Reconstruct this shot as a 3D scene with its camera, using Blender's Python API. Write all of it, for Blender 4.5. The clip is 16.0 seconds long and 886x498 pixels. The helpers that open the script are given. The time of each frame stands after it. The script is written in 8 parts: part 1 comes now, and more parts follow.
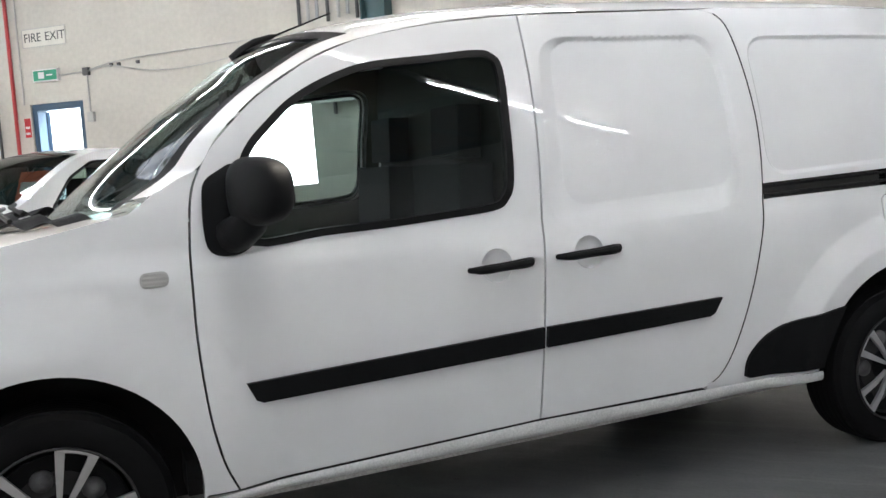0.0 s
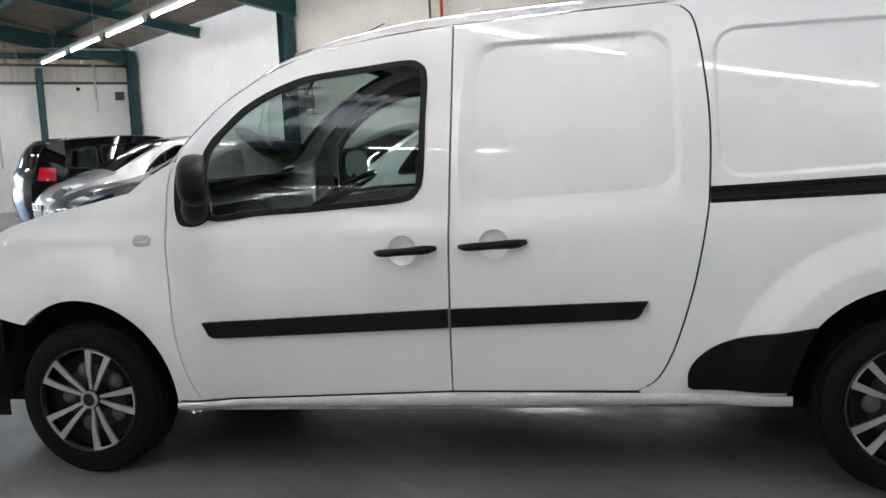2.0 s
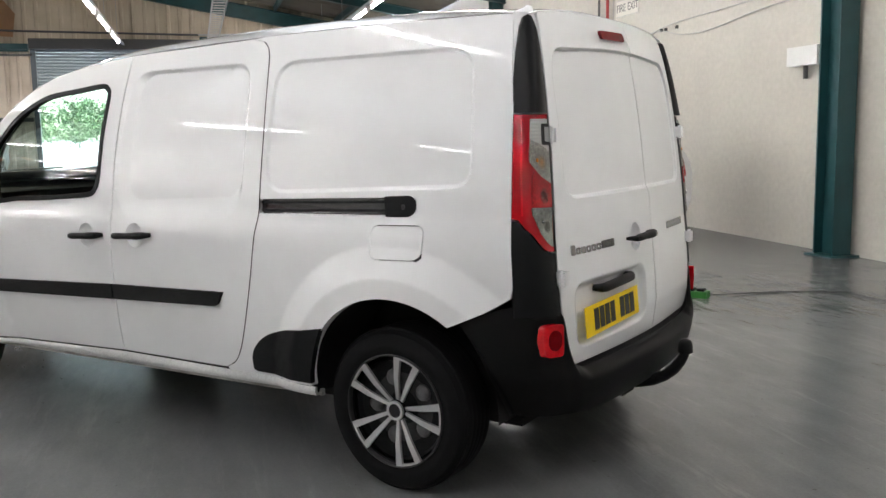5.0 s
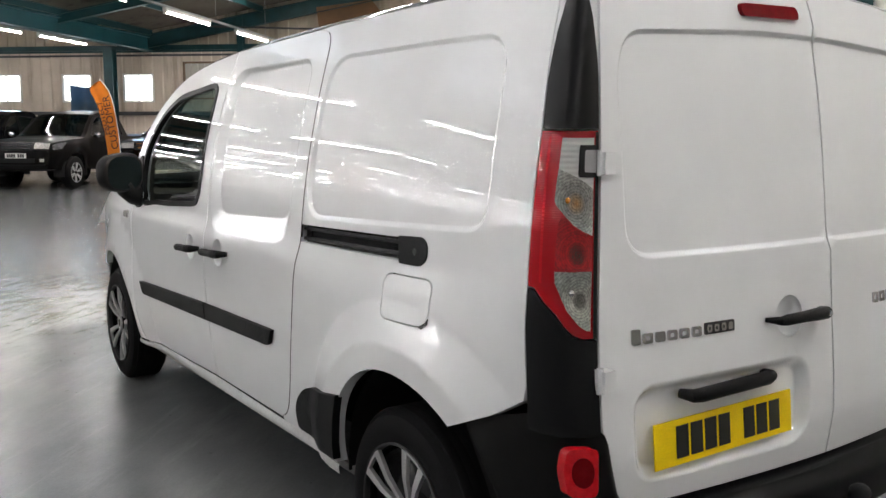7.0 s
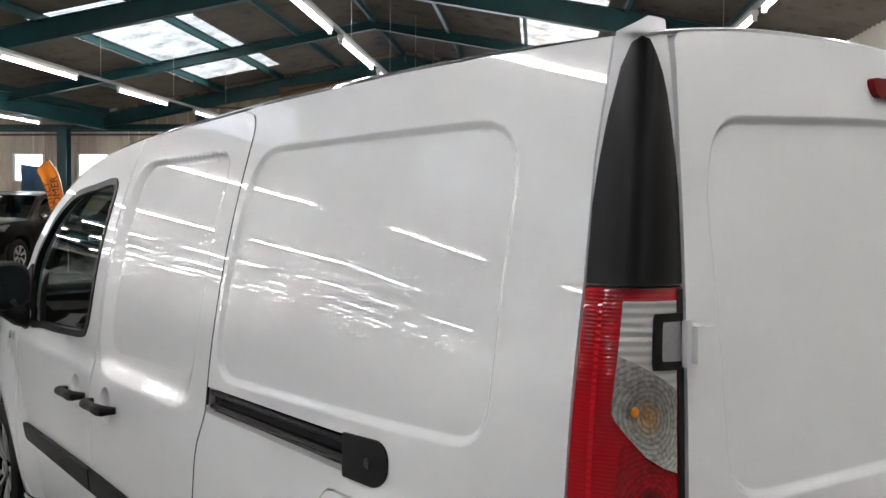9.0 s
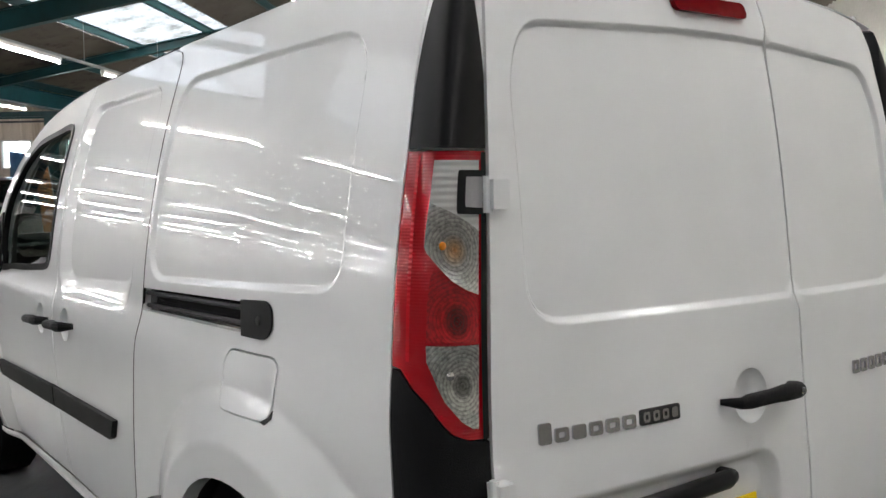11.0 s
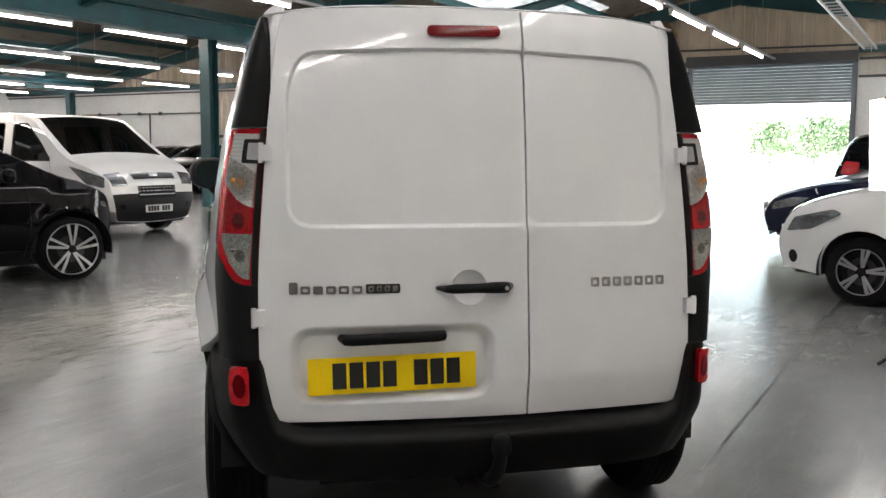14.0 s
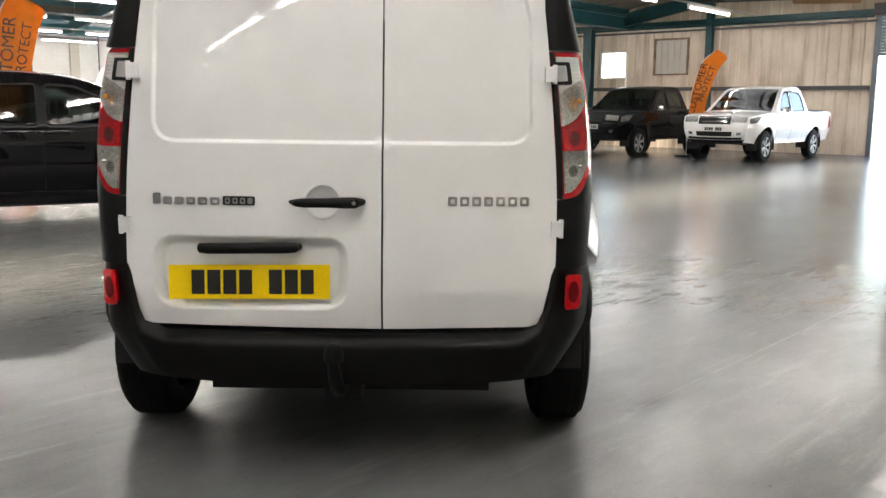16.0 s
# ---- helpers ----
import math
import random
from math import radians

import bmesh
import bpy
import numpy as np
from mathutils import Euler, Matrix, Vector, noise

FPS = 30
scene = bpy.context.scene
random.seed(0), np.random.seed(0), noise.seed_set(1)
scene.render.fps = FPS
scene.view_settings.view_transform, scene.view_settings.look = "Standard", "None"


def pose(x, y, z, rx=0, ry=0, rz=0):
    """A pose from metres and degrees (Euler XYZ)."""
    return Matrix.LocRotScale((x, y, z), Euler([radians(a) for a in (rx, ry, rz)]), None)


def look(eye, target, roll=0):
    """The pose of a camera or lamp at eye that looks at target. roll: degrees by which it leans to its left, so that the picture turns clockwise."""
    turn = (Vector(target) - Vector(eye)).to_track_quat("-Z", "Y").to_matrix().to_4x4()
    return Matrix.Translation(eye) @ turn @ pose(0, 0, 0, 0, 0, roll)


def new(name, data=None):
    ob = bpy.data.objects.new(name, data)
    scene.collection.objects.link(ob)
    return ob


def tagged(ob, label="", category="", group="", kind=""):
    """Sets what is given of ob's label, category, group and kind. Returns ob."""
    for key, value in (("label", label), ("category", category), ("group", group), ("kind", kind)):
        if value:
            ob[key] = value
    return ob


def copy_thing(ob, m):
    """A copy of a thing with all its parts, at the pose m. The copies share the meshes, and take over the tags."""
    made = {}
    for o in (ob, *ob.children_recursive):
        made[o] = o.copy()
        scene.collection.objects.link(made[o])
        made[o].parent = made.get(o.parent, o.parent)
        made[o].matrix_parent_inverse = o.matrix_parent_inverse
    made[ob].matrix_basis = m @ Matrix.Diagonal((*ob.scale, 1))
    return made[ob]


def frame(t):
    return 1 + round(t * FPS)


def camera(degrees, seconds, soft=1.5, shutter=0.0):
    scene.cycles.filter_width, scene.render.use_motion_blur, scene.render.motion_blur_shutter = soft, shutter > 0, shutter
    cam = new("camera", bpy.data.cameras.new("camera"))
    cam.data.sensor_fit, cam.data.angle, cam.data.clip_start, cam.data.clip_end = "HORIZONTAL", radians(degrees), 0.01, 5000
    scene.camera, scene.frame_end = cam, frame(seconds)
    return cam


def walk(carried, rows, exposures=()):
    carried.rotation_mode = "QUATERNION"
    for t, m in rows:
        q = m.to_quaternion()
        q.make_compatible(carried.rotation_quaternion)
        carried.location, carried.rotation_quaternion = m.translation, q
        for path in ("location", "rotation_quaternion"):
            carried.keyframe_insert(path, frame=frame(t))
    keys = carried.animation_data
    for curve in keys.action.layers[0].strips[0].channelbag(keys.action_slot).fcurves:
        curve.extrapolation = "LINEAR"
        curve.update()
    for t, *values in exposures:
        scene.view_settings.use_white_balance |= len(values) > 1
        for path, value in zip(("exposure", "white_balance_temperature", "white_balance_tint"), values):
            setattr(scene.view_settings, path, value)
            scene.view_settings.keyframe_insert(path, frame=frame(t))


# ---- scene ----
cam = camera(52.7, 16.0, soft=1.5)
PATH = [
    (0, (0.144, -3.458, 1.242), (0.877, -1.607, 1.041), -3.4),
    (0.5, (0.656, -3.659, 1.23), (1.103, -1.72, 1.024), -4.0),
    (1, (1.137, -3.745, 1.237), (1.272, -1.763, 1.005), -3.5),
    (1.5, (1.642, -3.893, 1.26), (1.443, -1.917, 1.022), -3.8),
    (2, (2.15, -4.042, 1.269), (1.749, -2.097, 1.038), -2.8),
    (2.5, (2.633, -4.121, 1.288), (2.138, -2.197, 1.062), -1.1),
    (3, (3.126, -4.229, 1.282), (2.546, -2.328, 1.063), -1.1),
    (3.5, (3.627, -4.172, 1.233), (3.001, -2.285, 1.021), -1.2),
    (3.7, (3.83, -4.132, 1.25), (3.185, -2.251, 1.035), -1.2),
    (5.8, (5.252, -2.868, 1.34), (3.848, -1.473, 1.054), -1.0),
    (6, (5.252, -2.716, 1.338), (3.784, -1.39, 1.047), -1.0),
    (6.5, (5.195, -2.386, 1.363), (3.654, -1.145, 1.075), -0.8),
    (7, (5.12, -2.097, 1.39), (3.471, -0.996, 1.127), 0.1),
    (7.5, (4.843, -1.844, 1.431), (3.158, -0.788, 1.211), 0.5),
    (8, (4.493, -1.671, 1.478), (2.844, -0.552, 1.3), 0.6),
    (8.2, (4.382, -1.618, 1.5), (2.742, -0.484, 1.346), 0.8),
    (10.3, (4.412, -1.619, 1.405), (2.818, -0.411, 1.357), -0.6),
    (10.5, (4.507, -1.641, 1.382), (2.913, -0.436, 1.324), -0.6),
    (11, (4.774, -1.61, 1.318), (3.166, -0.427, 1.197), -0.6),
    (11.5, (5.096, -1.54, 1.303), (3.47, -0.391, 1.109), 2.0),
    (12, (5.422, -1.495, 1.306), (3.728, -0.457, 1.083), 1.6),
    (12.5, (5.702, -1.369, 1.325), (3.946, -0.442, 1.082), 1.1),
    (13, (5.975, -1.157, 1.322), (4.123, -0.443, 1.075), 1.1),
    (13.5, (6.218, -0.968, 1.323), (4.338, -0.328, 1.088), 1.0),
    (14, (6.367, -0.703, 1.323), (4.422, -0.292, 1.108), 0.4),
    (14.5, (6.51, -0.406, 1.303), (4.543, -0.113, 1.093), 0.6),
    (15, (6.676, -0.151, 1.259), (4.692, -0.006, 1.049), 0.5),
    (15.5, (6.688, 0.104, 1.231), (4.704, 0.161, 0.987), 0.2),
    (16, (6.543, 0.339, 1.207), (4.567, 0.333, 0.897), 0.6),
]
walk(cam, [(t, look(eye, target, roll)) for t, eye, target, roll in PATH],
     [(0, 3.31, 6300, 11), (1, 3.21, 6400, 11), (2, 3.33, 6350, 11), (3.5, 3.21, 6550, 12), (5.8, 3.47, 6600, 12), (6.5, 3.36, 6600, 12), (7.5, 3.18, 6550, 12), (8.2, 3.06, 6500, 12), (10.5, 3.03, 6550, 11), (11, 3.12, 6550, 11), (11.5, 3.27, 6600, 11), (12, 3.31, 6700, 12),
      (12.5, 3.30, 6750, 13), (13.5, 3.44, 6800, 13), (14, 3.11, 6750, 13), (14.5, 2.97, 6750, 13), (15, 3.19, 6850, 13), (16, 3.57, 7000, 12)])

# ---- world, sun, exposure ----
scene.view_settings.exposure = 2.75
world = bpy.data.worlds.new("sky")
scene.world = world
world.use_nodes = True
wn = world.node_tree
sky = wn.nodes.new("ShaderNodeTexSky")
sky.sky_type = "NISHITA"
sky.sun_disc = False
sky.sun_elevation, sky.sun_rotation = radians(50), radians(71.6)
wn.nodes["Background"].inputs["Strength"].default_value = 0.15
wn.links.new(sky.outputs["Color"], wn.nodes["Background"].inputs["Color"])
sun_data = bpy.data.lights.new("sun", "SUN")
sun_data.energy, sun_data.angle, sun_data.color = 4.5, radians(8), (1.0, 0.97, 0.92)
sun = new("sun", sun_data)
sun.matrix_world = look((60, 20, 75), (0, 0, 0))

# ---- materials ----


def tree(name):
    m = bpy.data.materials.new(name)
    m.use_nodes = True
    nt = m.node_tree
    return m, nt, nt.nodes["Principled BSDF"]


def noise_tex(nt, scale, detail=4, rough=0.55, coord="Object", stretch=None):
    tc = nt.nodes.new("ShaderNodeTexCoord")
    n = nt.nodes.new("ShaderNodeTexNoise")
    n.inputs["Scale"].default_value, n.inputs["Detail"].default_value, n.inputs["Roughness"].default_value = scale, detail, rough
    if stretch:
        mp = nt.nodes.new("ShaderNodeMapping")
        mp.inputs["Scale"].default_value = stretch
        nt.links.new(tc.outputs[coord], mp.inputs["Vector"])
        nt.links.new(mp.outputs["Vector"], n.inputs["Vector"])
    else:
        nt.links.new(tc.outputs[coord], n.inputs["Vector"])
    return n


def ramp(nt, src, stops):
    r = nt.nodes.new("ShaderNodeValToRGB")
    while len(r.color_ramp.elements) < len(stops):
        r.color_ramp.elements.new(0.5)
    for e, (p, c) in zip(r.color_ramp.elements, stops):
        e.position, e.color = p, (*c, 1) if len(c) == 3 else c
    nt.links.new(src, r.inputs["Fac"])
    return r.outputs["Color"]


def mixed(nt, fac, a, b, mode="MIX"):
    m = nt.nodes.new("ShaderNodeMix")
    m.data_type, m.blend_type = "RGBA", mode
    for sock, v in ((m.inputs["Factor"], fac), (m.inputs["A"], a), (m.inputs["B"], b)):
        if hasattr(v, "is_linked"):
            nt.links.new(v, sock)
        else:
            sock.default_value = v if isinstance(v, (int, float)) else (*v, 1)
    return m.outputs["Result"]


def bumped(nt, bsdf, src, strength, distance):
    b = nt.nodes.new("ShaderNodeBump")
    b.inputs["Strength"].default_value, b.inputs["Distance"].default_value = strength, distance
    nt.links.new(src, b.inputs["Height"])
    nt.links.new(b.outputs["Normal"], bsdf.inputs["Normal"])
    return b


def plain(name, color, rough=0.5, metal=0.0, coat=0.0, vary=0.12, scale=6.0, bump=0.0, bscale=200.0, spec=0.5, fine=0.05):
    """A surface with its colour, a large and a fine variation, and a fine relief."""
    m, nt, b = tree(name)
    lo = tuple(c * (1 - vary) for c in color)
    hi = tuple(min(1, c * (1 + vary * 0.6)) for c in color)
    big = noise_tex(nt, scale, 5)
    col = ramp(nt, big.outputs["Fac"], [(0.3, lo), (0.72, hi)])
    small = noise_tex(nt, scale * 22, 3)
    g = ramp(nt, small.outputs["Fac"], [(0.3, (1 - fine * 2,) * 3), (0.7, (1, 1, 1))])
    nt.links.new(mixed(nt, 1.0, col, g, "MULTIPLY"), b.inputs["Base Color"])
    b.inputs["Roughness"].default_value, b.inputs["Metallic"].default_value = rough, metal
    b.inputs["Specular IOR Level"].default_value = spec
    if coat:
        b.inputs["Coat Weight"].default_value, b.inputs["Coat Roughness"].default_value = coat, 0.03
    rr = nt.nodes.new("ShaderNodeMapRange")
    rr.inputs["To Min"].default_value, rr.inputs["To Max"].default_value = max(0, rough - 0.06), min(1, rough + 0.08)
    nt.links.new(big.outputs["Fac"], rr.inputs["Value"])
    nt.links.new(rr.outputs["Result"], b.inputs["Roughness"])
    if bump:
        bn = noise_tex(nt, bscale, 2)
        bumped(nt, b, bn.outputs["Fac"], bump, 0.002)
    return m


def car_paint(name, color, flake=0.0, rough=0.32, coat=1.0, ior=1.5):
    m, nt, b = tree(name)
    b.inputs["Specular IOR Level"].default_value = 0.12 if coat > 0.5 else 0.02
    n = noise_tex(nt, 3.0, 4)
    lo = tuple(c * 0.955 for c in color)
    nt.links.new(ramp(nt, n.outputs["Fac"], [(0.35, lo), (0.65, color)]), b.inputs["Base Color"])
    b.inputs["Roughness"].default_value, b.inputs["Metallic"].default_value = rough, flake
    b.inputs["Coat Weight"].default_value, b.inputs["Coat Roughness"].default_value = coat, 0.012
    b.inputs["Coat IOR"].default_value = ior
    peel = noise_tex(nt, 55.0, 1)
    bumped(nt, b, peel.outputs["Fac"], 0.012, 0.003)
    return m


def glass(name, tint, rough=0.0, gloss=0.07):
    m, nt, b = tree(name)
    b.inputs["Base Color"].default_value = (*tint, 1)
    b.inputs["Roughness"].default_value, b.inputs["IOR"].default_value = rough, 1.5
    out = nt.nodes["Material Output"]
    tr = nt.nodes.new("ShaderNodeBsdfTransparent")
    tr.inputs["Color"].default_value = (*tint, 1)
    gl = nt.nodes.new("ShaderNodeBsdfGlossy")
    gl.inputs["Roughness"].default_value = max(rough, 0.005)
    # the gloss of a thin pane, alike from both sides
    lw = nt.nodes.new("ShaderNodeLayerWeight")
    lw.inputs["Blend"].default_value = 0.5
    up = nt.nodes.new("ShaderNodeMath")
    up.operation = "POWER"
    up.inputs[1].default_value = 4.6
    fr = nt.nodes.new("ShaderNodeMath")
    fr.operation = "MULTIPLY_ADD"
    fr.inputs[1].default_value, fr.inputs[2].default_value = 0.99 - gloss, gloss
    nt.links.new(lw.outputs["Facing"], up.inputs[0])
    nt.links.new(up.outputs[0], fr.inputs[0])
    mx = nt.nodes.new("ShaderNodeMixShader")
    nt.links.new(fr.outputs[0], mx.inputs["Fac"])
    nt.links.new(tr.outputs["BSDF"], mx.inputs[1])
    nt.links.new(gl.outputs["BSDF"], mx.inputs[2])
    nt.links.new(mx.outputs["Shader"], out.inputs["Surface"])
    return m


def emitter(name, color, strength):
    m, nt, b = tree(name)
    b.inputs["Base Color"].default_value = (0.9, 0.9, 0.9, 1)
    b.inputs["Emission Color"].default_value = (*color, 1)
    b.inputs["Emission Strength"].default_value = strength
    return m


def floor_material():
    """Worn grey floor paint: soft clouds, trowel waves that bend its gloss, fine grit, scuffs and dark specks."""
    m, nt, b = tree("painted_concrete")
    tc = nt.nodes.new("ShaderNodeTexCoord")

    def layer(scale, detail, rough, stretch=(1, 1, 1), turn=0.0):
        mp = nt.nodes.new("ShaderNodeMapping")
        mp.inputs["Scale"].default_value = stretch
        mp.inputs["Location"].default_value = (3.7, 1.9, 0.37)
        mp.inputs["Rotation"].default_value = (0, 0, turn)
        n = nt.nodes.new("ShaderNodeTexNoise")
        n.inputs["Scale"].default_value, n.inputs["Detail"].default_value, n.inputs["Roughness"].default_value = scale, detail, rough
        nt.links.new(tc.outputs["Object"], mp.inputs["Vector"])
        nt.links.new(mp.outputs["Vector"], n.inputs["Vector"])
        return n.outputs["Fac"]

    def grey(lo, hi, p=0.2, q=0.8):
        return [(p, (lo,) * 3), (q, (hi,) * 3)]

    cloud = layer(0.8, 4, 0.55)
    col = ramp(nt, cloud, [(0.25, (0.120, 0.125, 0.125)), (0.75, (0.176, 0.180, 0.177))])
    col = mixed(nt, 1.0, col, ramp(nt, layer(5.0, 6, 0.68, (0.5, 1.2, 1)), grey(0.80, 1.12)), "MULTIPLY")
    col = mixed(nt, 1.0, col, ramp(nt, layer(70, 5, 0.7), grey(0.86, 1.0, 0.25, 0.6)), "MULTIPLY")
    # pale scuffs in two directions, brown stains, dark specks
    for turn, st in ((0.4, (0.25, 3.0, 1)), (2.0, (0.3, 2.4, 1))):
        col = mixed(nt, ramp(nt, layer(3.6, 7, 0.70, st, turn), [(0.58, (0, 0, 0)), (0.74, (0.40, 0.40, 0.40))]), col, (0.24, 0.245, 0.24))
    col = mixed(nt, ramp(nt, layer(2.3, 6, 0.7), [(0.52, (0, 0, 0)), (0.90, (0.22, 0.22, 0.22))]), col, (0.10, 0.095, 0.085))
    col = mixed(nt, ramp(nt, layer(26, 2, 0.5), [(0.745, (0, 0, 0)), (0.78, (0.55, 0.55, 0.55))]), col, (0.055, 0.05, 0.045))
    nt.links.new(col, b.inputs["Base Color"])
    nt.links.new(ramp(nt, layer(1.7, 6, 0.65, (0.6, 1.3, 1)), grey(0.225, 0.262, 0.3, 0.7)), b.inputs["Roughness"])
    b.inputs["Specular IOR Level"].default_value = 0.40
    first = bumped(nt, b, layer(5.5, 3, 0.5, (0.55, 1.3, 1)), 0.30, 0.02)
    second = nt.nodes.new("ShaderNodeBump")
    second.inputs["Strength"].default_value, second.inputs["Distance"].default_value = 0.07, 0.003
    nt.links.new(layer(55, 4, 0.6), second.inputs["Height"])
    nt.links.new(first.outputs["Normal"], second.inputs["Normal"])
    nt.links.new(second.outputs["Normal"], b.inputs["Normal"])
    return m


def cladding_material(name, base, dirt, low=0.0):
    """Old sheet cladding: vertical streaks of dirt and rust."""
    m, nt, b = tree(name)
    st = noise_tex(nt, 1.0, 6, 0.55, stretch=(2.4, 2.4, 0.3))
    col = ramp(nt, st.outputs["Fac"], [(0.27, dirt), (0.44, base), (0.75, tuple(min(1, c * 1.12) for c in base))])
    bl = noise_tex(nt, 0.8, 5)
    g = ramp(nt, bl.outputs["Fac"], [(0.3, (0.72, 0.69, 0.64)), (0.62, (1, 1, 1))])
    nt.links.new(mixed(nt, 0.8, col, g, "MULTIPLY"), b.inputs["Base Color"])
    b.inputs["Roughness"].default_value = 0.55
    fb = noise_tex(nt, 40, 3)
    bumped(nt, b, fb.outputs["Fac"], 0.06, 0.003)
    return m


def skylight_material():
    m, nt, b = tree("corrugated_rooflight")
    out = nt.nodes["Material Output"]
    n = noise_tex(nt, 2.0, 6, 0.6)
    c = ramp(nt, n.outputs["Fac"], [(0.3, (0.14, 0.125, 0.10)), (0.6, (0.34, 0.32, 0.285))])
    tl = nt.nodes.new("ShaderNodeBsdfTranslucent")
    tr = nt.nodes.new("ShaderNodeBsdfTransparent")
    nt.links.new(c, tl.inputs["Color"])
    nt.links.new(c, tr.inputs["Color"])
    mx = nt.nodes.new("ShaderNodeMixShader")
    mx.inputs["Fac"].default_value = 0.55
    nt.links.new(tl.outputs["BSDF"], mx.inputs[1])
    nt.links.new(tr.outputs["BSDF"], mx.inputs[2])
    nt.links.new(mx.outputs["Shader"], out.inputs["Surface"])
    return m


M_FLOOR = floor_material()
M_CREAM = plain("cream_wall_paint", (0.545, 0.52, 0.46), 0.6, vary=0.10, scale=0.7, bump=0.15, bscale=60)
M_WHITEWALL = plain("white_wall_paint", (0.76, 0.755, 0.73), 0.6, vary=0.08, scale=0.6, bump=0.15, bscale=60)
M_CLAD = cladding_material("tan_sheet_cladding", (0.68, 0.58, 0.475), (0.40, 0.31, 0.225))
M_CLADUP = cladding_material("cream_sheet_cladding", (0.56, 0.475, 0.36), (0.33, 0.265, 0.19))
M_TEAL = plain("teal_steel_paint", (0.009, 0.060, 0.066), 0.42, vary=0.3, scale=2.5, bump=0.1)
M_TEALBRIGHT = plain("teal_beam_paint", (0.014, 0.105, 0.125), 0.4, vary=0.25, scale=2.0)
M_ROOF = cladding_material("roof_sheet", (0.15, 0.13, 0.105), (0.07, 0.058, 0.045))
M_SKY = skylight_material()
M_GALV = plain("galvanised_steel", (0.42, 0.43, 0.43), 0.4, 0.8, vary=0.2, scale=3)
M_SHUTTER = plain("shutter_steel", (0.17, 0.19, 0.21), 0.4, 0.55, vary=0.15, scale=2)
M_TUBE = emitter("lit_tube", (1.0, 0.985, 0.975), 12.8)
M_BATTEN = plain("batten_white", (0.72, 0.71, 0.68), 0.4, vary=0.08)
M_BLACKPL = plain("black_textured_plastic", (0.005, 0.0053, 0.006), 0.5, vary=0.2, scale=9, bump=0.5, bscale=450, spec=0.18)
M_RED = plain("red_pipe_paint", (0.42, 0.03, 0.03), 0.4)
M_BLUEDOOR = plain("blue_door_paint", (0.03, 0.075, 0.13), 0.45)
M_RUST = plain("rusty_border", (0.30, 0.20, 0.13), 0.75, vary=0.5, scale=5, fine=0.2)
M_BROWNBOARD = plain("brown_board", (0.34, 0.19, 0.095), 0.6, vary=0.15, scale=2)
M_PIPE = plain("grey_conduit", (0.45, 0.45, 0.43), 0.45, vary=0.1)
M_DARKPIPE = plain("dark_pipe", (0.06, 0.06, 0.06), 0.5)
M_SIGNWHITE = plain("sign_face", (0.66, 0.64, 0.57), 0.5, vary=0.05)
M_SIGNTEXT = plain("sign_letters", (0.06, 0.06, 0.06), 0.5)
M_GREEN = plain("exit_green", (0.02, 0.30, 0.16), 0.4)
M_CABLE = plain("black_cable", (0.02, 0.02, 0.02), 0.5)

# ---- building tools ----


def bm_new():
    return bmesh.new()


def add_box(bm, lo, hi, m=None):
    vs = []
    for z in (lo[2], hi[2]):
        for x, y in ((lo[0], lo[1]), (hi[0], lo[1]), (hi[0], hi[1]), (lo[0], hi[1])):
            v = Vector((x, y, z))
            vs.append(bm.verts.new(m @ v if m else v))
    for f in ((3, 2, 1, 0), (4, 5, 6, 7), (0, 1, 5, 4), (1, 2, 6, 5), (2, 3, 7, 6), (3, 0, 4, 7)):
        bm.faces.new([vs[i] for i in f])
    return vs


def bevel_all(bm, w, seg=2, angle=0.6):
    es = [e for e in bm.edges if len(e.link_faces) == 2 and e.calc_face_angle(0) > angle]
    bmesh.ops.bevel(bm, geom=es, offset=w, segments=seg, affect="EDGES", profile=0.5, clamp_overlap=True)


def add_tube(bm, pts, r, seg=8, cap=True):
    """A round bar along points; r one radius or one for each point."""
    pts = [Vector(p) for p in pts]
    rings = []
    up = None
    for i, p in enumerate(pts):
        d = (pts[min(i + 1, len(pts) - 1)] - pts[max(i - 1, 0)]).normalized()
        if up is None:
            up = Vector((0, 0, 1)) if abs(d.z) < 0.9 else Vector((1, 0, 0))
        a = d.cross(up).normalized()
        b = a.cross(d).normalized()
        up = b
        rr = r[i] if isinstance(r, (list, tuple)) else r
        rings.append([bm.verts.new(p + a * rr * math.cos(k * 2 * math.pi / seg) + b * rr * math.sin(k * 2 * math.pi / seg)) for k in range(seg)])
    for s, t in zip(rings, rings[1:]):
        for k in range(seg):
            bm.faces.new((s[k], s[(k + 1) % seg], t[(k + 1) % seg], t[k]))
    if cap:
        bm.faces.new(rings[0][::-1])
        bm.faces.new(rings[-1])


def add_lathe(bm, prof, axis_m, seg=40, a0=0.0, a1=2 * math.pi):
    """Turn a profile of (radius, along) about the local Y axis of axis_m."""
    closed = abs(a1 - a0 - 2 * math.pi) < 1e-6
    n = seg if closed else seg + 1
    rings = []
    for k in range(n):
        a = a0 + (a1 - a0) * k / seg
        rings.append([bm.verts.new(axis_m @ Vector((r * math.cos(a), w, r * math.sin(a)))) for r, w in prof])
    for k in range(n if closed else n - 1):
        s, t = rings[k], rings[(k + 1) % n]
        for i in range(len(prof) - 1):
            bm.faces.new((s[i], s[i + 1], t[i + 1], t[i]))
    return rings


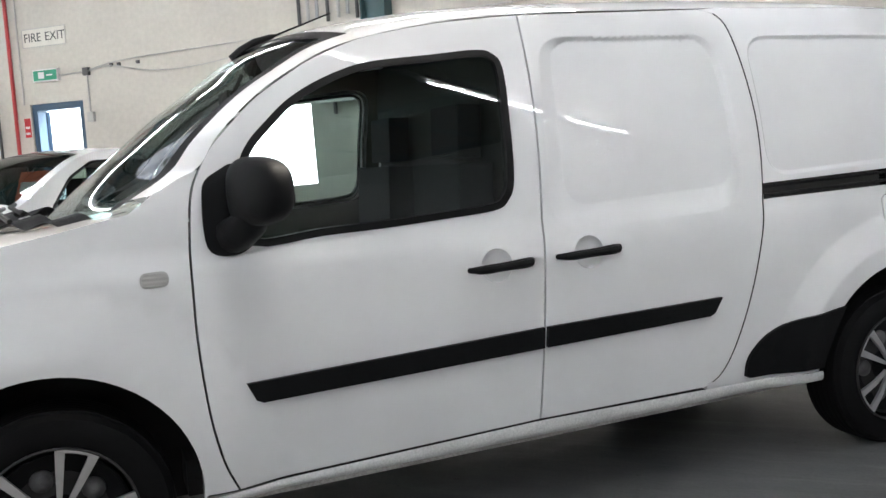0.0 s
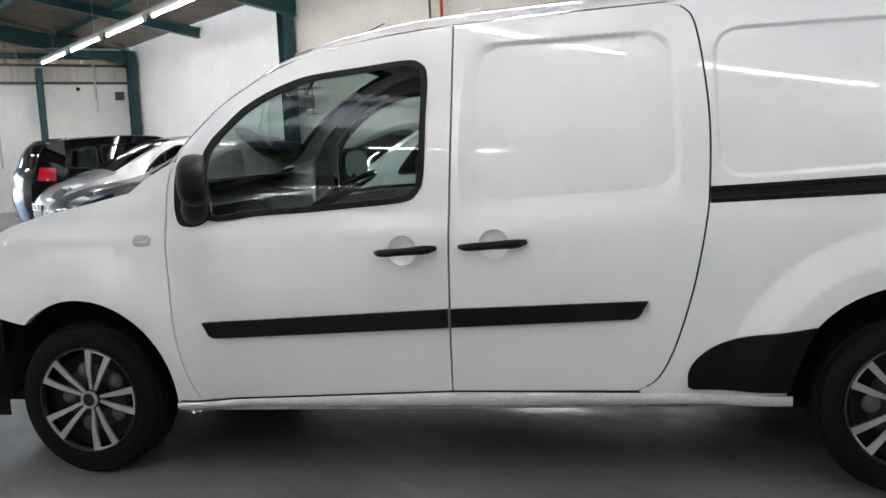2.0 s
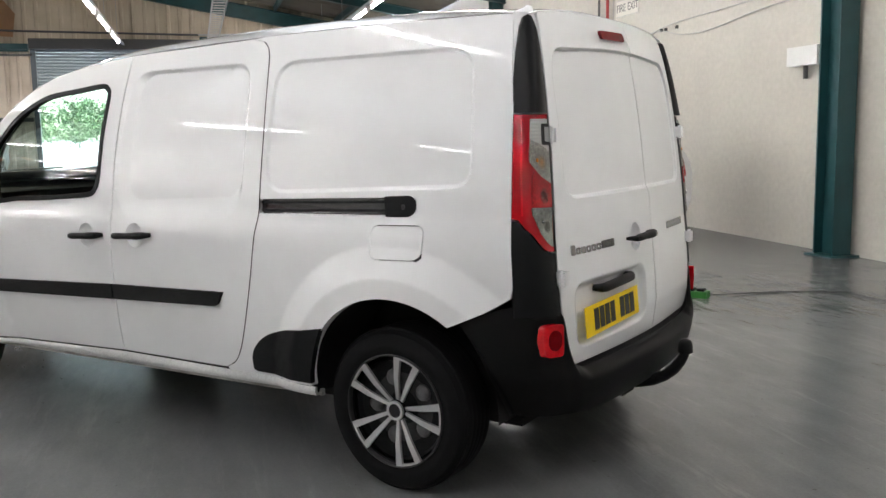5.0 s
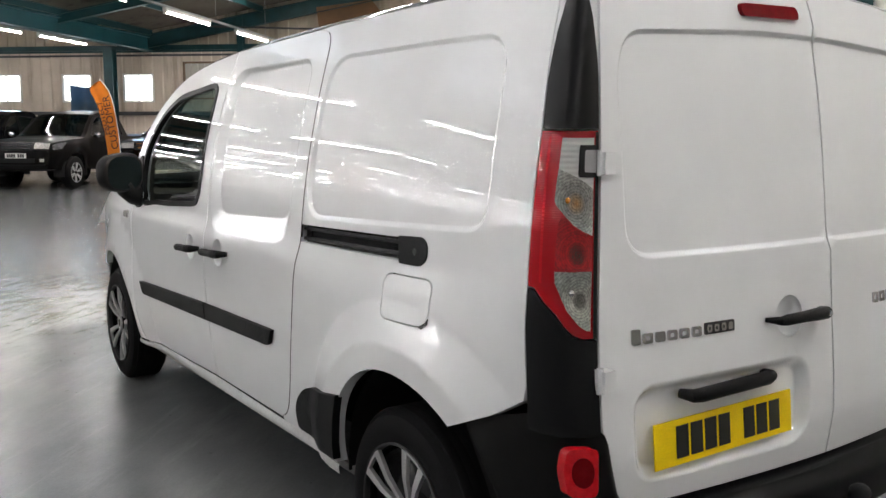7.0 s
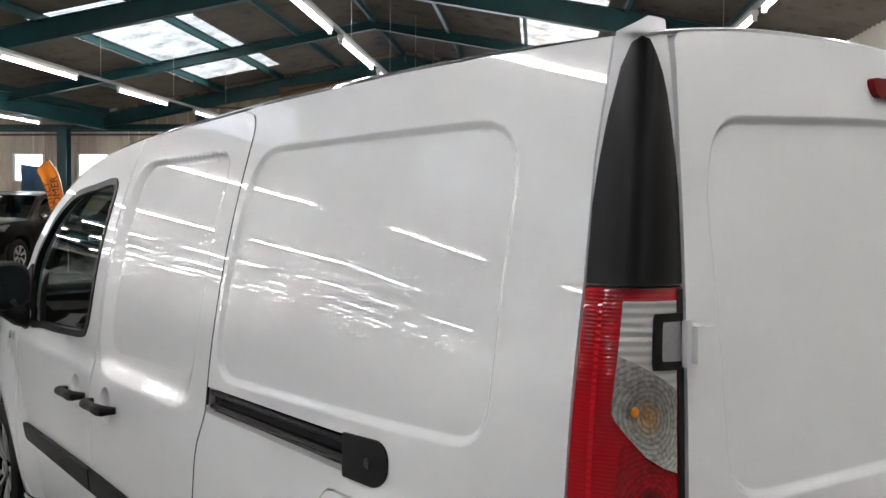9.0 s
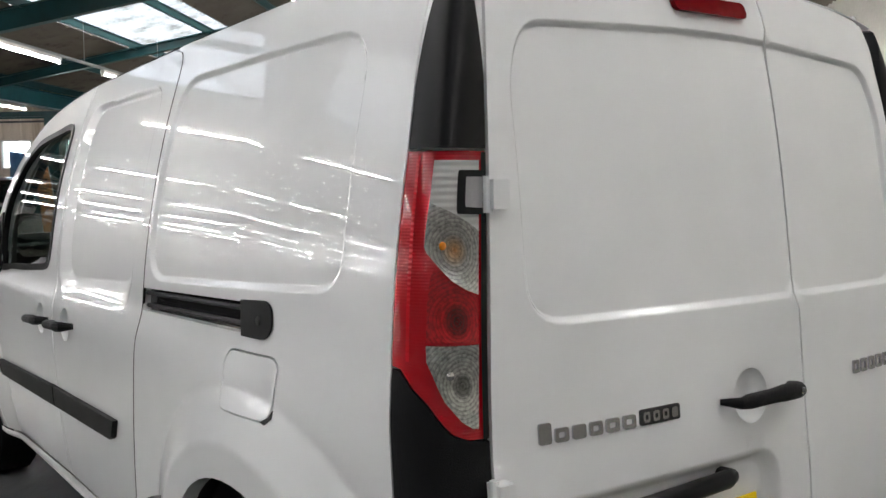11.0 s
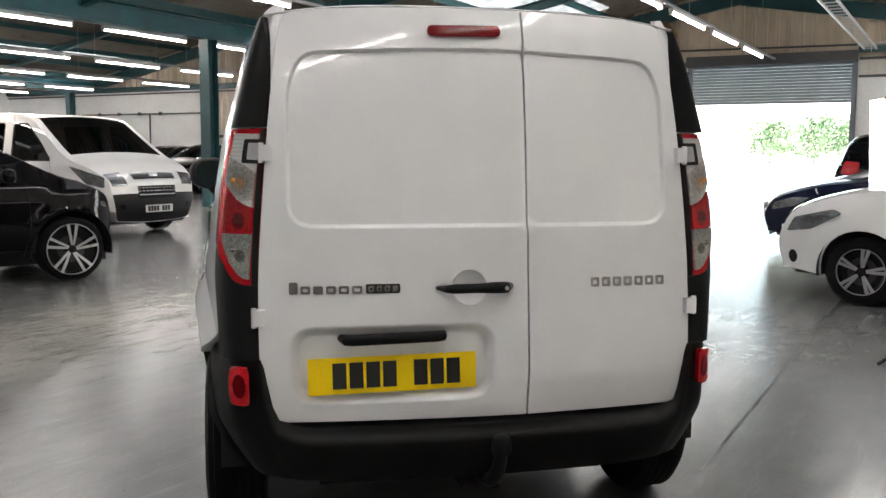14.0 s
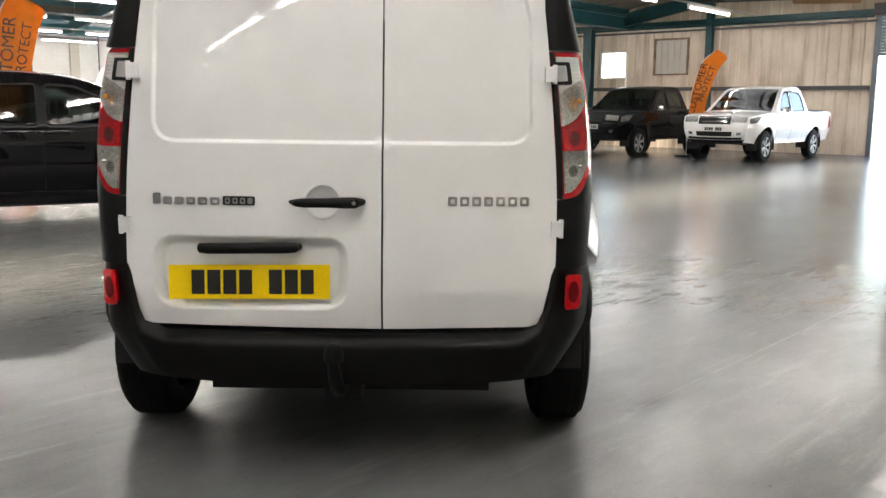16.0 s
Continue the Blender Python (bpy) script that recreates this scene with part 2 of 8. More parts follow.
def add_grid(bm, fn, nu, nv, wrap=False):
    vs = [[bm.verts.new(fn(i / nu, j / nv)) for j in range(nv + 1)] for i in range(nu + 1)]
    for i in range(nu):
        for j in range(nv):
            bm.faces.new((vs[i][j], vs[i + 1][j], vs[i + 1][j + 1], vs[i][j + 1]))
    return vs


def mesh_of(name, bm, material, smooth=True, angle=0.6, thick=0.0):
    if thick:
        bmesh.ops.solidify(bm, geom=bm.faces[:], thickness=thick)
    bmesh.ops.recalc_face_normals(bm, faces=bm.faces[:])
    me = bpy.data.meshes.new(name)
    bm.to_mesh(me)
    bm.free()
    me.materials.append(material)
    if smooth:
        me.shade_smooth()
        me.set_sharp_from_angle(angle=angle)
    if "true_normal" in me.attributes:
        panel_normals(me)
    return me


def panel_normals(me):
    """Gives a pressed panel the normals of the surface it samples; its turned-in rim keeps its own."""
    nv, nf, nl = len(me.vertices), len(me.polygons), len(me.loops)
    vn, keep, owner = np.zeros(nv * 3), np.zeros(nf, int), np.zeros(nl, int)
    me.attributes["true_normal"].data.foreach_get("vector", vn)
    me.attributes["panel_face"].data.foreach_get("value", keep)
    me.loops.foreach_get("vertex_index", owner)
    fn, total = np.zeros(nf * 3), np.zeros(nf, int)
    me.polygons.foreach_get("normal", fn)
    me.polygons.foreach_get("loop_total", total)
    face = np.repeat(np.arange(nf), total)
    n = vn.reshape(-1, 3)[owner]
    side = np.sign(np.einsum("ij,ij->i", n, fn.reshape(-1, 3)[face]))
    n = n * (side * keep[face])[:, None]
    me.normals_split_custom_set(n.tolist())
    for name in ("true_normal", "panel_face"):
        me.attributes.remove(me.attributes[name])


def part(name, bm, material, parent, label="", smooth=True, angle=0.6, thick=0.0):
    ob = new(name, mesh_of(name, bm, material, smooth, angle, thick))
    ob.parent = parent
    if label:
        ob["label"] = label
    return ob


def thing(name, label, category, m=None, group="", kind=""):
    ob = new(name)
    ob.empty_display_size = 0.1
    if m is not None:
        ob.matrix_world = m
    return tagged(ob, label, category, group, kind)


def solid(name, bm, material, label, category, m=None, group="", kind="", smooth=True, angle=0.6):
    ob = new(name, mesh_of(name, bm, material, smooth, angle))
    if m is not None:
        ob.matrix_world = m
    return tagged(ob, label, category, group, kind)


def curve_pts(ctrl, n=8, closed=False):
    """A smooth line through control points (Catmull-Rom)."""
    P = [np.array(p, float) for p in ctrl]
    out = []
    L = len(P)
    rng = range(L if closed else L - 1)
    for i in rng:
        p0 = P[(i - 1) % L] if closed or i > 0 else 2 * P[0] - P[1]
        p1, p2 = P[i % L], P[(i + 1) % L]
        p3 = P[(i + 2) % L] if closed or i + 2 < L else 2 * P[-1] - P[-2]
        for k in range(n):
            t = k / n
            out.append(0.5 * (2 * p1 + (p2 - p0) * t + (2 * p0 - 5 * p1 + 4 * p2 - p3) * t * t + (3 * p1 - p0 - 3 * p2 + p3) * t ** 3))
    if not closed:
        out.append(P[-1])
    return [tuple(float(c) for c in p) for p in out]


def rounded(poly, r, n=5):
    """A closed polygon with rounded corners; r one radius or one for each corner."""
    out = []
    L = len(poly)
    for i in range(L):
        p = np.array(poly[i], float)
        a, b = np.array(poly[i - 1], float), np.array(poly[(i + 1) % L], float)
        rr = r[i] if isinstance(r, (list, tuple)) else r
        da, db = (a - p), (b - p)
        la, lb = np.linalg.norm(da), np.linalg.norm(db)
        k = min(rr, la * 0.48, lb * 0.48)
        s, e = p + da / la * k, p + db / lb * k
        for j in range(n + 1):
            t = j / n
            q = (1 - t) ** 2 * s + 2 * t * (1 - t) * p + t * t * e
            out.append((float(q[0]), float(q[1])))
    return out


def resample(poly, step):
    out = []
    L = len(poly)
    for i in range(L):
        a, b = np.array(poly[i]), np.array(poly[(i + 1) % L])
        d = np.linalg.norm(b - a)
        if d < 1e-6:
            continue
        k = max(1, int(math.ceil(d / step)))
        for j in range(k):
            out.append(tuple(float(c) for c in a + (b - a) * j / k))
    return out


def inside(poly, pts):
    pts = np.asarray(pts)
    x, y = pts[:, 0], pts[:, 1]
    res = np.zeros(len(pts), bool)
    P = np.asarray(poly)
    j = len(P) - 1
    for i in range(len(P)):
        xi, yi, xj, yj = P[i][0], P[i][1], P[j][0], P[j][1]
        c = ((yi > y) != (yj > y)) & (x < (xj - xi) * (y - yi) / (yj - yi + 1e-12) + xi)
        res ^= c
        j = i
    return res


def signed_dist(poly, pts):
    """Distance to a closed polygon, positive inside."""
    pts = np.asarray(pts, float)
    P = np.asarray(poly, float)
    Q = np.roll(P, -1, 0)
    best = np.full(len(pts), 1e9)
    for a, b in zip(P, Q):
        ab = b - a
        t = np.clip(((pts - a) @ ab) / (ab @ ab + 1e-12), 0, 1)
        best = np.minimum(best, np.linalg.norm(pts - (a + t[:, None] * ab), axis=1))
    return np.where(inside(poly, pts), best, -best)


def smooth01(t):
    t = np.clip(t, 0, 1)
    return t * t * (3 - 2 * t)


def sheet(outline, place, step=0.03, holes=(), rings=(), lip=0.02, lip_dir=None, edge=0.004, own=()):
    """A panel: the area inside an outline, mapped by place(array of 2D points) to 3D, with its rim turned in along lip_dir.
    rings: closed lines along which the mesh gets extra points; own: outlines of pressed cups that keep the mesh's own shading."""
    from mathutils.geometry import delaunay_2d_cdt
    outl = resample(outline, step)
    hol = [resample(h, step) for h in holes]
    P = list(outl)
    edges = [(i, (i + 1) % len(outl)) for i in range(len(outl))]
    for h in hol:
        o = len(P)
        P += h
        edges += [(o + i, o + (i + 1) % len(h)) for i in range(len(h))]
    A = np.array(outline)
    lo, hi = A.min(0), A.max(0)
    xs, ys = np.arange(lo[0], hi[0], step), np.arange(lo[1], hi[1], step)
    g = np.array([(x + (0.5 * step if k % 2 else 0), y) for k, y in enumerate(ys) for x in xs])
    if len(g):
        keep = signed_dist(outl, g) > step * 0.45
        for h in hol:
            keep &= signed_dist(h, g) < -step * 0.45
        g = g[keep]
        for rg in rings:
            if len(g):
                g = g[np.abs(signed_dist(rg, g)) > step * 0.3]
        P += [tuple(q) for q in g]
    for rg in rings:
        q = np.array(resample(rg, step))
        ok = signed_dist(outl, q) > step * 0.2
        for h in hol:
            ok &= signed_dist(h, q) < -step * 0.2
        P += [tuple(v) for v in q[ok]]
    v2, _, fc, _, _, _ = delaunay_2d_cdt([Vector((float(p[0]), float(p[1]))) for p in P], edges, [], 1, 1e-6)
    V = np.array([(v.x, v.y) for v in v2])
    cen = np.array([V[list(f)].mean(0) for f in fc])
    ok = np.ones(len(fc), bool)
    for h in hol:
        ok &= ~inside(h, cen)
    pressed = np.ones(len(fc), int)
    for o in own:
        pressed[inside(o, cen)] = 0
    pos = place(V)
    h = 0.0012
    du = place(V + np.array((h, 0.0))) - place(V - np.array((h, 0.0)))
    dv = place(V + np.array((0.0, h))) - place(V - np.array((0.0, h)))
    nrm = np.cross(du, dv)
    nrm /= np.linalg.norm(nrm, axis=1)[:, None] + 1e-12
    bm = bmesh.new()
    true_n = bm.verts.layers.float_vector.new("true_normal")
    on_face = bm.faces.layers.int.new("panel_face")
    vs = [bm.verts.new(p) for p in pos]
    for v, n in zip(vs, nrm):
        v[true_n] = n
    for f, k, on in zip(fc, ok, pressed):
        if k and len(set(f)) == len(f):
            try:
                bm.faces.new([vs[i] for i in f])[on_face] = int(on)
            except ValueError:
                pass
    loose = [v for v in bm.verts if not v.link_faces]
    bmesh.ops.delete(bm, geom=loose, context="VERTS")
    if lip and lip_dir is not None:
        rim = [e for e in bm.edges if len(e.link_faces) == 1]
        d = Vector(lip_dir).normalized()
        for amount in ((edge, lip) if lip > edge else (lip,)):
            ex = bmesh.ops.extrude_edge_only(bm, edges=rim)["geom"]
            for v in (q for q in ex if isinstance(q, bmesh.types.BMVert)):
                v.co += d * amount
            for q in ex:
                if isinstance(q, bmesh.types.BMFace):
                    q[on_face] = 0
            rim = [q for q in ex if isinstance(q, bmesh.types.BMEdge) and len(q.link_faces) == 1]
    return bm

# ---- the hall: local a runs away from the end wall, b along it ----
ROOM = pose(0, 0, 0, 0, 0, -42)
END, FIRE, BACK, FAR = -22.6, 7.2, 14.0, -37.0
EAVE, RIDGE = 4.55, 6.25


def roof_z(b):
    """Height of the roof sheet over the line b: two equal pitched bays."""
    span = 18.9
    k = (FIRE - b) % (2 * span / 2)
    return EAVE + (RIDGE - EAVE) * (1 - abs(k - span / 2) / (span / 2))


floor_bm = bm_new()
add_box(floor_bm, (END - 0.2, FAR, -0.2), (BACK, FIRE, 0.0))
solid("floor", floor_bm, M_FLOOR, "grey painted concrete floor, scuffed and glossy", "floor", ROOM, kind="structure")


def corrugated(bm, a, b0, b1, z0, z1, pitch=0.33, depth=0.035, top=None, flip=1):
    """Trapezoid-ribbed sheet in the plane a, from b0 to b1."""
    n = int((b1 - b0) / pitch)
    prof = []
    for i in range(n):
        s = b0 + (b1 - b0) * i / n
        w = (b1 - b0) / n
        prof += [(s, 0), (s + w * 0.62, 0), (s + w * 0.70, depth), (s + w * 0.92, depth)]
    prof.append((b1, 0))
    lo = [bm.verts.new((a + flip * d, s, z0)) for s, d in prof]
    hi = [bm.verts.new((a + flip * d, s, top(s) if top else z1)) for s, d in prof]
    for i in range(len(prof) - 1):
        bm.faces.new((lo[i], lo[i + 1], hi[i + 1], hi[i]))


# end wall: left of the roller door ribbed sheet with windows, right of it painted block below and sheet above
DOOR = (-3.65, 0.95, 2.8)
WINS = [(-17.4, -16.3), (-14.85, -13.8), (-12.7, -11.65)]
wall_end = thing("wall_north", "end wall of tan ribbed sheet over white block, with windows", "wall", ROOM, kind="structure")
bm = bm_new()
cuts = [FAR] + [v for w in WINS for v in w] + [DOOR[0]]
for i in range(0, len(cuts) - 1):
    b0, b1 = cuts[i], cuts[i + 1]
    if i % 2 == 0:
        if b0 == FAR:
            b0 = -23.3
        corrugated(bm, END, b0, b1, 0.0, 4.0)
    else:
        corrugated(bm, END, b0, b1, 0.0, 2.28)
        corrugated(bm, END, b0, b1, 3.2, 4.0)
part("sheet_cladding", bm, M_CLAD, wall_end, "stained tan ribbed sheet", smooth=False)
bm = bm_new()
corrugated(bm, END - 0.03, FAR, FIRE, 4.0, 6, top=lambda s: roof_z(s) + 0.045)
part("upper_cladding", bm, M_CLADUP, wall_end, "cream ribbed sheet above the girt", smooth=False)
bm = bm_new()
add_box(bm, (END - 0.25, DOOR[1], 0), (END, 2.15, 3.5))
add_box(bm, (END - 0.25, 3.0, 0), (END, FIRE, 3.5))
add_box(bm, (END - 0.25, 2.15, 2.2), (END, 3.0, 3.5))
add_box(bm, (END - 0.25, FAR, 0), (END, -23.3, 4.0))
part("block_wall", bm, M_WHITEWALL, wall_end, "white painted block")
bm = bm_new()
corrugated(bm, END - 0.02, DOOR[1], FIRE, 3.5, 4.0, pitch=0.5)
part("band_cladding", bm, M_CREAM, wall_end, smooth=False)
for z0, z1, mt in ((3.48, 3.55, M_DARKPIPE), (3.97, 4.04, M_DARKPIPE)):
    bm = bm_new()
    add_box(bm, (END + 0.002, DOOR[1] + 0.1, z0), (END + 0.06, FIRE, z1))
    part("band_rail", bm, mt, wall_end)
bm = bm_new()
add_box(bm, (END + 0.04, -23.3, 1.86), (END + 0.14, DOOR[0] - 0.1, 1.98))
part("sheeting_rail", bm, M_DARKPIPE, wall_end, "dark horizontal sheeting rail")
bm = bm_new()
add_box(bm, (END + 0.04, FAR, 3.92), (END + 0.22, DOOR[0] - 0.1, 4.08))
add_box(bm, (END + 0.12, FAR, 3.86), (END + 0.14, DOOR[0] - 0.1, 3.95))
add_box(bm, (END + 0.04, DOOR[1] + 0.08, 4.16), (END + 0.22, FIRE, 4.32))
part("girt", bm, M_TEAL, wall_end, "teal steel girt")
bm = bm_new()
add_box(bm, (END + 0.03, DOOR[0] - 0.06, 3.93), (END + 0.34, DOOR[1] + 0.06, 4.22))
part("shutter_lintel", bm, M_DARKPIPE, wall_end, "dark lintel box over the shutter")
bm = bm_new()
add_box(bm, (END + 0.04, FAR, 3.74), (END + 0.12, DOOR[0], 3.80))
part("lower_girt", bm, M_DARKPIPE, wall_end)

# windows: white translucent panes in thin steel bars
M_PANE = glass("dusty_pane", (0.92, 0.93, 0.92), 0.25)
for i, (b0, b1) in enumerate(WINS):
    w = thing("window_%d" % (i + 1), "small bright window with dusty panes and thin bars", "window", ROOM, kind="structure")
    bm = bm_new()
    for p, q in (((b0, 2.28), (b0 + 0.05, 3.2)), ((b1 - 0.05, 2.28), (b1, 3.2)), ((b0, 2.28), (b1, 2.33)), ((b0, 3.15), (b1, 3.2))):
        add_box(bm, (END - 0.05, p[0], p[1]), (END + 0.05, q[0], q[1]))
    part("window_frame", bm, M_BATTEN, w)
    for c in range(2):
        for r in range(2):
            bm = bm_new()
            x0, z0 = b0 + 0.05 + c * (b1 - b0 - 0.1) / 2, 2.33 + r * 0.41
            add_box(bm, (END - 0.012, x0 + 0.01, z0 + 0.01), (END - 0.006, x0 + (b1 - b0 - 0.1) / 2 - 0.01, z0 + 0.40))
            ob = part("pane", bm, M_PANE, w)
            ob.visible_shadow = False
            bm = bm_new()
            add_box(bm, (END - 0.02, x0 - 0.012, 2.33), (END + 0.01, x0 + 0.012, 3.15))
            part("glazing_bar", bm, M_BATTEN, w)
# boarded vent panel
vent = thing("vent_panel", "pale ribbed sheet patch over an old opening", "panel", ROOM, kind="structure")
bm = bm_new()
corrugated(bm, END + 0.045, -10.55, -9.42, 2.42, 3.5, pitch=0.2, depth=0.03)
part("patch_sheet", bm, M_CREAM, vent, smooth=False)
bm = bm_new()
for lo, hi in (((-10.61, 2.37), (-10.55, 3.56)), ((-9.42, 2.37), (-9.36, 3.56)), ((-10.55, 3.5), (-9.42, 3.56)), ((-10.55, 2.37), (-9.42, 2.42))):
    add_box(bm, (END + 0.04, lo[0], lo[1]), (END + 0.10, hi[0], hi[1]))
part("patch_border", bm, M_RUST, vent, "rust-stained border")
bm = bm_new()
vs = [bm.verts.new((END + 0.30, b, z)) for b, z in ((-6.0, 4.35), (-4.1, 4.25), (-4.0, 4.9), (-4.35, 5.35), (-6.1, 5.15))]
bm.faces.new(vs)
bmesh.ops.solidify(bm, geom=bm.faces[:], thickness=0.02)
solid("brown_board", bm, M_BROWNBOARD, "loose brown board fixed high on the cladding", "board", ROOM)

# roller shutter, half raised
rs = thing("roller_shutter", "raised grey steel roller shutter over the bright doorway", "roller door", ROOM)
for k in range(13):
    bm = bm_new()
    z = DOOR[2] + k * 0.088
    prof = [(0.0, 0.0), (0.022, 0.012), (0.028, 0.044), (0.022, 0.075), (0.0, 0.086)]
    a = [bm.verts.new((END - 0.02 + d, DOOR[0] + 0.05, z + h)) for d, h in prof]
    b = [bm.verts.new((END - 0.02 + d, DOOR[1] - 0.05, z + h)) for d, h in prof]
    for i in range(4):
        bm.faces.new((a[i], b[i], b[i + 1], a[i + 1]))
    part("slat", bm, M_SHUTTER, rs)
for b in (DOOR[0], DOOR[1]):
    bm = bm_new()
    add_box(bm, (END - 0.06, b - 0.07, 0), (END + 0.08, b + 0.07, 4.0))
    bevel_all(bm, 0.006, 1)
    part("guide_rail", bm, M_SHUTTER, rs)

# blue door in the block wall
d = thing("door_1", "dark blue half-glazed door beside the roller shutter", "door", ROOM, kind="structure")
bm = bm_new()
add_box(bm, (END - 0.12, 2.15, 0), (END + 0.02, 2.22, 2.2))
add_box(bm, (END - 0.12, 2.93, 0), (END + 0.02, 3.0, 2.2))
add_box(bm, (END - 0.12, 2.22, 2.12), (END + 0.02, 2.93, 2.2))
part("door_frame", bm, M_BLUEDOOR, d)
bm = bm_new()
add_box(bm, (END - 0.10, 2.23, 0.01), (END - 0.06, 2.92, 1.3))
add_box(bm, (END - 0.10, 2.23, 1.3), (END - 0.06, 2.33, 2.11))
add_box(bm, (END - 0.10, 2.82, 1.3), (END - 0.06, 2.92, 2.11))
for k in range(3):
    add_box(bm, (END - 0.10, 2.33, 1.68 + 0.2 * k), (END - 0.06, 2.82, 1.70 + 0.2 * k))
add_box(bm, (END - 0.10, 2.56, 1.3), (END - 0.06, 2.58, 2.11))
part("door_leaf", bm, M_BLUEDOOR, d)

# fire-exit wall
wall_fire = thing("wall_east", "cream painted side wall with conduits", "wall", ROOM, kind="structure")
FD = (-7.05, -6.15, 2.3)
bm = bm_new()
add_box(bm, (-12.3, FIRE, 0), (FD[0], FIRE + 0.25, EAVE + 0.1))
add_box(bm, (FD[1], FIRE, 0), (BACK, FIRE + 0.25, EAVE + 0.1))
add_box(bm, (FD[0], FIRE, FD[2]), (FD[1], FIRE + 0.25, EAVE + 0.1))
part("plaster", bm, M_CREAM, wall_fire)
bm = bm_new()
add_box(bm, (END - 0.25, FIRE + 0.02, 0), (-12.3, FIRE + 0.25, EAVE + 0.1))
part("white_panel", bm, M_WHITEWALL, wall_fire, "white painted stretch")
for nm, lo, hi in (("wall_south", (BACK, FAR, 0), (BACK + 0.25, FIRE + 0.25, 6.3)), ("wall_west", (END - 0.25, FAR - 0.25, 0), (BACK, FAR, 5.2))):
    bm = bm_new()
    add_box(bm, lo, hi)
    solid(nm, bm, M_WHITEWALL, "white painted block wall of the hall", "wall", ROOM, kind="structure")

# shallow piers and pipes along the far wall
for a in (-19.4, -15.4, -11.4, -7.4, -3.4, 0.6, 4.6):
    bm = bm_new()
    add_box(bm, (a - 0.22, FAR, 0), (a + 0.22, FAR + 0.12, 4.9))
    bevel_all(bm, 0.01, 1)
    solid("wall_pier", bm, M_CREAM, "cream painted pier of the block wall", "pier", ROOM, kind="structure")
for a in (-16.6, -12.9, -5.2):
    bm = bm_new()
    add_tube(bm, [(a, FAR + 0.06, 0.0), (a, FAR + 0.06, 4.9)], 0.03, 8)
    solid("downpipe", bm, M_DARKPIPE, "dark pipe down the block wall", "pipe", ROOM, "far wall pipes")

# roof: ribbed sheets with rooflight strips
# the third strip is unseen, added to brighten the van's rear doors
LIGHTS = [(-8.3, -5.7), (-27.3, -26.7), (1.3, 3.0)]
bm, bs = bm_new(), bm_new()
edges_b = sorted({FAR, FIRE, *[v for l in LIGHTS for v in l], *[FIRE - 9.45 * k for k in range(1, 6) if FIRE - 9.45 * k > FAR]})
for b0, b1 in zip(edges_b, edges_b[1:]):
    lit = any(l[0] - 0.01 <= b0 and b1 <= l[1] + 0.01 for l in LIGHTS)
    pitch = 0.2
    n = int((BACK - END) / pitch) + 3
    for i in range(n):
        a0 = END - 0.5 + i * pitch
        is_light = lit and any(s <= a0 - END < s + 8.6 for s in (1.6, 12.2, 22.8))
        tgt = bs if is_light else bm
        pr = [(a0, 0), (a0 + 0.06, 0.05), (a0 + 0.12, 0.05), (a0 + pitch, 0)]
        lo = [tgt.verts.new((a, b0, roof_z(b0) + h)) for a, h in pr]
        hi = [tgt.verts.new((a, b1, roof_z(b1) + h)) for a, h in pr]
        for k in range(3):
            tgt.faces.new((lo[k], lo[k + 1], hi[k + 1], hi[k]))
solid("ceiling", bm, M_ROOF, "dark ribbed roof sheets", "ceiling", ROOM, kind="structure", smooth=False)
solid("rooflight", bs, M_SKY, "translucent corrugated rooflight strips, the one nearest the side wall an unseen addition", "rooflight", ROOM, kind="structure", smooth=False)


def beam_i(bm, p, q, w=0.16, h=0.32, t=0.02):
    """An I-section bar from p to q, upright."""
    p, q = Vector(p), Vector(q)
    d = (q - p)
    L = d.length
    m = Matrix.Translation(p) @ d.to_track_quat("X", "Z").to_matrix().to_4x4()
    half = [(-w / 2, -h / 2), (w / 2, -h / 2), (w / 2, -h / 2 + t), (t / 2, -h / 2 + t), (t / 2, h / 2 - t), (w / 2, h / 2 - t), (w / 2, h / 2), (-w / 2, h / 2), (-w / 2, h / 2 - t), (-t / 2, h / 2 - t), (-t / 2, -h / 2 + t), (-w / 2, -h / 2 + t)]
    lo, hi = ([bm.verts.new(m @ Vector((x, y, z))) for y, z in half] for x in (0, L))
    for k in range(12):
        bm.faces.new((lo[k], lo[(k + 1) % 12], hi[(k + 1) % 12], hi[k]))
    bm.faces.new(lo[::-1])
    bm.faces.new(hi)


for a in (-22.35, -17.3, -12.2, -7.0, -1.8, 3.4, 8.6, 13.2):
    main = a in (-22.35, -12.2, -1.8, 8.6)
    for k in range(5):
        b0, b1 = FIRE - 9.45 * k, max(FIRE - 9.45 * (k + 1), FAR)
        bm = bm_new()
        off = 0.36 if main else 0.26
        beam_i(bm, (a, b0, roof_z(b0 - 1e-6) - off), (a, b1, roof_z(b1 + 1e-6) - off), 0.18, 0.42 if main else 0.24)
        solid("rafter", bm, M_TEAL, "dark teal steel rafter under the roof", "beam", ROOM, "rafters", smooth=False)
for b in [FIRE - 0.2 - 1.86 * k for k in range(1, 26)]:
    bm = bm_new()
    beam_i(bm, (END + 0.1, b, roof_z(b) - 0.10), (BACK - 0.05, b, roof_z(b) - 0.10), 0.07, 0.18, 0.012)
    solid("purlin", bm, M_TEAL, "dark teal purlin along the roof", "beam", ROOM, "purlins", smooth=False)
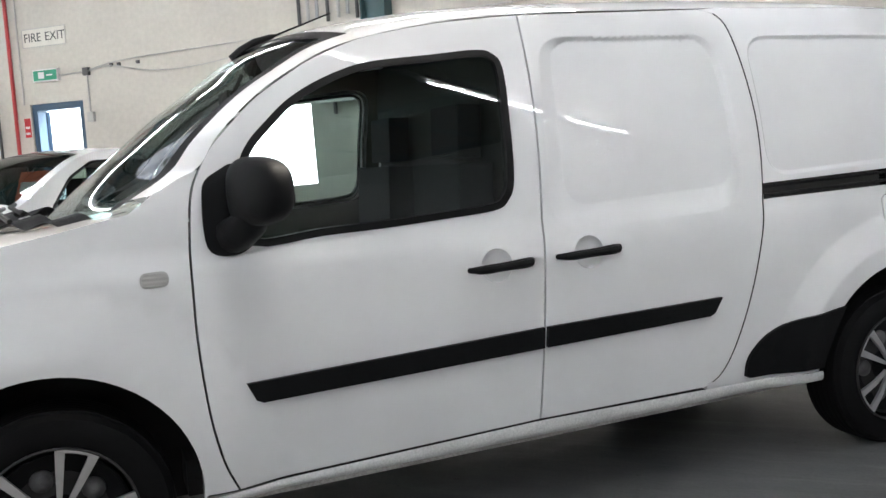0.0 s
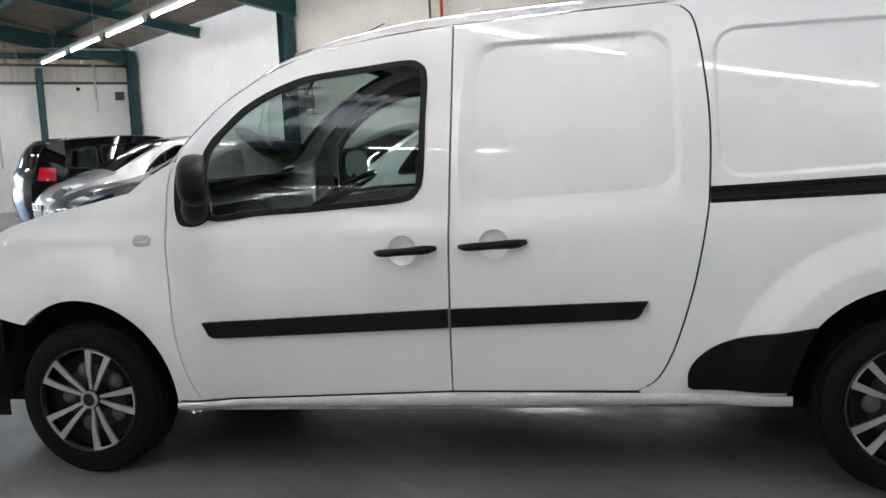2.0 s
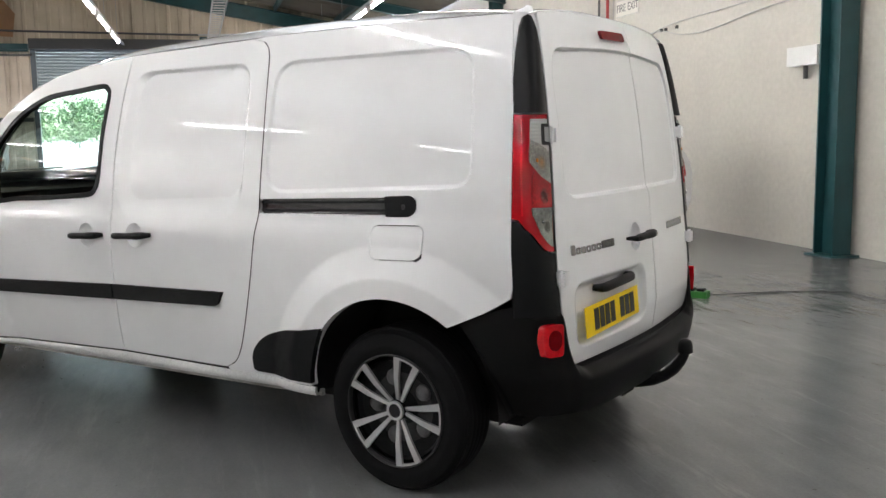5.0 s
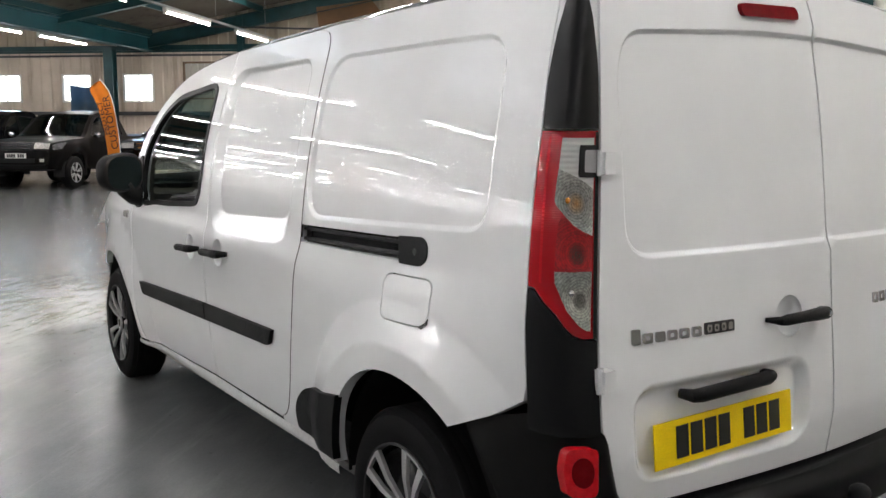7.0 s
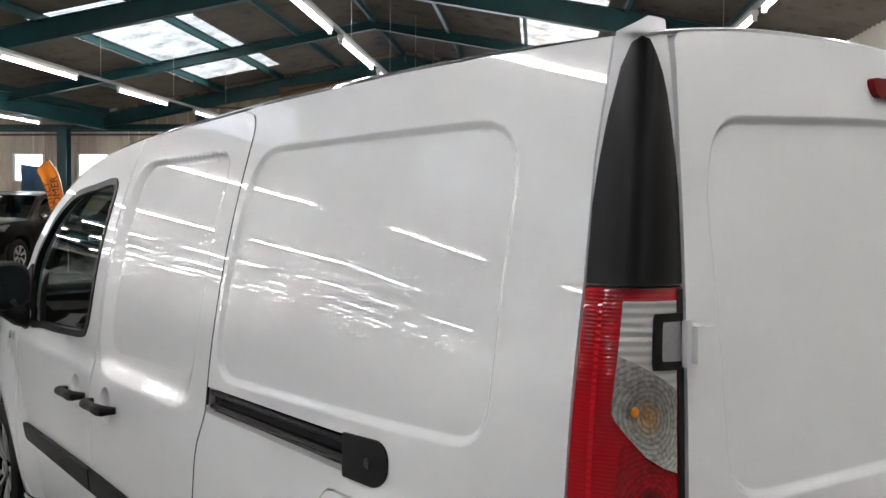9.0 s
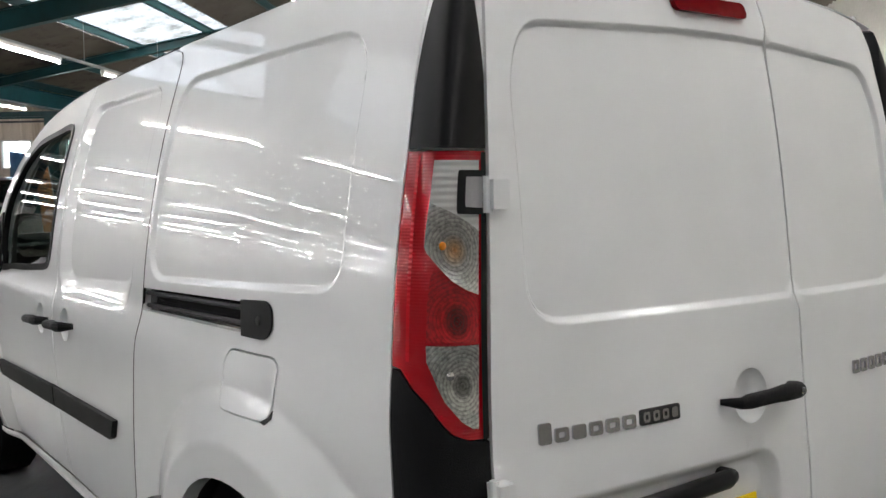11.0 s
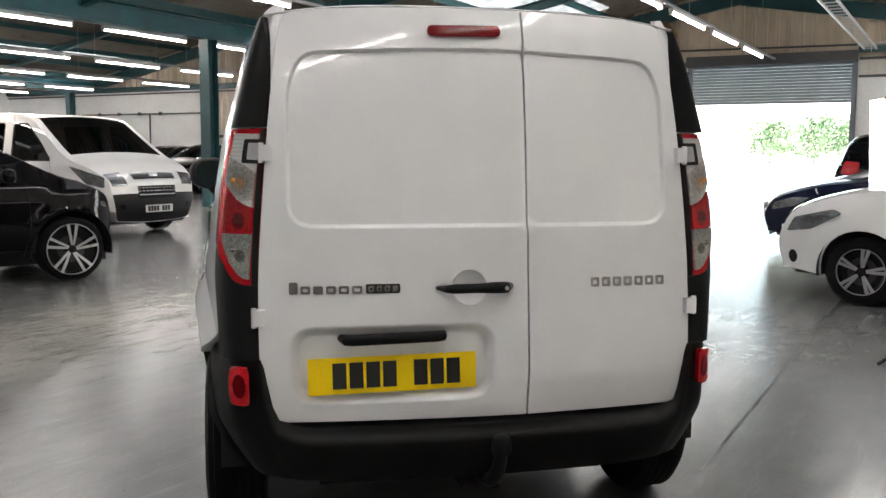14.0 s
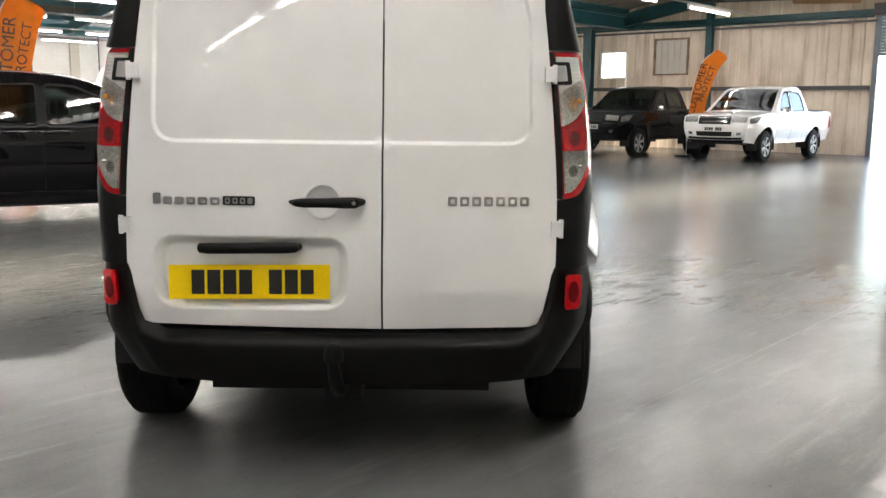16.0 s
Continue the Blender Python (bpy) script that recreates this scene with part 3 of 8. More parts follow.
for b in (-11.7, -30.6):
    bm = bm_new()
    beam_i(bm, (END + 0.1, b, 4.12), (BACK - 0.05, b, 4.12), 0.22, 0.42)
    solid("valley_beam", bm, M_TEALBRIGHT, "teal steel valley beam on columns", "beam", ROOM, "valley beams", smooth=False)


def column(a, b, h, w=0.30, dpt=0.30):
    col = thing("steel_column", "teal painted steel column standing on the floor", "column", ROOM @ pose(a, b, 0), "columns")
    bm = bm_new()
    t = 0.02
    add_box(bm, (-dpt / 2, -w / 2, 0.02), (-dpt / 2 + t, w / 2, h))
    add_box(bm, (dpt / 2 - t, -w / 2, 0.02), (dpt / 2, w / 2, h))
    add_box(bm, (-dpt / 2 + t, -t / 2, 0.02), (dpt / 2 - t, t / 2, h))
    part("shaft", bm, M_TEAL, col, smooth=False)
    bm = bm_new()
    add_box(bm, (-dpt / 2 - 0.06, -w / 2 - 0.06, 0), (dpt / 2 + 0.06, w / 2 + 0.06, 0.02))
    part("base_plate", bm, M_TEAL, col, smooth=False)


for a in (-22.0, -10.45, 1.0, 12.0):
    for b in (-11.7, -30.6):
        column(a, b - (1.12 if a < -20 else 0.0), 3.9)
for a in (-22.2, -12.4, -1.75, 8.6):
    column(a, FIRE - 0.17, EAVE - 0.25, 0.22, 0.30)
column(END + 0.2, 4.55, 3.9, 0.16, 0.16)
column(END + 0.2, -8.6, 4.9, 0.2, 0.2)
column(END + 0.2, -18.3, 4.9, 0.2, 0.2)

# rows of fluorescent battens on trunking
ROWS_B = [(4.4, -10.15, 2.88), (-1.12, -11.55, 3.1), (-6.95, -13.55, 4.15), (-12.6, -5.0, 3.2), (-18.55, -6.2, 3.3), (-23.9, -9.2, 3.35), (-29.3, -12.2, 3.35), (-33.8, -15.7, 3.2)]
batten_mesh = None
for b, a_first, pitch in ROWS_B:
    bm = bm_new()
    add_box(bm, (END + 0.6, b - 0.03, 4.02), (BACK - 0.3, b + 0.03, 4.07))
    solid("light_trunking", bm, M_GALV, "galvanised trunking carrying the tube lights", "trunking", ROOM, "light rows", smooth=False)
    a = a_first
    while a + pitch < BACK - 1.5:
        a += pitch
    while a - 2.45 > END + 0.8:
        if (b == -6.95 and 8.0 < a < 12.5) or (b == -12.6 and 4.5 < a < 12.5):
            a -= pitch
            continue
        src = batten_mesh
        m = ROOM @ pose(a - 1.22, b, 3.9)
        if src is None:
            lamp = thing("batten_light", "lit fluorescent tube light hanging under the roof", "ceiling light", m, "tube lights")
            bm = bm_new()
            add_box(bm, (-1.22, -0.045, 0.05), (1.22, 0.045, 0.115))
            bevel_all(bm, 0.008, 1)
            part("housing", bm, M_BATTEN, lamp)
            bm = bm_new()
            add_tube(bm, [(-1.19, 0, 0.012), (1.19, 0, 0.012)], 0.014, 10)
            part("tube", bm, M_TUBE, lamp, "glowing white tube")
            for s in (-1.2, 1.2):
                bm = bm_new()
                add_box(bm, (s - 0.02, -0.03, -0.02), (s + 0.02, 0.03, 0.06))
                part("lamp_holder", bm, M_BATTEN, lamp)
            batten_mesh = lamp
        else:
            copy_thing(src, m)
        a -= pitch

# ground outside and a line of trees beyond the yard
M_GROUND = plain("yard_concrete", (0.55, 0.54, 0.51), 0.8, vary=0.15, scale=0.4)
bm = bm_new()
vs = [bm.verts.new(p) for p in ((-900, -900, -0.22), (900, -900, -0.22), (900, 900, -0.22), (-900, 900, -0.22))]
bm.faces.new(vs)
solid("ground", bm, M_GROUND, "pale concrete yard outside", "ground", kind="structure")

# ---- the white van: x from front axle to rear, left side at negative y ----
M_VAN = car_paint("white_van_paint", (0.82, 0.825, 0.83), ior=1.39)
M_GLASS = glass("car_glass", (0.60, 0.69, 0.67))
M_TYRE = plain("tyre_rubber", (0.0075, 0.0075, 0.008), 0.7, vary=0.25, scale=12, bump=0.3, bscale=120, spec=0.1)
M_ALLOY = plain("machined_silver", (0.62, 0.62, 0.62), 0.37, 0.75, vary=0.1, scale=20)
M_GLOSSBLACK = plain("gloss_black", (0.010, 0.010, 0.011), 0.18, coat=0.3, vary=0.1)
M_SILL = plain("grimy_white_sill", (0.77, 0.77, 0.755), 0.36, vary=0.10, scale=7, fine=0.12)
M_BUMPER = plain("black_bumper_plastic", (0.012, 0.012, 0.0128), 0.36, vary=0.25, scale=7, bump=0.06, bscale=420, spec=0.30)
M_DULLALLOY = plain("dull_grey_alloy", (0.40, 0.40, 0.41), 0.42, 0.5, vary=0.15, scale=20)
M_FLANGE = plain("grimy_seam_paint", (0.50, 0.48, 0.45), 0.55, vary=0.5, scale=5, fine=0.2)
M_BOSS = plain("dull_boss_steel", (0.15, 0.15, 0.15), 0.5, 0.4, vary=0.4, scale=30)
M_DISC = plain("dull_brake_steel", (0.05, 0.05, 0.05), 0.5, 0.6, vary=0.3, scale=12)
M_SATINBLACK = plain("satin_black_cover", (0.004, 0.0042, 0.005), 0.36, vary=0.2, scale=8, bump=0.06, bscale=300, spec=0.16)
M_RUBBER = plain("black_rubber_seal", (0.006, 0.006, 0.0065), 0.5, spec=0.2)
M_UNDER = plain("dark_underbody", (0.007, 0.007, 0.0075), 0.75, vary=0.3, scale=6)
M_DASH = plain("dark_grey_dashboard", (0.026, 0.026, 0.024), 0.6, vary=0.15, bump=0.3, bscale=300)
M_LINING = plain("olive_grey_lining", (0.085, 0.085, 0.07), 0.7, vary=0.1, bump=0.2, bscale=300)
M_SEAT = plain("grey_seat_cloth", (0.020, 0.021, 0.023), 0.9, vary=0.15, scale=40)
M_CHROME = plain("chrome", (0.72, 0.72, 0.72), 0.12, 1.0, vary=0.05)
M_MIRROR = plain("tinted_mirror", (0.42, 0.52, 0.52), 0.05, 1.0, vary=0.04)
M_BADGE = plain("badge_chrome", (0.42, 0.42, 0.43), 0.17, 1.0, vary=0.05)
M_PLATE = plain("yellow_number_plate", (1.0, 0.70, 0.003), 0.45, vary=0.02, scale=10, spec=0.3)
M_PLATEW = plain("white_number_plate", (0.72, 0.72, 0.68), 0.35, vary=0.03)
M_INK = plain("black_ink", (0.012, 0.012, 0.012), 0.4)
M_BRAKERED = plain("dark_red_lens", (0.16, 0.003, 0.006), 0.10, coat=0.0, spec=0.12, vary=0.15, scale=40)
M_FUELRED = plain("reflector_red", (0.62, 0.005, 0.012), 0.16, coat=0.4, vary=0.2, scale=60, bump=0.3, bscale=350)


def lens(name, color, ribs, along="z", trans=0.0, rough=0.08, facets=0, bump=0.35):
    m, nt, b = tree(name)
    b.inputs["Base Color"].default_value = (*color, 1)
    b.inputs["Roughness"].default_value, b.inputs["Transmission Weight"].default_value = rough, trans
    b.inputs["Coat Weight"].default_value = 0.5
    tc = nt.nodes.new("ShaderNodeTexCoord")
    w = nt.nodes.new("ShaderNodeTexWave")
    w.bands_direction = "Z" if along == "z" else "X"
    w.inputs["Scale"].default_value, w.inputs["Distortion"].default_value = ribs, 0.3
    nt.links.new(tc.outputs["Object"], w.inputs["Vector"])
    bp = bumped(nt, b, w.outputs["Fac"], bump, 0.004)
    if facets:
        # random lighter and darker cells, glints painted for mirrored facets behind the cover
        v = nt.nodes.new("ShaderNodeTexVoronoi")
        v.inputs["Scale"].default_value = facets
        nt.links.new(tc.outputs["Object"], v.inputs["Vector"])
        sep = nt.nodes.new("ShaderNodeSeparateColor")
        nt.links.new(v.outputs["Color"], sep.inputs["Color"])
        nt.links.new(ramp(nt, sep.outputs["Red"], [(0.0, tuple(c * 0.6 for c in color)), (0.5, color), (1.0, tuple(min(1, c * 1.3) for c in color))]), b.inputs["Base Color"])
        b.inputs["Metallic"].default_value = 0.6 if min(color) > 0.1 else 0.2
        b2 = nt.nodes.new("ShaderNodeBump")
        b2.inputs["Strength"].default_value, b2.inputs["Distance"].default_value = 0.6, 0.004
        nt.links.new(v.outputs["Distance"], b2.inputs["Height"])
        nt.links.new(bp.outputs["Normal"], b2.inputs["Normal"])
        nt.links.new(b2.outputs["Normal"], b.inputs["Normal"])
    return m


M_LENSRED = lens("red_lens", (0.40, 0.003, 0.009), 60, bump=0.10)
M_LENSRED2 = lens("deep_red_lens", (0.58, 0.006, 0.014), 36, bump=0.18)
M_LENSCLEAR = lens("clear_ribbed_lens", (0.46, 0.45, 0.43), 26)
M_LENSCLEAR2 = lens("clear_lens", (0.42, 0.41, 0.385), 14, facets=60)


def ringed_lens(name, centre, stops, ring=0.0065, bump=0.5):
    """Lighter and darker rings painted for a stepped reflector's reflections under a clear cover, round a centre, alike
    on both sides of the van.
    """
    m, nt, b = tree(name)
    tc = nt.nodes.new("ShaderNodeTexCoord")
    sp = nt.nodes.new("ShaderNodeSeparateXYZ")
    nt.links.new(tc.outputs["Object"], sp.inputs["Vector"])

    def calc(op, a, c=None):
        n = nt.nodes.new("ShaderNodeMath")
        n.operation = op
        for sock, v in zip(n.inputs, (a, c)):
            if hasattr(v, "is_linked"):
                nt.links.new(v, sock)
            elif v is not None:
                sock.default_value = v
        return n.outputs[0]

    dy = calc("MULTIPLY", calc("SUBTRACT", calc("ABSOLUTE", sp.outputs["Y"]), centre[1]), 1.25)
    dz = calc("SUBTRACT", sp.outputs["Z"], centre[2])
    far = calc("SQRT", calc("ADD", calc("MULTIPLY", dy, dy), calc("MULTIPLY", dz, dz)))
    step = calc("FRACT", calc("DIVIDE", far, ring))
    col = ramp(nt, calc("DIVIDE", far, 0.09), stops)
    # bright and dark edge of every step put into the colour
    col = mixed(nt, 1.0, col, ramp(nt, step, [(0.0, (0.62, 0.62, 0.62)), (0.25, (0.95, 0.95, 0.95)), (0.8, (1.18, 1.18, 1.18)), (1.0, (0.7, 0.7, 0.7))]), "MULTIPLY")
    grain = noise_tex(nt, 160, 3, 0.6)
    col = mixed(nt, 1.0, col, ramp(nt, grain.outputs["Fac"], [(0.35, (0.6, 0.6, 0.6)), (0.65, (1.25, 1.25, 1.25))]), "MULTIPLY")
    nt.links.new(col, b.inputs["Base Color"])
    b.inputs["Roughness"].default_value, b.inputs["Metallic"].default_value = 0.16, 0.35
    b.inputs["Coat Weight"].default_value, b.inputs["Coat Roughness"].default_value = 0.6, 0.03
    bumped(nt, b, step, bump, 0.002)
    return m


M_AMBER = plain("amber_bulb", (0.75, 0.25, 0.02), 0.2, coat=0.5)


def pchip(xs, ys):
    """A smooth line through points that does not overshoot."""
    xs, ys = np.array(xs, float), np.array(ys, float)
    h, d = np.diff(xs), np.diff(ys) / np.diff(xs)
    m = np.zeros(len(xs))
    m[0], m[-1] = d[0], d[-1]
    for i in range(1, len(xs) - 1):
        m[i] = 0 if d[i - 1] * d[i] <= 0 else 2 * d[i - 1] * d[i] / (d[i - 1] + d[i])

    def f(x):
        x = np.clip(np.asarray(x, float), xs[0], xs[-1])
        i = np.clip(np.searchsorted(xs, x) - 1, 0, len(xs) - 2)
        t = (x - xs[i]) / h[i]
        return ((1 + 2 * t) * (1 - t) ** 2 * ys[i] + t * (1 - t) ** 2 * h[i] * m[i] + t * t * (3 - 2 * t) * ys[i + 1] + t * t * (t - 1) * h[i] * m[i + 1])
    return f


VW_MID = pchip([0.15, 0.28, 0.36, 0.5, 0.65, 0.8, 0.90, 0.955, 0.99, 1.03],
               [0.775, 0.812, 0.834, 0.857, 0.874, 0.8830, 0.8855, 0.8825, 0.8740, 0.8652])

TAPER = pchip([0.15, 0.5, 0.85, 0.95, 1.03, 1.1, 1.2, 1.3, 1.45, 1.6, 1.75],
              [0.075, 0.0665, 0.0667, 0.062, 0.0497, 0.050, 0.0507, 0.051, 0.0514, 0.0455, 0.039])


VX_UP = pchip([0.58, 0.63, 0.75, 0.9, 1.1, 1.33, 1.5, 1.69, 1.78],
              [3.7315, 3.7285, 3.720, 3.705, 3.688, 3.662, 3.636, 3.594, 3.560])


def VX(z):
    """The rear's outline: a crease at 0.625, below which it falls away."""
    z = np.asarray(z, float)
    return np.where(z < 0.625, 3.7288 - 0.13 * (0.625 - z), VX_UP(z))



WHEELBASE, TYRE = 3.081, 0.312


def van_half(x, z):
    """Half width of the body side at x and height z."""
    x, z = np.asarray(x, float), np.asarray(z, float)
    barrel = np.where(z > 1.03, 0.8652 - 0.037 * (z - 1.03) - 0.275 * (z - 1.03) ** 2, VW_MID(z))
    w = barrel - 0.09 * np.clip(0.45 - x, 0, 2) ** 2 - TAPER(z) * (np.clip(x - 2.95, 0, 1) / 0.62) ** 2
    for cx, r0, r1, amt in ((0.0, 0.45, 0.63, 0.036), (WHEELBASE, 0.50, 0.618, 0.037)):
        r = np.hypot(x - cx, z - 0.312)
        k = np.clip((r1 - r) / (r1 - r0), 0, 1)
        w = w + amt * (0.9 * k + 0.1 * smooth01(k))
    return w


def van_rear(y, z):
    return VX(z) - 0.085 * np.asarray(y, float) ** 2


def step_in(poly, depth, width, crisp=0.0):
    """A pressed field: how far it goes in at each point."""
    def f(pts):
        k = np.clip(signed_dist(poly, pts) / width + 0.5, 0, 1)
        return depth * (crisp * k + (1 - crisp) * smooth01(k))
    return f


def bevel_in(outer, inner, depth):
    """A pressed field whose sloping border runs from an outer to an inner outline."""
    def f(pts):
        so, si = np.clip(signed_dist(outer, pts), 0, 9), np.clip(-signed_dist(inner, pts), 0, 9)
        k = so / (so + si + 1e-6)
        return depth * (0.75 * k + 0.25 * smooth01(k))
    return f


def side_place(sign, out=0.0, fields=()):
    def place(P):
        w = van_half(P[:, 0], P[:, 1]) + out
        for f in fields:
            w = w - f(P)
        return np.stack([P[:, 0], sign * w, P[:, 1]], 1)
    return place


def rear_place(out=0.0, fields=()):
    def place(P):
        x = van_rear(P[:, 0], P[:, 1]) + out
        for f in fields:
            x = x - f(P)
        return np.stack([x, P[:, 0], P[:, 1]], 1)
    return place


def disc(cx, cz, r, n=28, sx=1.0):
    return [(cx + sx * r * math.cos(2 * math.pi * k / n), cz + r * math.sin(2 * math.pi * k / n)) for k in range(n)]


def offset_ring(poly, d):
    """The polygon shrunk by d (grown where d is negative), point by point."""
    P = np.array(poly)
    area = 0.5 * np.sum(P[:, 0] * np.roll(P[:, 1], -1) - np.roll(P[:, 0], -1) * P[:, 1])
    t = np.roll(P, -1, 0) - np.roll(P, 1, 0)
    n = np.stack([-t[:, 1], t[:, 0]], 1) * (1 if area > 0 else -1)
    n /= np.linalg.norm(n, axis=1)[:, None] + 1e-9
    return [tuple(q) for q in P + n * d]


van = thing("panel_van", "white long-wheelbase panel van with black plastic trim", "van")

# outlines in (x, z)
SEAM_F = curve_pts([(0.49, 0.31), (0.45, 0.41), (0.42, 0.56), (0.405, 0.75), (0.403, 0.93), (0.408, 1.06), (0.422, 1.181), (0.451, 1.252), (0.493, 1.318), (0.577, 1.402), (0.639, 1.457), (0.721, 1.511), (0.803, 1.559), (0.905, 1.603), (1.007, 1.635), (1.208, 1.672), (1.408, 1.694), (1.542, 1.706)], 5)
SEAM_M = curve_pts([(1.545, 1.706), (1.54, 1.38), (1.522, 0.98), (1.511, 0.67), (1.50, 0.352)], 5)
SEAM_R = curve_pts([(2.29, 1.730), (2.37, 1.705), (2.41, 1.62), (2.44, 1.34), (2.436, 1.08), (2.42, 0.95), (2.375, 0.73), (2.31, 0.52), (2.25, 0.405), (2.18, 0.358)], 5)
GAP = 0.0034
WIN = curve_pts([(0.585, 1.030), (0.79, 1.041), (0.99, 1.048), (1.184, 1.060), (1.355, 1.073), (1.403, 1.101), (1.428, 1.163), (1.438, 1.352), (1.444, 1.522), (1.418, 1.569), (1.362, 1.581), (1.206, 1.567), (1.007, 1.549), (0.906, 1.524), (0.805, 1.482), (0.724, 1.434), (0.662, 1.380), (0.600, 1.318), (0.566, 1.250), (0.554, 1.140)], 4, True)
FDOOR = [(x + GAP, z) for x, z in SEAM_F] + [(x - GAP, z) for x, z in SEAM_M]
REC1 = rounded([(1.625, 1.058), (2.325, 1.090), (2.326, 1.295), (2.300, 1.620), (1.645, 1.612), (1.628, 1.30)], [0.10, 0.10, 0.3, 0.09, 0.09, 0.3], 6)
REC1_OUT = rounded([(1.560, 0.982), (2.330, 1.003), (2.350, 1.30), (2.318, 1.636), (1.600, 1.628), (1.562, 1.30)], [0.12, 0.12, 0.3, 0.10, 0.10, 0.3], 6)
SDOOR = [(x + GAP, z) for x, z in SEAM_M[::-1]] + [(x - GAP, z) for x, z in SEAM_R]
REC2 = rounded([(2.470, 1.112), (3.398, 1.150), (3.396, 1.29), (3.366, 1.626), (2.464, 1.622)], [0.10, 0.15, 0.3, 0.11, 0.10], 6)
ARCH_R = [(WHEELBASE + 0.402 * math.cos(math.radians(a)), 0.338 + 0.402 * math.sin(math.radians(a))) for a in range(52, 178, 6)]
ARCH_F = [(0.39 * math.cos(math.radians(a)), 0.335 + 0.39 * math.sin(math.radians(a))) for a in range(-5, 148, 6)]
QUARTER = [(x + GAP, z) for x, z in SEAM_R] + [(2.19, 0.345), (2.68, 0.352)] + ARCH_R[::-1] + [(3.36, 0.668), (3.46, 0.712), (3.545, 0.765), (3.553, 0.80), (3.5515, 0.95), (3.549, 1.1), (3.5455, 1.2), (3.541, 1.3), (3.535, 1.39), (3.527, 1.45), (3.513, 1.55), (3.502, 1.65), (3.488, 1.738), (3.0, 1.742), (2.36, 1.7355)]
FENDER = [(x - GAP, z) for x, z in SEAM_F[0:36]] + [(0.40, 1.233), (0.32, 1.19), (0.25, 1.14), (0.05, 1.10), (-0.17, 1.06), (-0.32, 1.02), (-0.50, 0.945), (-0.55, 0.80), (-0.50, 0.66)] + ARCH_F[::-1][2:] + [(0.40, 0.312)]
FLAP = rounded([(3.005, 0.882), (3.215, 0.885), (3.225, 1.005), (3.0, 1.0)], 0.035, 4)
SLOT = rounded([(2.437, 1.026), (3.17, 1.042), (3.185, 1.108), (2.437, 1.084)], [0.002, 0.03, 0.03, 0.002], 4)
CUPS = {"f": (1.345, 0.892), "s": (1.685, 0.905)}
STRIP_F = [(0.53, 0.628), (0.555, 0.575), (0.575, 0.565), (1.503, 0.602), (1.505, 0.672)]
STRIP_S = [(1.517, 0.672), (1.515, 0.603), (2.17, 0.628), (2.19, 0.638), (2.222, 0.692)]


def cup_field(cx, cz):
    ring = disc(cx, cz, 0.055)
    return ring, (lambda P: 0.030 * np.sqrt(np.clip(1 - (np.hypot(P[:, 0] - cx, P[:, 1] - cz) / 0.0545) ** 2, 0, 1)))


def handle_bar(parent, p, q, sign, out=0.030):
    """A pull bar on two feet with a rounded grip."""
    bm = bm_new()
    pts = []
    for k in range(11):
        t = k / 10
        x, z = p[0] + (q[0] - p[0]) * t, p[1] + (q[1] - p[1]) * t
        w = float(van_half(x, z)) + (0.008 + out * min(1, 6 * min(t, 1 - t)) ** 0.5 if 0 < k < 10 else 0.002)
        pts.append((x, sign * w, z))
    add_tube(bm, pts, [0.008, 0.013, 0.015, 0.015, 0.0145, 0.0145, 0.015, 0.016, 0.017, 0.016, 0.010], 10)
    return part("handle", bm, M_BLACKPL, parent, "black plastic pull handle")


def gap_seal(parent, line, sign, r):
    bm = bm_new()
    add_tube(bm, [(x, sign * (float(van_half(x, z)) - 0.0025), z) for x, z in line], r, 6)
    return part("door_seal", bm, M_RUBBER, parent, "dark seal in the door gap")


def window_set(parent, sign):
    bm = sheet(WIN, side_place(sign, -0.012), 0.06, lip=0.004, lip_dir=(0, -sign, 0), edge=0.001)
    ob = part("window", bm, M_GLASS, parent, "tinted side glass")
    ob.visible_shadow = False
    ring = offset_ring(WIN, 0.017)
    outer = offset_ring(WIN, -0.006)
    bm = sheet(outer, side_place(sign, 0.004), 0.03, holes=[ring], lip=0.02, lip_dir=(0, -sign, 0))
    part("window_seal", bm, M_RUBBER, parent, "black rubber window surround")


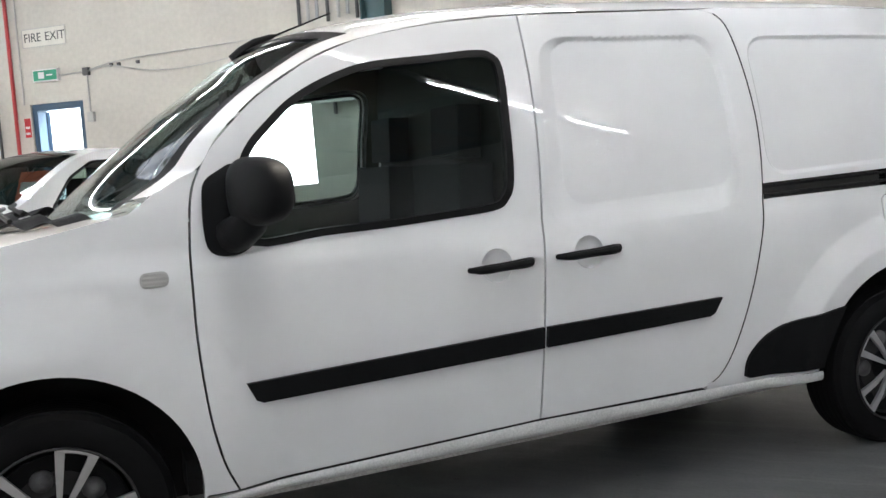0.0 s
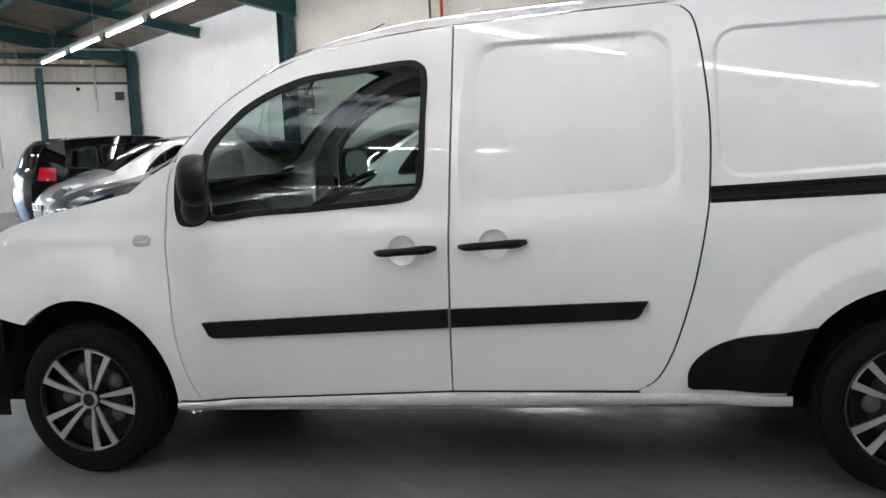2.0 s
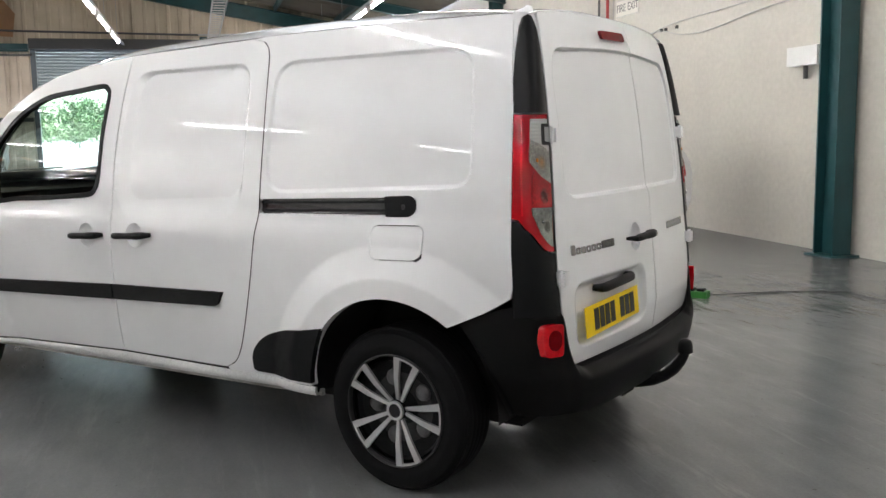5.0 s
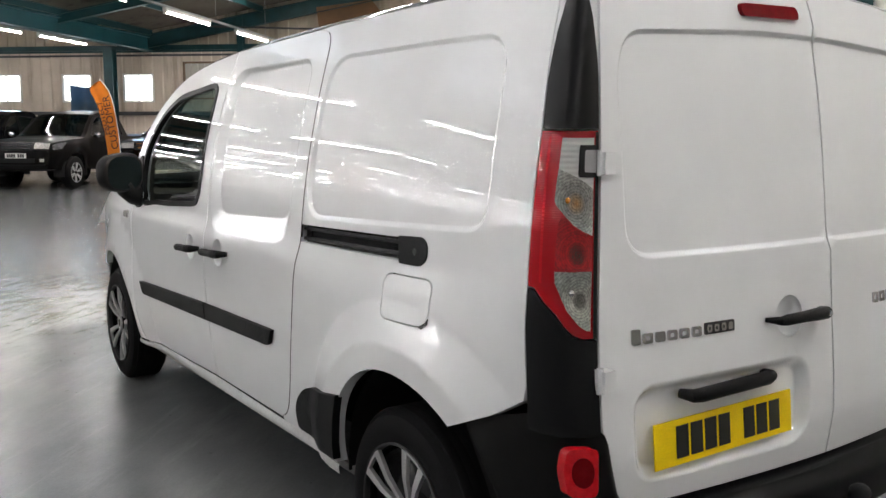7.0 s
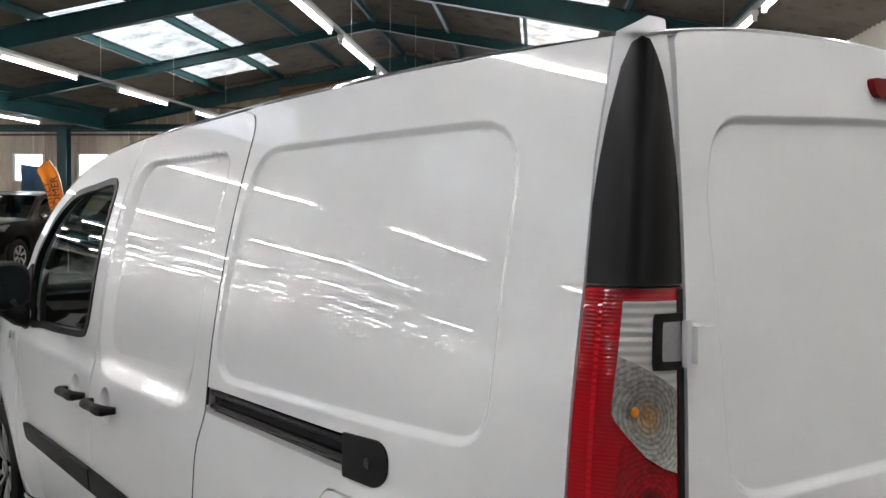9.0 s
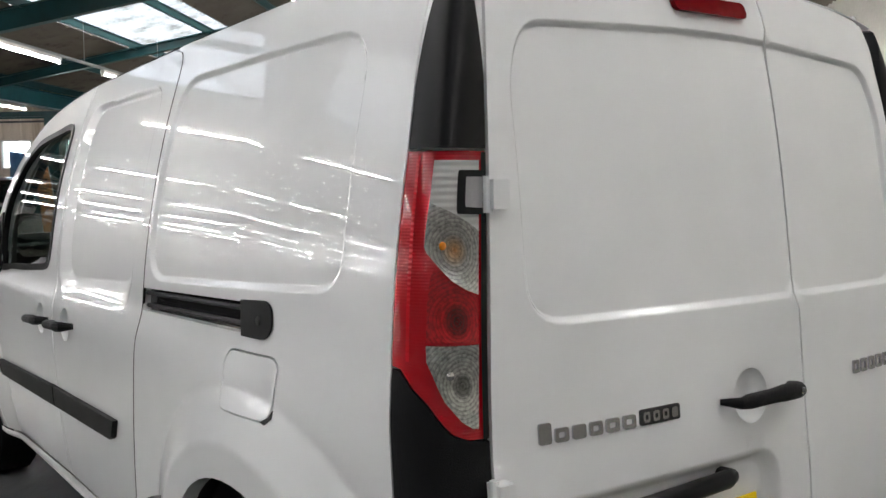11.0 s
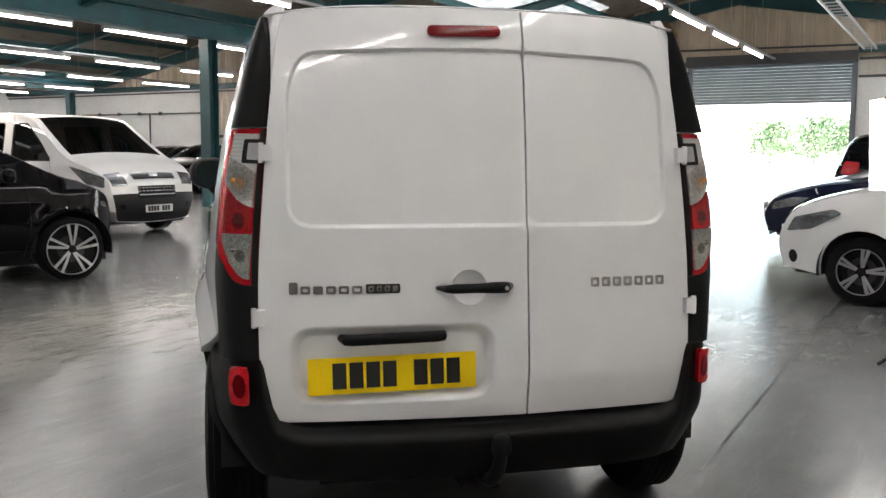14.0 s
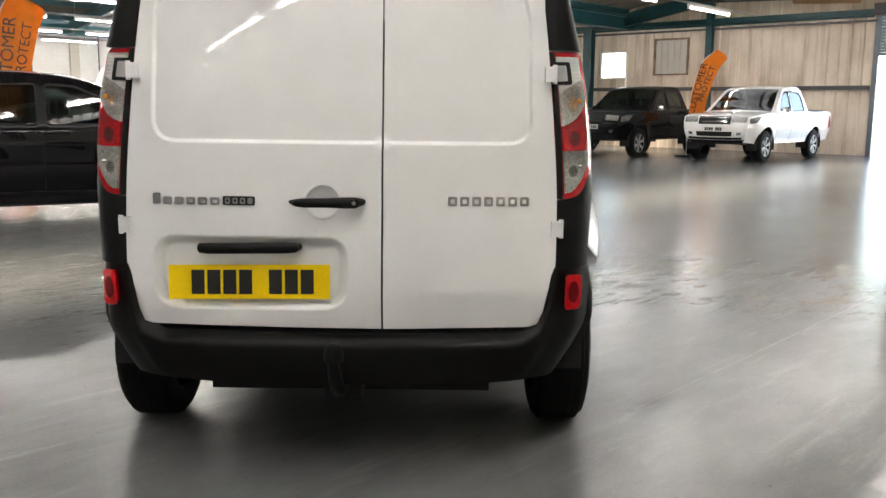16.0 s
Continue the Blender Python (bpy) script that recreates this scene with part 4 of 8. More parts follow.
for sign in (-1, 1):
    fields, rings = [], []
    r, f = cup_field(*CUPS["f"])
    hole = offset_ring(WIN, 0.004)
    bm = sheet(FDOOR, side_place(sign, fields=[f]), 0.032, holes=[hole], rings=[r, *[disc(*CUPS["f"], q) for q in (0.054, 0.051, 0.044, 0.033, 0.018)]], own=[disc(*CUPS["f"], 0.088)], lip=0.03, lip_dir=(0, -sign, 0))
    door = part("front_door", bm, M_VAN, van, "white front door")
    window_set(door, sign)
    handle_bar(door, (1.245, 0.886), (1.47, 0.898), sign)
    bm = sheet(STRIP_F, side_place(sign, 0.016), 0.03, lip=0.018, lip_dir=(0, -sign, 0), edge=0.005)
    part("rubbing_strip", bm, M_BLACKPL, door, "black protective strip")
    # door lining inside
    bm = sheet(offset_ring(FDOOR, 0.02), side_place(sign, -0.06), 0.08, holes=[offset_ring(WIN, -0.01)], lip=0.0)
    part("door_lining", bm, M_LINING, door, "olive grey inner door lining")
    # sliding door on the left, plain panel on the right
    r, f = cup_field(*CUPS["s"])
    rec = bevel_in(REC1_OUT, REC1, 0.018)
    rr = [offset_ring(REC1, d) for d in (-0.004, 0.004, 0.009)] + [offset_ring(REC1_OUT, d) for d in (-0.005, 0.003, 0.008)]
    bm = sheet(SDOOR, side_place(sign, fields=[f, rec]), 0.032, rings=[r, *[disc(*CUPS["s"], q) for q in (0.054, 0.051, 0.044, 0.033, 0.018)]] + rr, own=[disc(*CUPS["s"], 0.088)], lip=0.03, lip_dir=(0, -sign, 0))
    sdoor = part("sliding_door", bm, M_VAN, van, "white sliding door with a pressed field")
    handle_bar(sdoor, (1.56, 0.900), (1.80, 0.912), sign)
    bm = sheet(STRIP_S, side_place(sign, 0.016), 0.03, lip=0.018, lip_dir=(0, -sign, 0), edge=0.005)
    part("rubbing_strip", bm, M_BLACKPL, sdoor, "black protective strip")
    # rear quarter
    rec2 = step_in(REC2, 0.011, 0.016, 0.5)
    rr = [offset_ring(REC2, d) for d in (-0.014, -0.009, -0.0045, 0.0, 0.0045, 0.009, 0.014)]
    bm = sheet(QUARTER, side_place(sign, fields=[rec2]), 0.034, holes=[SLOT, offset_ring(FLAP, -0.004)], rings=rr + [disc(WHEELBASE, 0.312, q, 90) for q in (0.628, 0.618, 0.608, 0.51, 0.50, 0.49)], lip=0.035, lip_dir=(0, -sign, 0))
    quarter = part("rear_quarter", bm, M_VAN, van, "white rear quarter with a pressed field")
    gap_seal(quarter, SEAM_R[4:-2], sign, 0.0036)
    bm = sheet(FLAP, side_place(sign, 0.001), 0.03, rings=[disc(WHEELBASE, 0.312, q, 90) for q in (0.628, 0.618, 0.608, 0.51)], lip=0.02, lip_dir=(0, -sign, 0), edge=0.003)
    part("fuel_flap", bm, M_VAN, quarter, "white fuel filler flap")
    bm = sheet(offset_ring(FLAP, -0.01), side_place(sign, -0.018), 0.05, lip=0.0)
    part("flap_well", bm, M_UNDER, quarter)
    bm = sheet([(3.190, 0.883), (3.205, 0.880), (3.222, 0.893), (3.221, 0.909), (3.214, 0.897)], side_place(sign, 0.0025), 0.01, lip=0.004, lip_dir=(0, -sign, 0), edge=0.001)
    part("flap_notch", bm, M_INK, quarter, "dark finger notch at the flap corner")
    bm = sheet(offset_ring(SLOT, -0.006), side_place(sign, -0.022), 0.03, lip=0.0)
    part("rail_channel", bm, M_GLOSSBLACK, quarter, "black sliding-door rail channel")
    bm = bm_new()
    for dz in (-0.016, 0.016):
        pts = [(x, sign * (float(van_half(x, 1.066)) - 0.012), 1.055 + dz + 0.022 * (x - 2.44) / 0.75) for x in np.linspace(2.44, 3.10, 8)]
        add_tube(bm, pts, 0.006, 6)
    part("rail", bm, M_BLACKPL, quarter)
    CAP = rounded([(3.062, 1.034), (3.165, 1.036), (3.192, 1.06), (3.188, 1.10), (3.165, 1.114), (3.055, 1.108)], [0.004, 0.02, 0.02, 0.02, 0.02, 0.004], 3)
    bm = sheet(CAP, side_place(sign, 0.004), 0.02, lip=0.02, lip_dir=(0, -sign, 0))
    part("rail_end_cap", bm, M_BLACKPL, quarter, "black rail end cap")
    bm = bm_new()
    add_lathe(bm, [(0.001, 0.0), (0.008, 0.0), (0.010, -0.004)], pose(3.137, sign * (float(van_half(3.137, 1.072)) + 0.0065), 1.072) @ pose(0, 0, 0, 0, 0, 0 if sign > 0 else 180), 14)
    part("cap_screw", bm, M_INK, quarter)
    # front wing
    bm = sheet(FENDER, side_place(sign), 0.034, lip=0.03, lip_dir=(0, -sign, 0))
    wing = part("front_wing", bm, M_VAN, van, "white front wing")
    REP = rounded([(0.27, 0.938), (0.335, 0.94), (0.335, 0.972), (0.27, 0.97)], 0.014, 4)
    bm = sheet(REP, side_place(sign, 0.010), 0.015, lip=0.012, lip_dir=(0, -sign, 0), edge=0.004)
    part("side_repeater", bm, M_LENSCLEAR, wing, "clear side indicator")
    bm = sheet(offset_ring(REP, -0.006), side_place(sign, 0.003), 0.015, lip=0.008, lip_dir=(0, -sign, 0), edge=0.002)
    part("repeater_bezel", bm, M_PIPE, wing)
    # sill and cladding
    bm = bm_new()

    def sill(u, v, sign=sign):
        x = 0.385 + (2.70 - 0.385) * u
        top = float(np.interp(x, [0.385, 0.49, 1.5, 2.7], [0.300, 0.302, 0.345, 0.350]))
        bot = 0.267 + 0.017 * x
        base = float(van_half(x, top + 0.02)) + 0.001
        return Vector((x, sign * (base - 0.012 * (1 - v) ** 4 - 0.004 * v ** 6), bot + (top - bot) * v))
    add_grid(bm, sill, 30, 8)
    part("sill", bm, M_SILL, van, "white sill panel, grimy along its lower edge")
    bm = bm_new()
    bm2 = add_box(bm, (0.37, min(sign * 0.79, sign * 0.808), 0.250), (2.68, max(sign * 0.79, sign * 0.808), 0.276))
    for v in bm2:
        v.co.z += 0.017 * v.co.x
    part("sill_flange", bm, M_FLANGE, van, "grimy pinched sill seam")
    CLAD = curve_pts([(2.352, 0.375), (2.355, 0.43), (2.385, 0.48), (2.45, 0.53), (2.55, 0.563), (2.66, 0.58), (2.772, 0.598)], 4) + [(2.735, 0.52), (2.70, 0.42), (2.69, 0.366)] + [(2.50, 0.366), (2.37, 0.366)]
    bm = sheet(CLAD, side_place(sign, 0.014), 0.03, lip=0.02, lip_dir=(0, -sign, 0), edge=0.006)
    part("arch_cladding", bm, M_BLACKPL, van, "black plastic panel ahead of the rear wheel")
    # wheel houses
    for cx in (0.0, WHEELBASE):
        bm = bm_new()
        add_lathe(bm, [(0.415, 0.0), (0.415, 0.30), (0.0, 0.30)], pose(cx, sign * 0.82, 0.338) @ pose(0, 0, 0, 0, 0, 180 if sign > 0 else 0), 30, math.radians(-4), math.radians(184))
        part("wheel_house", bm, M_UNDER, van, "dark wheel house")

# roof, pillars and windscreen as one lofted shell
EDGE = [(0.20, 1.125), (0.33, 1.19), (0.447, 1.256), (0.513, 1.345), (0.632, 1.456), (0.76, 1.538), (0.92, 1.612), (1.19, 1.672), (1.54, 1.709), (2.3, 1.735), (3.0, 1.743), (3.5, 1.739), (3.535, 1.728)]
MID = [(-0.10, 1.05), (0.02, 1.135), (0.13, 1.230), (0.25, 1.332), (0.38, 1.440), (0.53, 1.548), (0.73, 1.675), (1.05, 1.757), (1.5, 1.803), (2.3, 1.832), (3.0, 1.826), (3.5, 1.787), (3.555, 1.768)]
EDGE_C, MID_C = curve_pts(EDGE, 6), curve_pts(MID, 6)


def shell(i, v, out=0.0):
    """A point on the upper shell: i runs along, v from -1 (left) to 1 (right)."""
    k = min(int(i), len(EDGE_C) - 2)
    f = i - k
    ex, ez = (EDGE_C[k][c] * (1 - f) + EDGE_C[k + 1][c] * f for c in (0, 1))
    mx, mz = (MID_C[k][c] * (1 - f) + MID_C[k + 1][c] * f for c in (0, 1))
    w = float(van_half(ex, ez))
    p = 2.3 + 0.9 * min(1, max(0, (i - 30) / 18))
    a = abs(v)
    return Vector((ex + (mx - ex) * (1 - a ** 2), v * w, ez + (mz + out - ez) * (1 - a ** p)))


HEAD = 38
LAST = len(EDGE_C) - 1


def shell_part(name, i0, i1, v0, v1, material, parent, label="", ni=None, nv=12, out=0.0, thick=0.0):
    bm = bm_new()
    add_grid(bm, lambda u, v: shell(i0 + (i1 - i0) * u, v0 + (v1 - v0) * v, out), ni or max(2, int((i1 - i0))), nv)
    return part(name, bm, material, parent, label, thick=thick)


roof = shell_part("roof", HEAD, LAST, -1, 1, M_VAN, van, "white roof", nv=40)
for s in (-1, 1):
    shell_part("pillar", 6, HEAD, s, s * 0.885, M_VAN, van, "white windscreen pillar", nv=4)
ws = shell_part("windscreen", 0, HEAD - 1, -0.875, 0.875, M_GLASS, van, "raked windscreen", nv=24, out=-0.01)
ws.visible_shadow = False
shell_part("windscreen_seal", HEAD - 1.4, HEAD + 0.2, -0.885, 0.885, M_RUBBER, van, nv=24, ni=3, out=0.002)
for s in (-1, 1):
    shell_part("windscreen_seal", 4, HEAD, s * 0.84, s * 0.888, M_RUBBER, van, "black glass edge", nv=3, out=0.0)
bm = bm_new()
add_tube(bm, [(0.71, 0.0, 1.655), (0.75, 0.0, 1.69), (0.80, 0.0, 1.722), (0.86, 0.0, 1.742), (0.88, 0.0, 1.748), (1.10, 0.0, 1.832)], [0.022, 0.020, 0.015, 0.010, 0.004, 0.003], 8)
part("aerial", bm, M_RUBBER, van, "thin black roof aerial")
# bonnet and cowl
bm = bm_new()


def bonnet(u, v):
    x = -0.86 + (0.30 + 0.86) * u
    s = -1 + 2 * v
    e = np.interp(x, [-0.86, -0.62, -0.5, -0.32, -0.17, 0.05, 0.25, 0.32], [0.80, 0.90, 0.945, 1.02, 1.06, 1.10, 1.14, 1.16])
    w = float(van_half(max(x, -0.55), e)) - 0.10 * max(0, -0.55 - x)
    m = np.interp(x, [-0.86, -0.6, -0.2, 0.3], [0.86, 0.99, 1.085, 1.12])
    return Vector((x - 0.10 * (1 - abs(s) ** 2) * (1 - u), s * w, e + (max(m, e + 0.01) - e) * (1 - abs(s) ** 2.6)))


add_grid(bm, bonnet, 26, 26)
part("bonnet", bm, M_VAN, van, "white bonnet")
bm = bm_new()
add_grid(bm, lambda u, v: Vector((-0.24 + 0.44 * abs(2 * v - 1) ** 1.6 + 0.09 * u, -0.80 + 1.6 * v, 1.112 + 0.022 * u + 0.012 * math.sin(v * 60))), 3, 60)
part("cowl_grille", bm, M_BLACKPL, van, "black scuttle below the windscreen")
for y0, y1 in ((-0.62, 0.02), (0.0, 0.60)):
    bm = bm_new()
    add_tube(bm, [(-0.06, y0, 1.135), (-0.12, (y0 + y1) / 2, 1.155), (-0.12, y1, 1.158)], 0.008, 6)
    part("wiper", bm, M_RUBBER, van, "black wiper arm")
# front bumper, grille and headlights
bm = bm_new()


def fbumper(u, v):
    a = math.pi * u
    z = 0.22 + 0.45 * v
    return Vector((-0.42 - 0.46 * math.sin(a) ** 0.8 * (1 - 0.10 * v), -0.795 * math.copysign(abs(math.cos(a)) ** 0.72, math.cos(a)), z))


add_grid(bm, fbumper, 40, 6)
part("front_bumper", bm, M_BLACKPL, van, "black front bumper", thick=0.02)
bm = bm_new()
add_grid(bm, lambda u, v: Vector((-0.90 + 0.06 * (2 * u - 1) ** 2 + 0.02 * v, -0.5 + u, 0.66 + 0.17 * v)), 20, 4)
part("front_grille", bm, M_GLOSSBLACK, van)
for s in (-1, 1):
    bm = bm_new()
    add_grid(bm, lambda u, v: Vector((-0.50 - 0.34 * u + 0.02 * v, s * (0.775 - 0.40 * u ** 1.4), 0.67 + (0.27 - 0.10 * u) * v)), 10, 6)
    part("headlight", bm, M_LENSCLEAR2, van, "clear headlight")
    # door mirror, its outer end swept back
    mir = pose(0.594, s * 0.978, 1.182, 0, 0, -s * 24)
    bm = bm_new()
    bmesh.ops.create_icosphere(bm, subdivisions=4, radius=1.0)
    for v in bm.verts:
        c = v.co.copy()
        for k in range(3):
            c[k] = math.copysign(abs(c[k]) ** 0.72, c[k])
        if c.x > 0.62:
            c.x = 0.62
        v.co = mir @ Vector((0.064 * c.x, s * 0.118 * c.y, 0.096 * c.z * (1 + 0.10 * s * c.y)))
    mirror = part("door_mirror", bm, M_BLACKPL, van, "black door mirror housing")
    bm = bm_new()
    bmesh.ops.create_circle(bm, cap_ends=True, segments=28, radius=1.0)
    for v in bm.verts:
        c = v.co.copy()
        c.x, c.y = (math.copysign(abs(q) ** 0.75, q) for q in (c.x, c.y))
        v.co = mir @ Vector((0.0412, s * 0.098 * c.x, 0.081 * c.y))
    part("mirror_glass", bm, M_MIRROR, mirror, "dark tinted mirror glass")
    bm = bm_new()
    add_tube(bm, [(0.53, s * 0.86, 1.06), (0.545, s * 0.90, 1.07), (0.57, s * 0.94, 1.10), (0.58, s * 0.96, 1.13)], [0.055, 0.052, 0.05, 0.05], 12)
    part("mirror_arm", bm, M_BLACKPL, mirror)
    bm = sheet(rounded([(0.455, 1.005), (0.545, 1.0), (0.60, 1.04), (0.585, 1.16), (0.545, 1.27), (0.455, 1.22), (0.445, 1.10)], [0.05, 0.04, 0.01, 0.03, 0.02, 0.03, 0.05], 4), side_place(s, 0.008), 0.03, lip=0.015, lip_dir=(0, -s, 0))
    part("mirror_base", bm, M_BLACKPL, mirror, "black triangular mirror base")

# rear corner: curve from the body side round to the rear doors
YB = pchip([0.45, 0.56, 0.83, 1.01, 1.35, 1.58, 1.73, 1.80], [0.690, 0.694, 0.700, 0.695, 0.669, 0.645, 0.620, 0.600])
XE = pchip([0.45, 0.77, 0.95, 1.1, 1.2, 1.3, 1.39, 1.45, 1.55, 1.65, 1.74, 1.8], [3.557, 3.557, 3.555, 3.5525, 3.5495, 3.545, 3.539, 3.531, 3.517, 3.506, 3.492, 3.485])


def corner_place(sign, out=0.0):
    def place(P):
        t, z = P[:, 0], P[:, 1]
        xe = XE(z)
        ax, ay = xe, van_half(xe, z)
        by = YB(z)
        bx = van_rear(by, z) - 0.004
        cx, cy = bx + 0.008, ay - 0.018
        x = (1 - t) ** 2 * ax + 2 * t * (1 - t) * cx + t * t * bx
        y = (1 - t) ** 2 * ay + 2 * t * (1 - t) * cy + t * t * by
        nx, ny = 0.75, 0.66
        return np.stack([x + out * nx, sign * (y + out * ny), z], 1)
    return place


def corner_part(name, outline, sign, material, parent, label="", out=0.0, step=0.04, lip=0.02, bulge=0.0, dishes=()):
    # the outline's first coordinate is 0..1 round the corner; scaled so that the mesh stays even
    k = 0.16
    sc = [(t * k, z) for t, z in outline]
    base = corner_place(sign, out)

    def put(P):
        t = np.clip(P[:, 0] / k, 0, 1)
        q = base(np.stack([P[:, 0] / k, P[:, 1]], 1))
        b = bulge * np.sin(math.pi * t)
        for tc, zc, rt, rz, depth in dishes:
            b = b - depth * (1 - np.clip(np.hypot((t - tc) / rt, (P[:, 1] - zc) / rz), 0, 1) ** 2)
        return q + np.stack([0.75 * b, sign * 0.66 * b, 0 * b], 1)
    bm = sheet(sc, put, step * 0.5, lip=lip, lip_dir=(-0.75, -sign * 0.66, 0), edge=0.003)
    return part(name, bm, material, parent, label)


bowl_at = corner_place(1)(np.array([[0.62, 1.228], [0.66, 1.115], [0.72, 1.012]]))
# the amber centre is the bulb's reflection, painted in
M_UPPERBOWL = ringed_lens("upper_silver_bowl", bowl_at[0], [(0.0, (0.42, 0.20, 0.07)), (0.16, (0.34, 0.24, 0.15)), (0.30, (0.26, 0.25, 0.23)), (0.7, (0.42, 0.40, 0.37)), (1.0, (0.50, 0.48, 0.45))])
M_BRAKEBOWL = ringed_lens("red_brake_bowl", bowl_at[1], [(0.0, (0.10, 0.004, 0.006)), (0.22, (0.18, 0.003, 0.006)), (0.34, (0.48, 0.006, 0.012)), (0.8, (0.42, 0.004, 0.010)), (1.0, (0.5, 0.006, 0.012))])
M_LOWERBOWL = ringed_lens("lower_silver_bowl", bowl_at[2], [(0.0, (0.12, 0.115, 0.10)), (0.18, (0.16, 0.155, 0.14)), (0.24, (0.40, 0.385, 0.35)), (0.6, (0.33, 0.32, 0.295)), (1.0, (0.46, 0.44, 0.41))])

for sign in (-1, 1):
    corner_part("corner_skin", [(0, 1.392), (1, 1.392), (1, 1.762), (0.5, 1.766), (0, 1.745)], sign, M_VAN, van, "", -0.003, lip=0.01)
    corner_part("pillar_cover", [(0, 1.394), (1, 1.394), (1, 1.52), (0.97, 1.564), (0.91, 1.61), (0.84, 1.647), (0.74, 1.677), (0.62, 1.702), (0.50, 1.724), (0.36, 1.730), (0.22, 1.722), (0.12, 1.69), (0.05, 1.62), (0, 1.5)], sign, M_SATINBLACK, van, "satin black cover above the rear lamp", 0.004, step=0.03, bulge=0.020)
    corner_part("lower_pillar_cover", [(0, 0.70), (1, 0.70), (1, 0.915), (0.66, 0.928), (0.56, 0.942), (0.39, 0.978), (0.25, 0.999), (0.09, 1.030), (0.0, 1.034)], sign, M_BLACKPL, van, "black corner cover below the rear lamp", 0.002)
    body = [(0, 1.040), (0.098, 1.036), (0.25, 1.005), (0.39, 0.984), (0.56, 0.948), (0.65, 0.934), (0.80, 0.924), (0.985, 0.922), (0.985, 1.39), (0.0, 1.39)]
    lamp = corner_part("rear_lamp", body, sign, M_LENSRED, van, "tall red and clear rear lamp", 0.004, 0.03, 0.03)
    corner_part("prism_band", [(0.15, 1.05), (0.19, 1.05), (0.17, 1.376), (0.13, 1.376)], sign, M_LENSRED2, lamp, "bright prismatic band", 0.006, 0.02, 0.003)
    corner_part("ribbed_lens", [(0.357, 1.374), (0.347, 1.323), (0.343, 1.301), (0.60, 1.287), (0.80, 1.268), (0.915, 1.254), (0.915, 1.374)], sign, M_LENSCLEAR, lamp, "clear ribbed reversing lens", 0.0095, 0.02, 0.006)
    corner_part("upper_lens", [(0.342, 1.306), (0.60, 1.290), (0.80, 1.273), (0.915, 1.259), (0.915, 1.156), (0.779, 1.166), (0.629, 1.180), (0.472, 1.204), (0.353, 1.224), (0.316, 1.234), (0.325, 1.268)], sign, M_UPPERBOWL, lamp, "clear lens over a silver bowl", 0.0125, 0.016, 0.010, dishes=((0.66, 1.225, 0.33, 0.065, 0.006),))
    corner_part("middle_lens", [(0.37, 1.083), (0.374, 1.142), (0.40, 1.186), (0.44, 1.199), (0.504, 1.198), (0.629, 1.176), (0.779, 1.162), (0.915, 1.152), (0.915, 1.081)], sign, M_BRAKEBOWL, lamp, "deep red brake lens", 0.012, 0.016, 0.009, dishes=((0.70, 1.12, 0.26, 0.05, 0.004),))
    corner_part("lower_lens", [(0.37, 1.078), (0.377, 1.052), (0.458, 1.025), (0.564, 0.989), (0.734, 0.956), (0.836, 0.944), (0.90, 0.942), (0.915, 1.076)], sign, M_LOWERBOWL, lamp, "clear indicator lens over a silver bowl", 0.0125, 0.016, 0.010, dishes=((0.76, 1.01, 0.32, 0.075, 0.006),))
    corner_part("edge_strip", [(0.94, 0.922), (1.0, 0.922), (1.0, 1.388), (0.94, 1.388)], sign, M_RUBBER, lamp, "", 0.008, 0.03, 0.006)
    corner_part("hinge_recess", rounded([(0.66, 1.287), (0.97, 1.285), (0.97, 1.358), (0.66, 1.358)], [0.02, 0.002, 0.002, 0.02], 4), sign, M_RUBBER, lamp, "black recess round the upper hinge", 0.0125, 0.02, 0.01)
    corner_part("recess_floor", rounded([(0.76, 1.298), (0.96, 1.296), (0.96, 1.347), (0.76, 1.347)], [0.012, 0.002, 0.002, 0.012], 4), sign, M_DULLALLOY, lamp, "", 0.0135, 0.02, 0.003)
    cp = corner_place(sign, 0.010)
    for tt, zz, mt, rad in ((0.52, 1.236, M_AMBER, 0.007), (0.62, 1.030, M_CHROME, 0.008)):
        bm = bm_new()
        bmesh.ops.create_uvsphere(bm, u_segments=14, v_segments=8, radius=rad, matrix=Matrix.Translation(cp(np.array([[tt, zz]]))[0]) @ Matrix.Diagonal((0.5, 1, 1, 1)))
        part("bulb", bm, mt, lamp)
    # hinges
    for z in (1.318, 0.828):
        y = float(YB(z))
        x = float(van_rear(y, z))
        bm = bm_new()
        ya, yb = sorted((sign * (y + 0.012), sign * (y - 0.022)))
        add_box(bm, (x - 0.012, ya, z - 0.024), (x + 0.030, yb, z + 0.024))
        bevel_all(bm, 0.006, 2)
        hg = part("hinge", bm, M_VAN, van, "white exposed door hinge")
        bm = bm_new()
        add_tube(bm, [(x + 0.012, sign * (y + 0.010), z - 0.030), (x + 0.012, sign * (y + 0.010), z + 0.030)], 0.008, 10)
        part("hinge_pin", bm, M_VAN, hg)
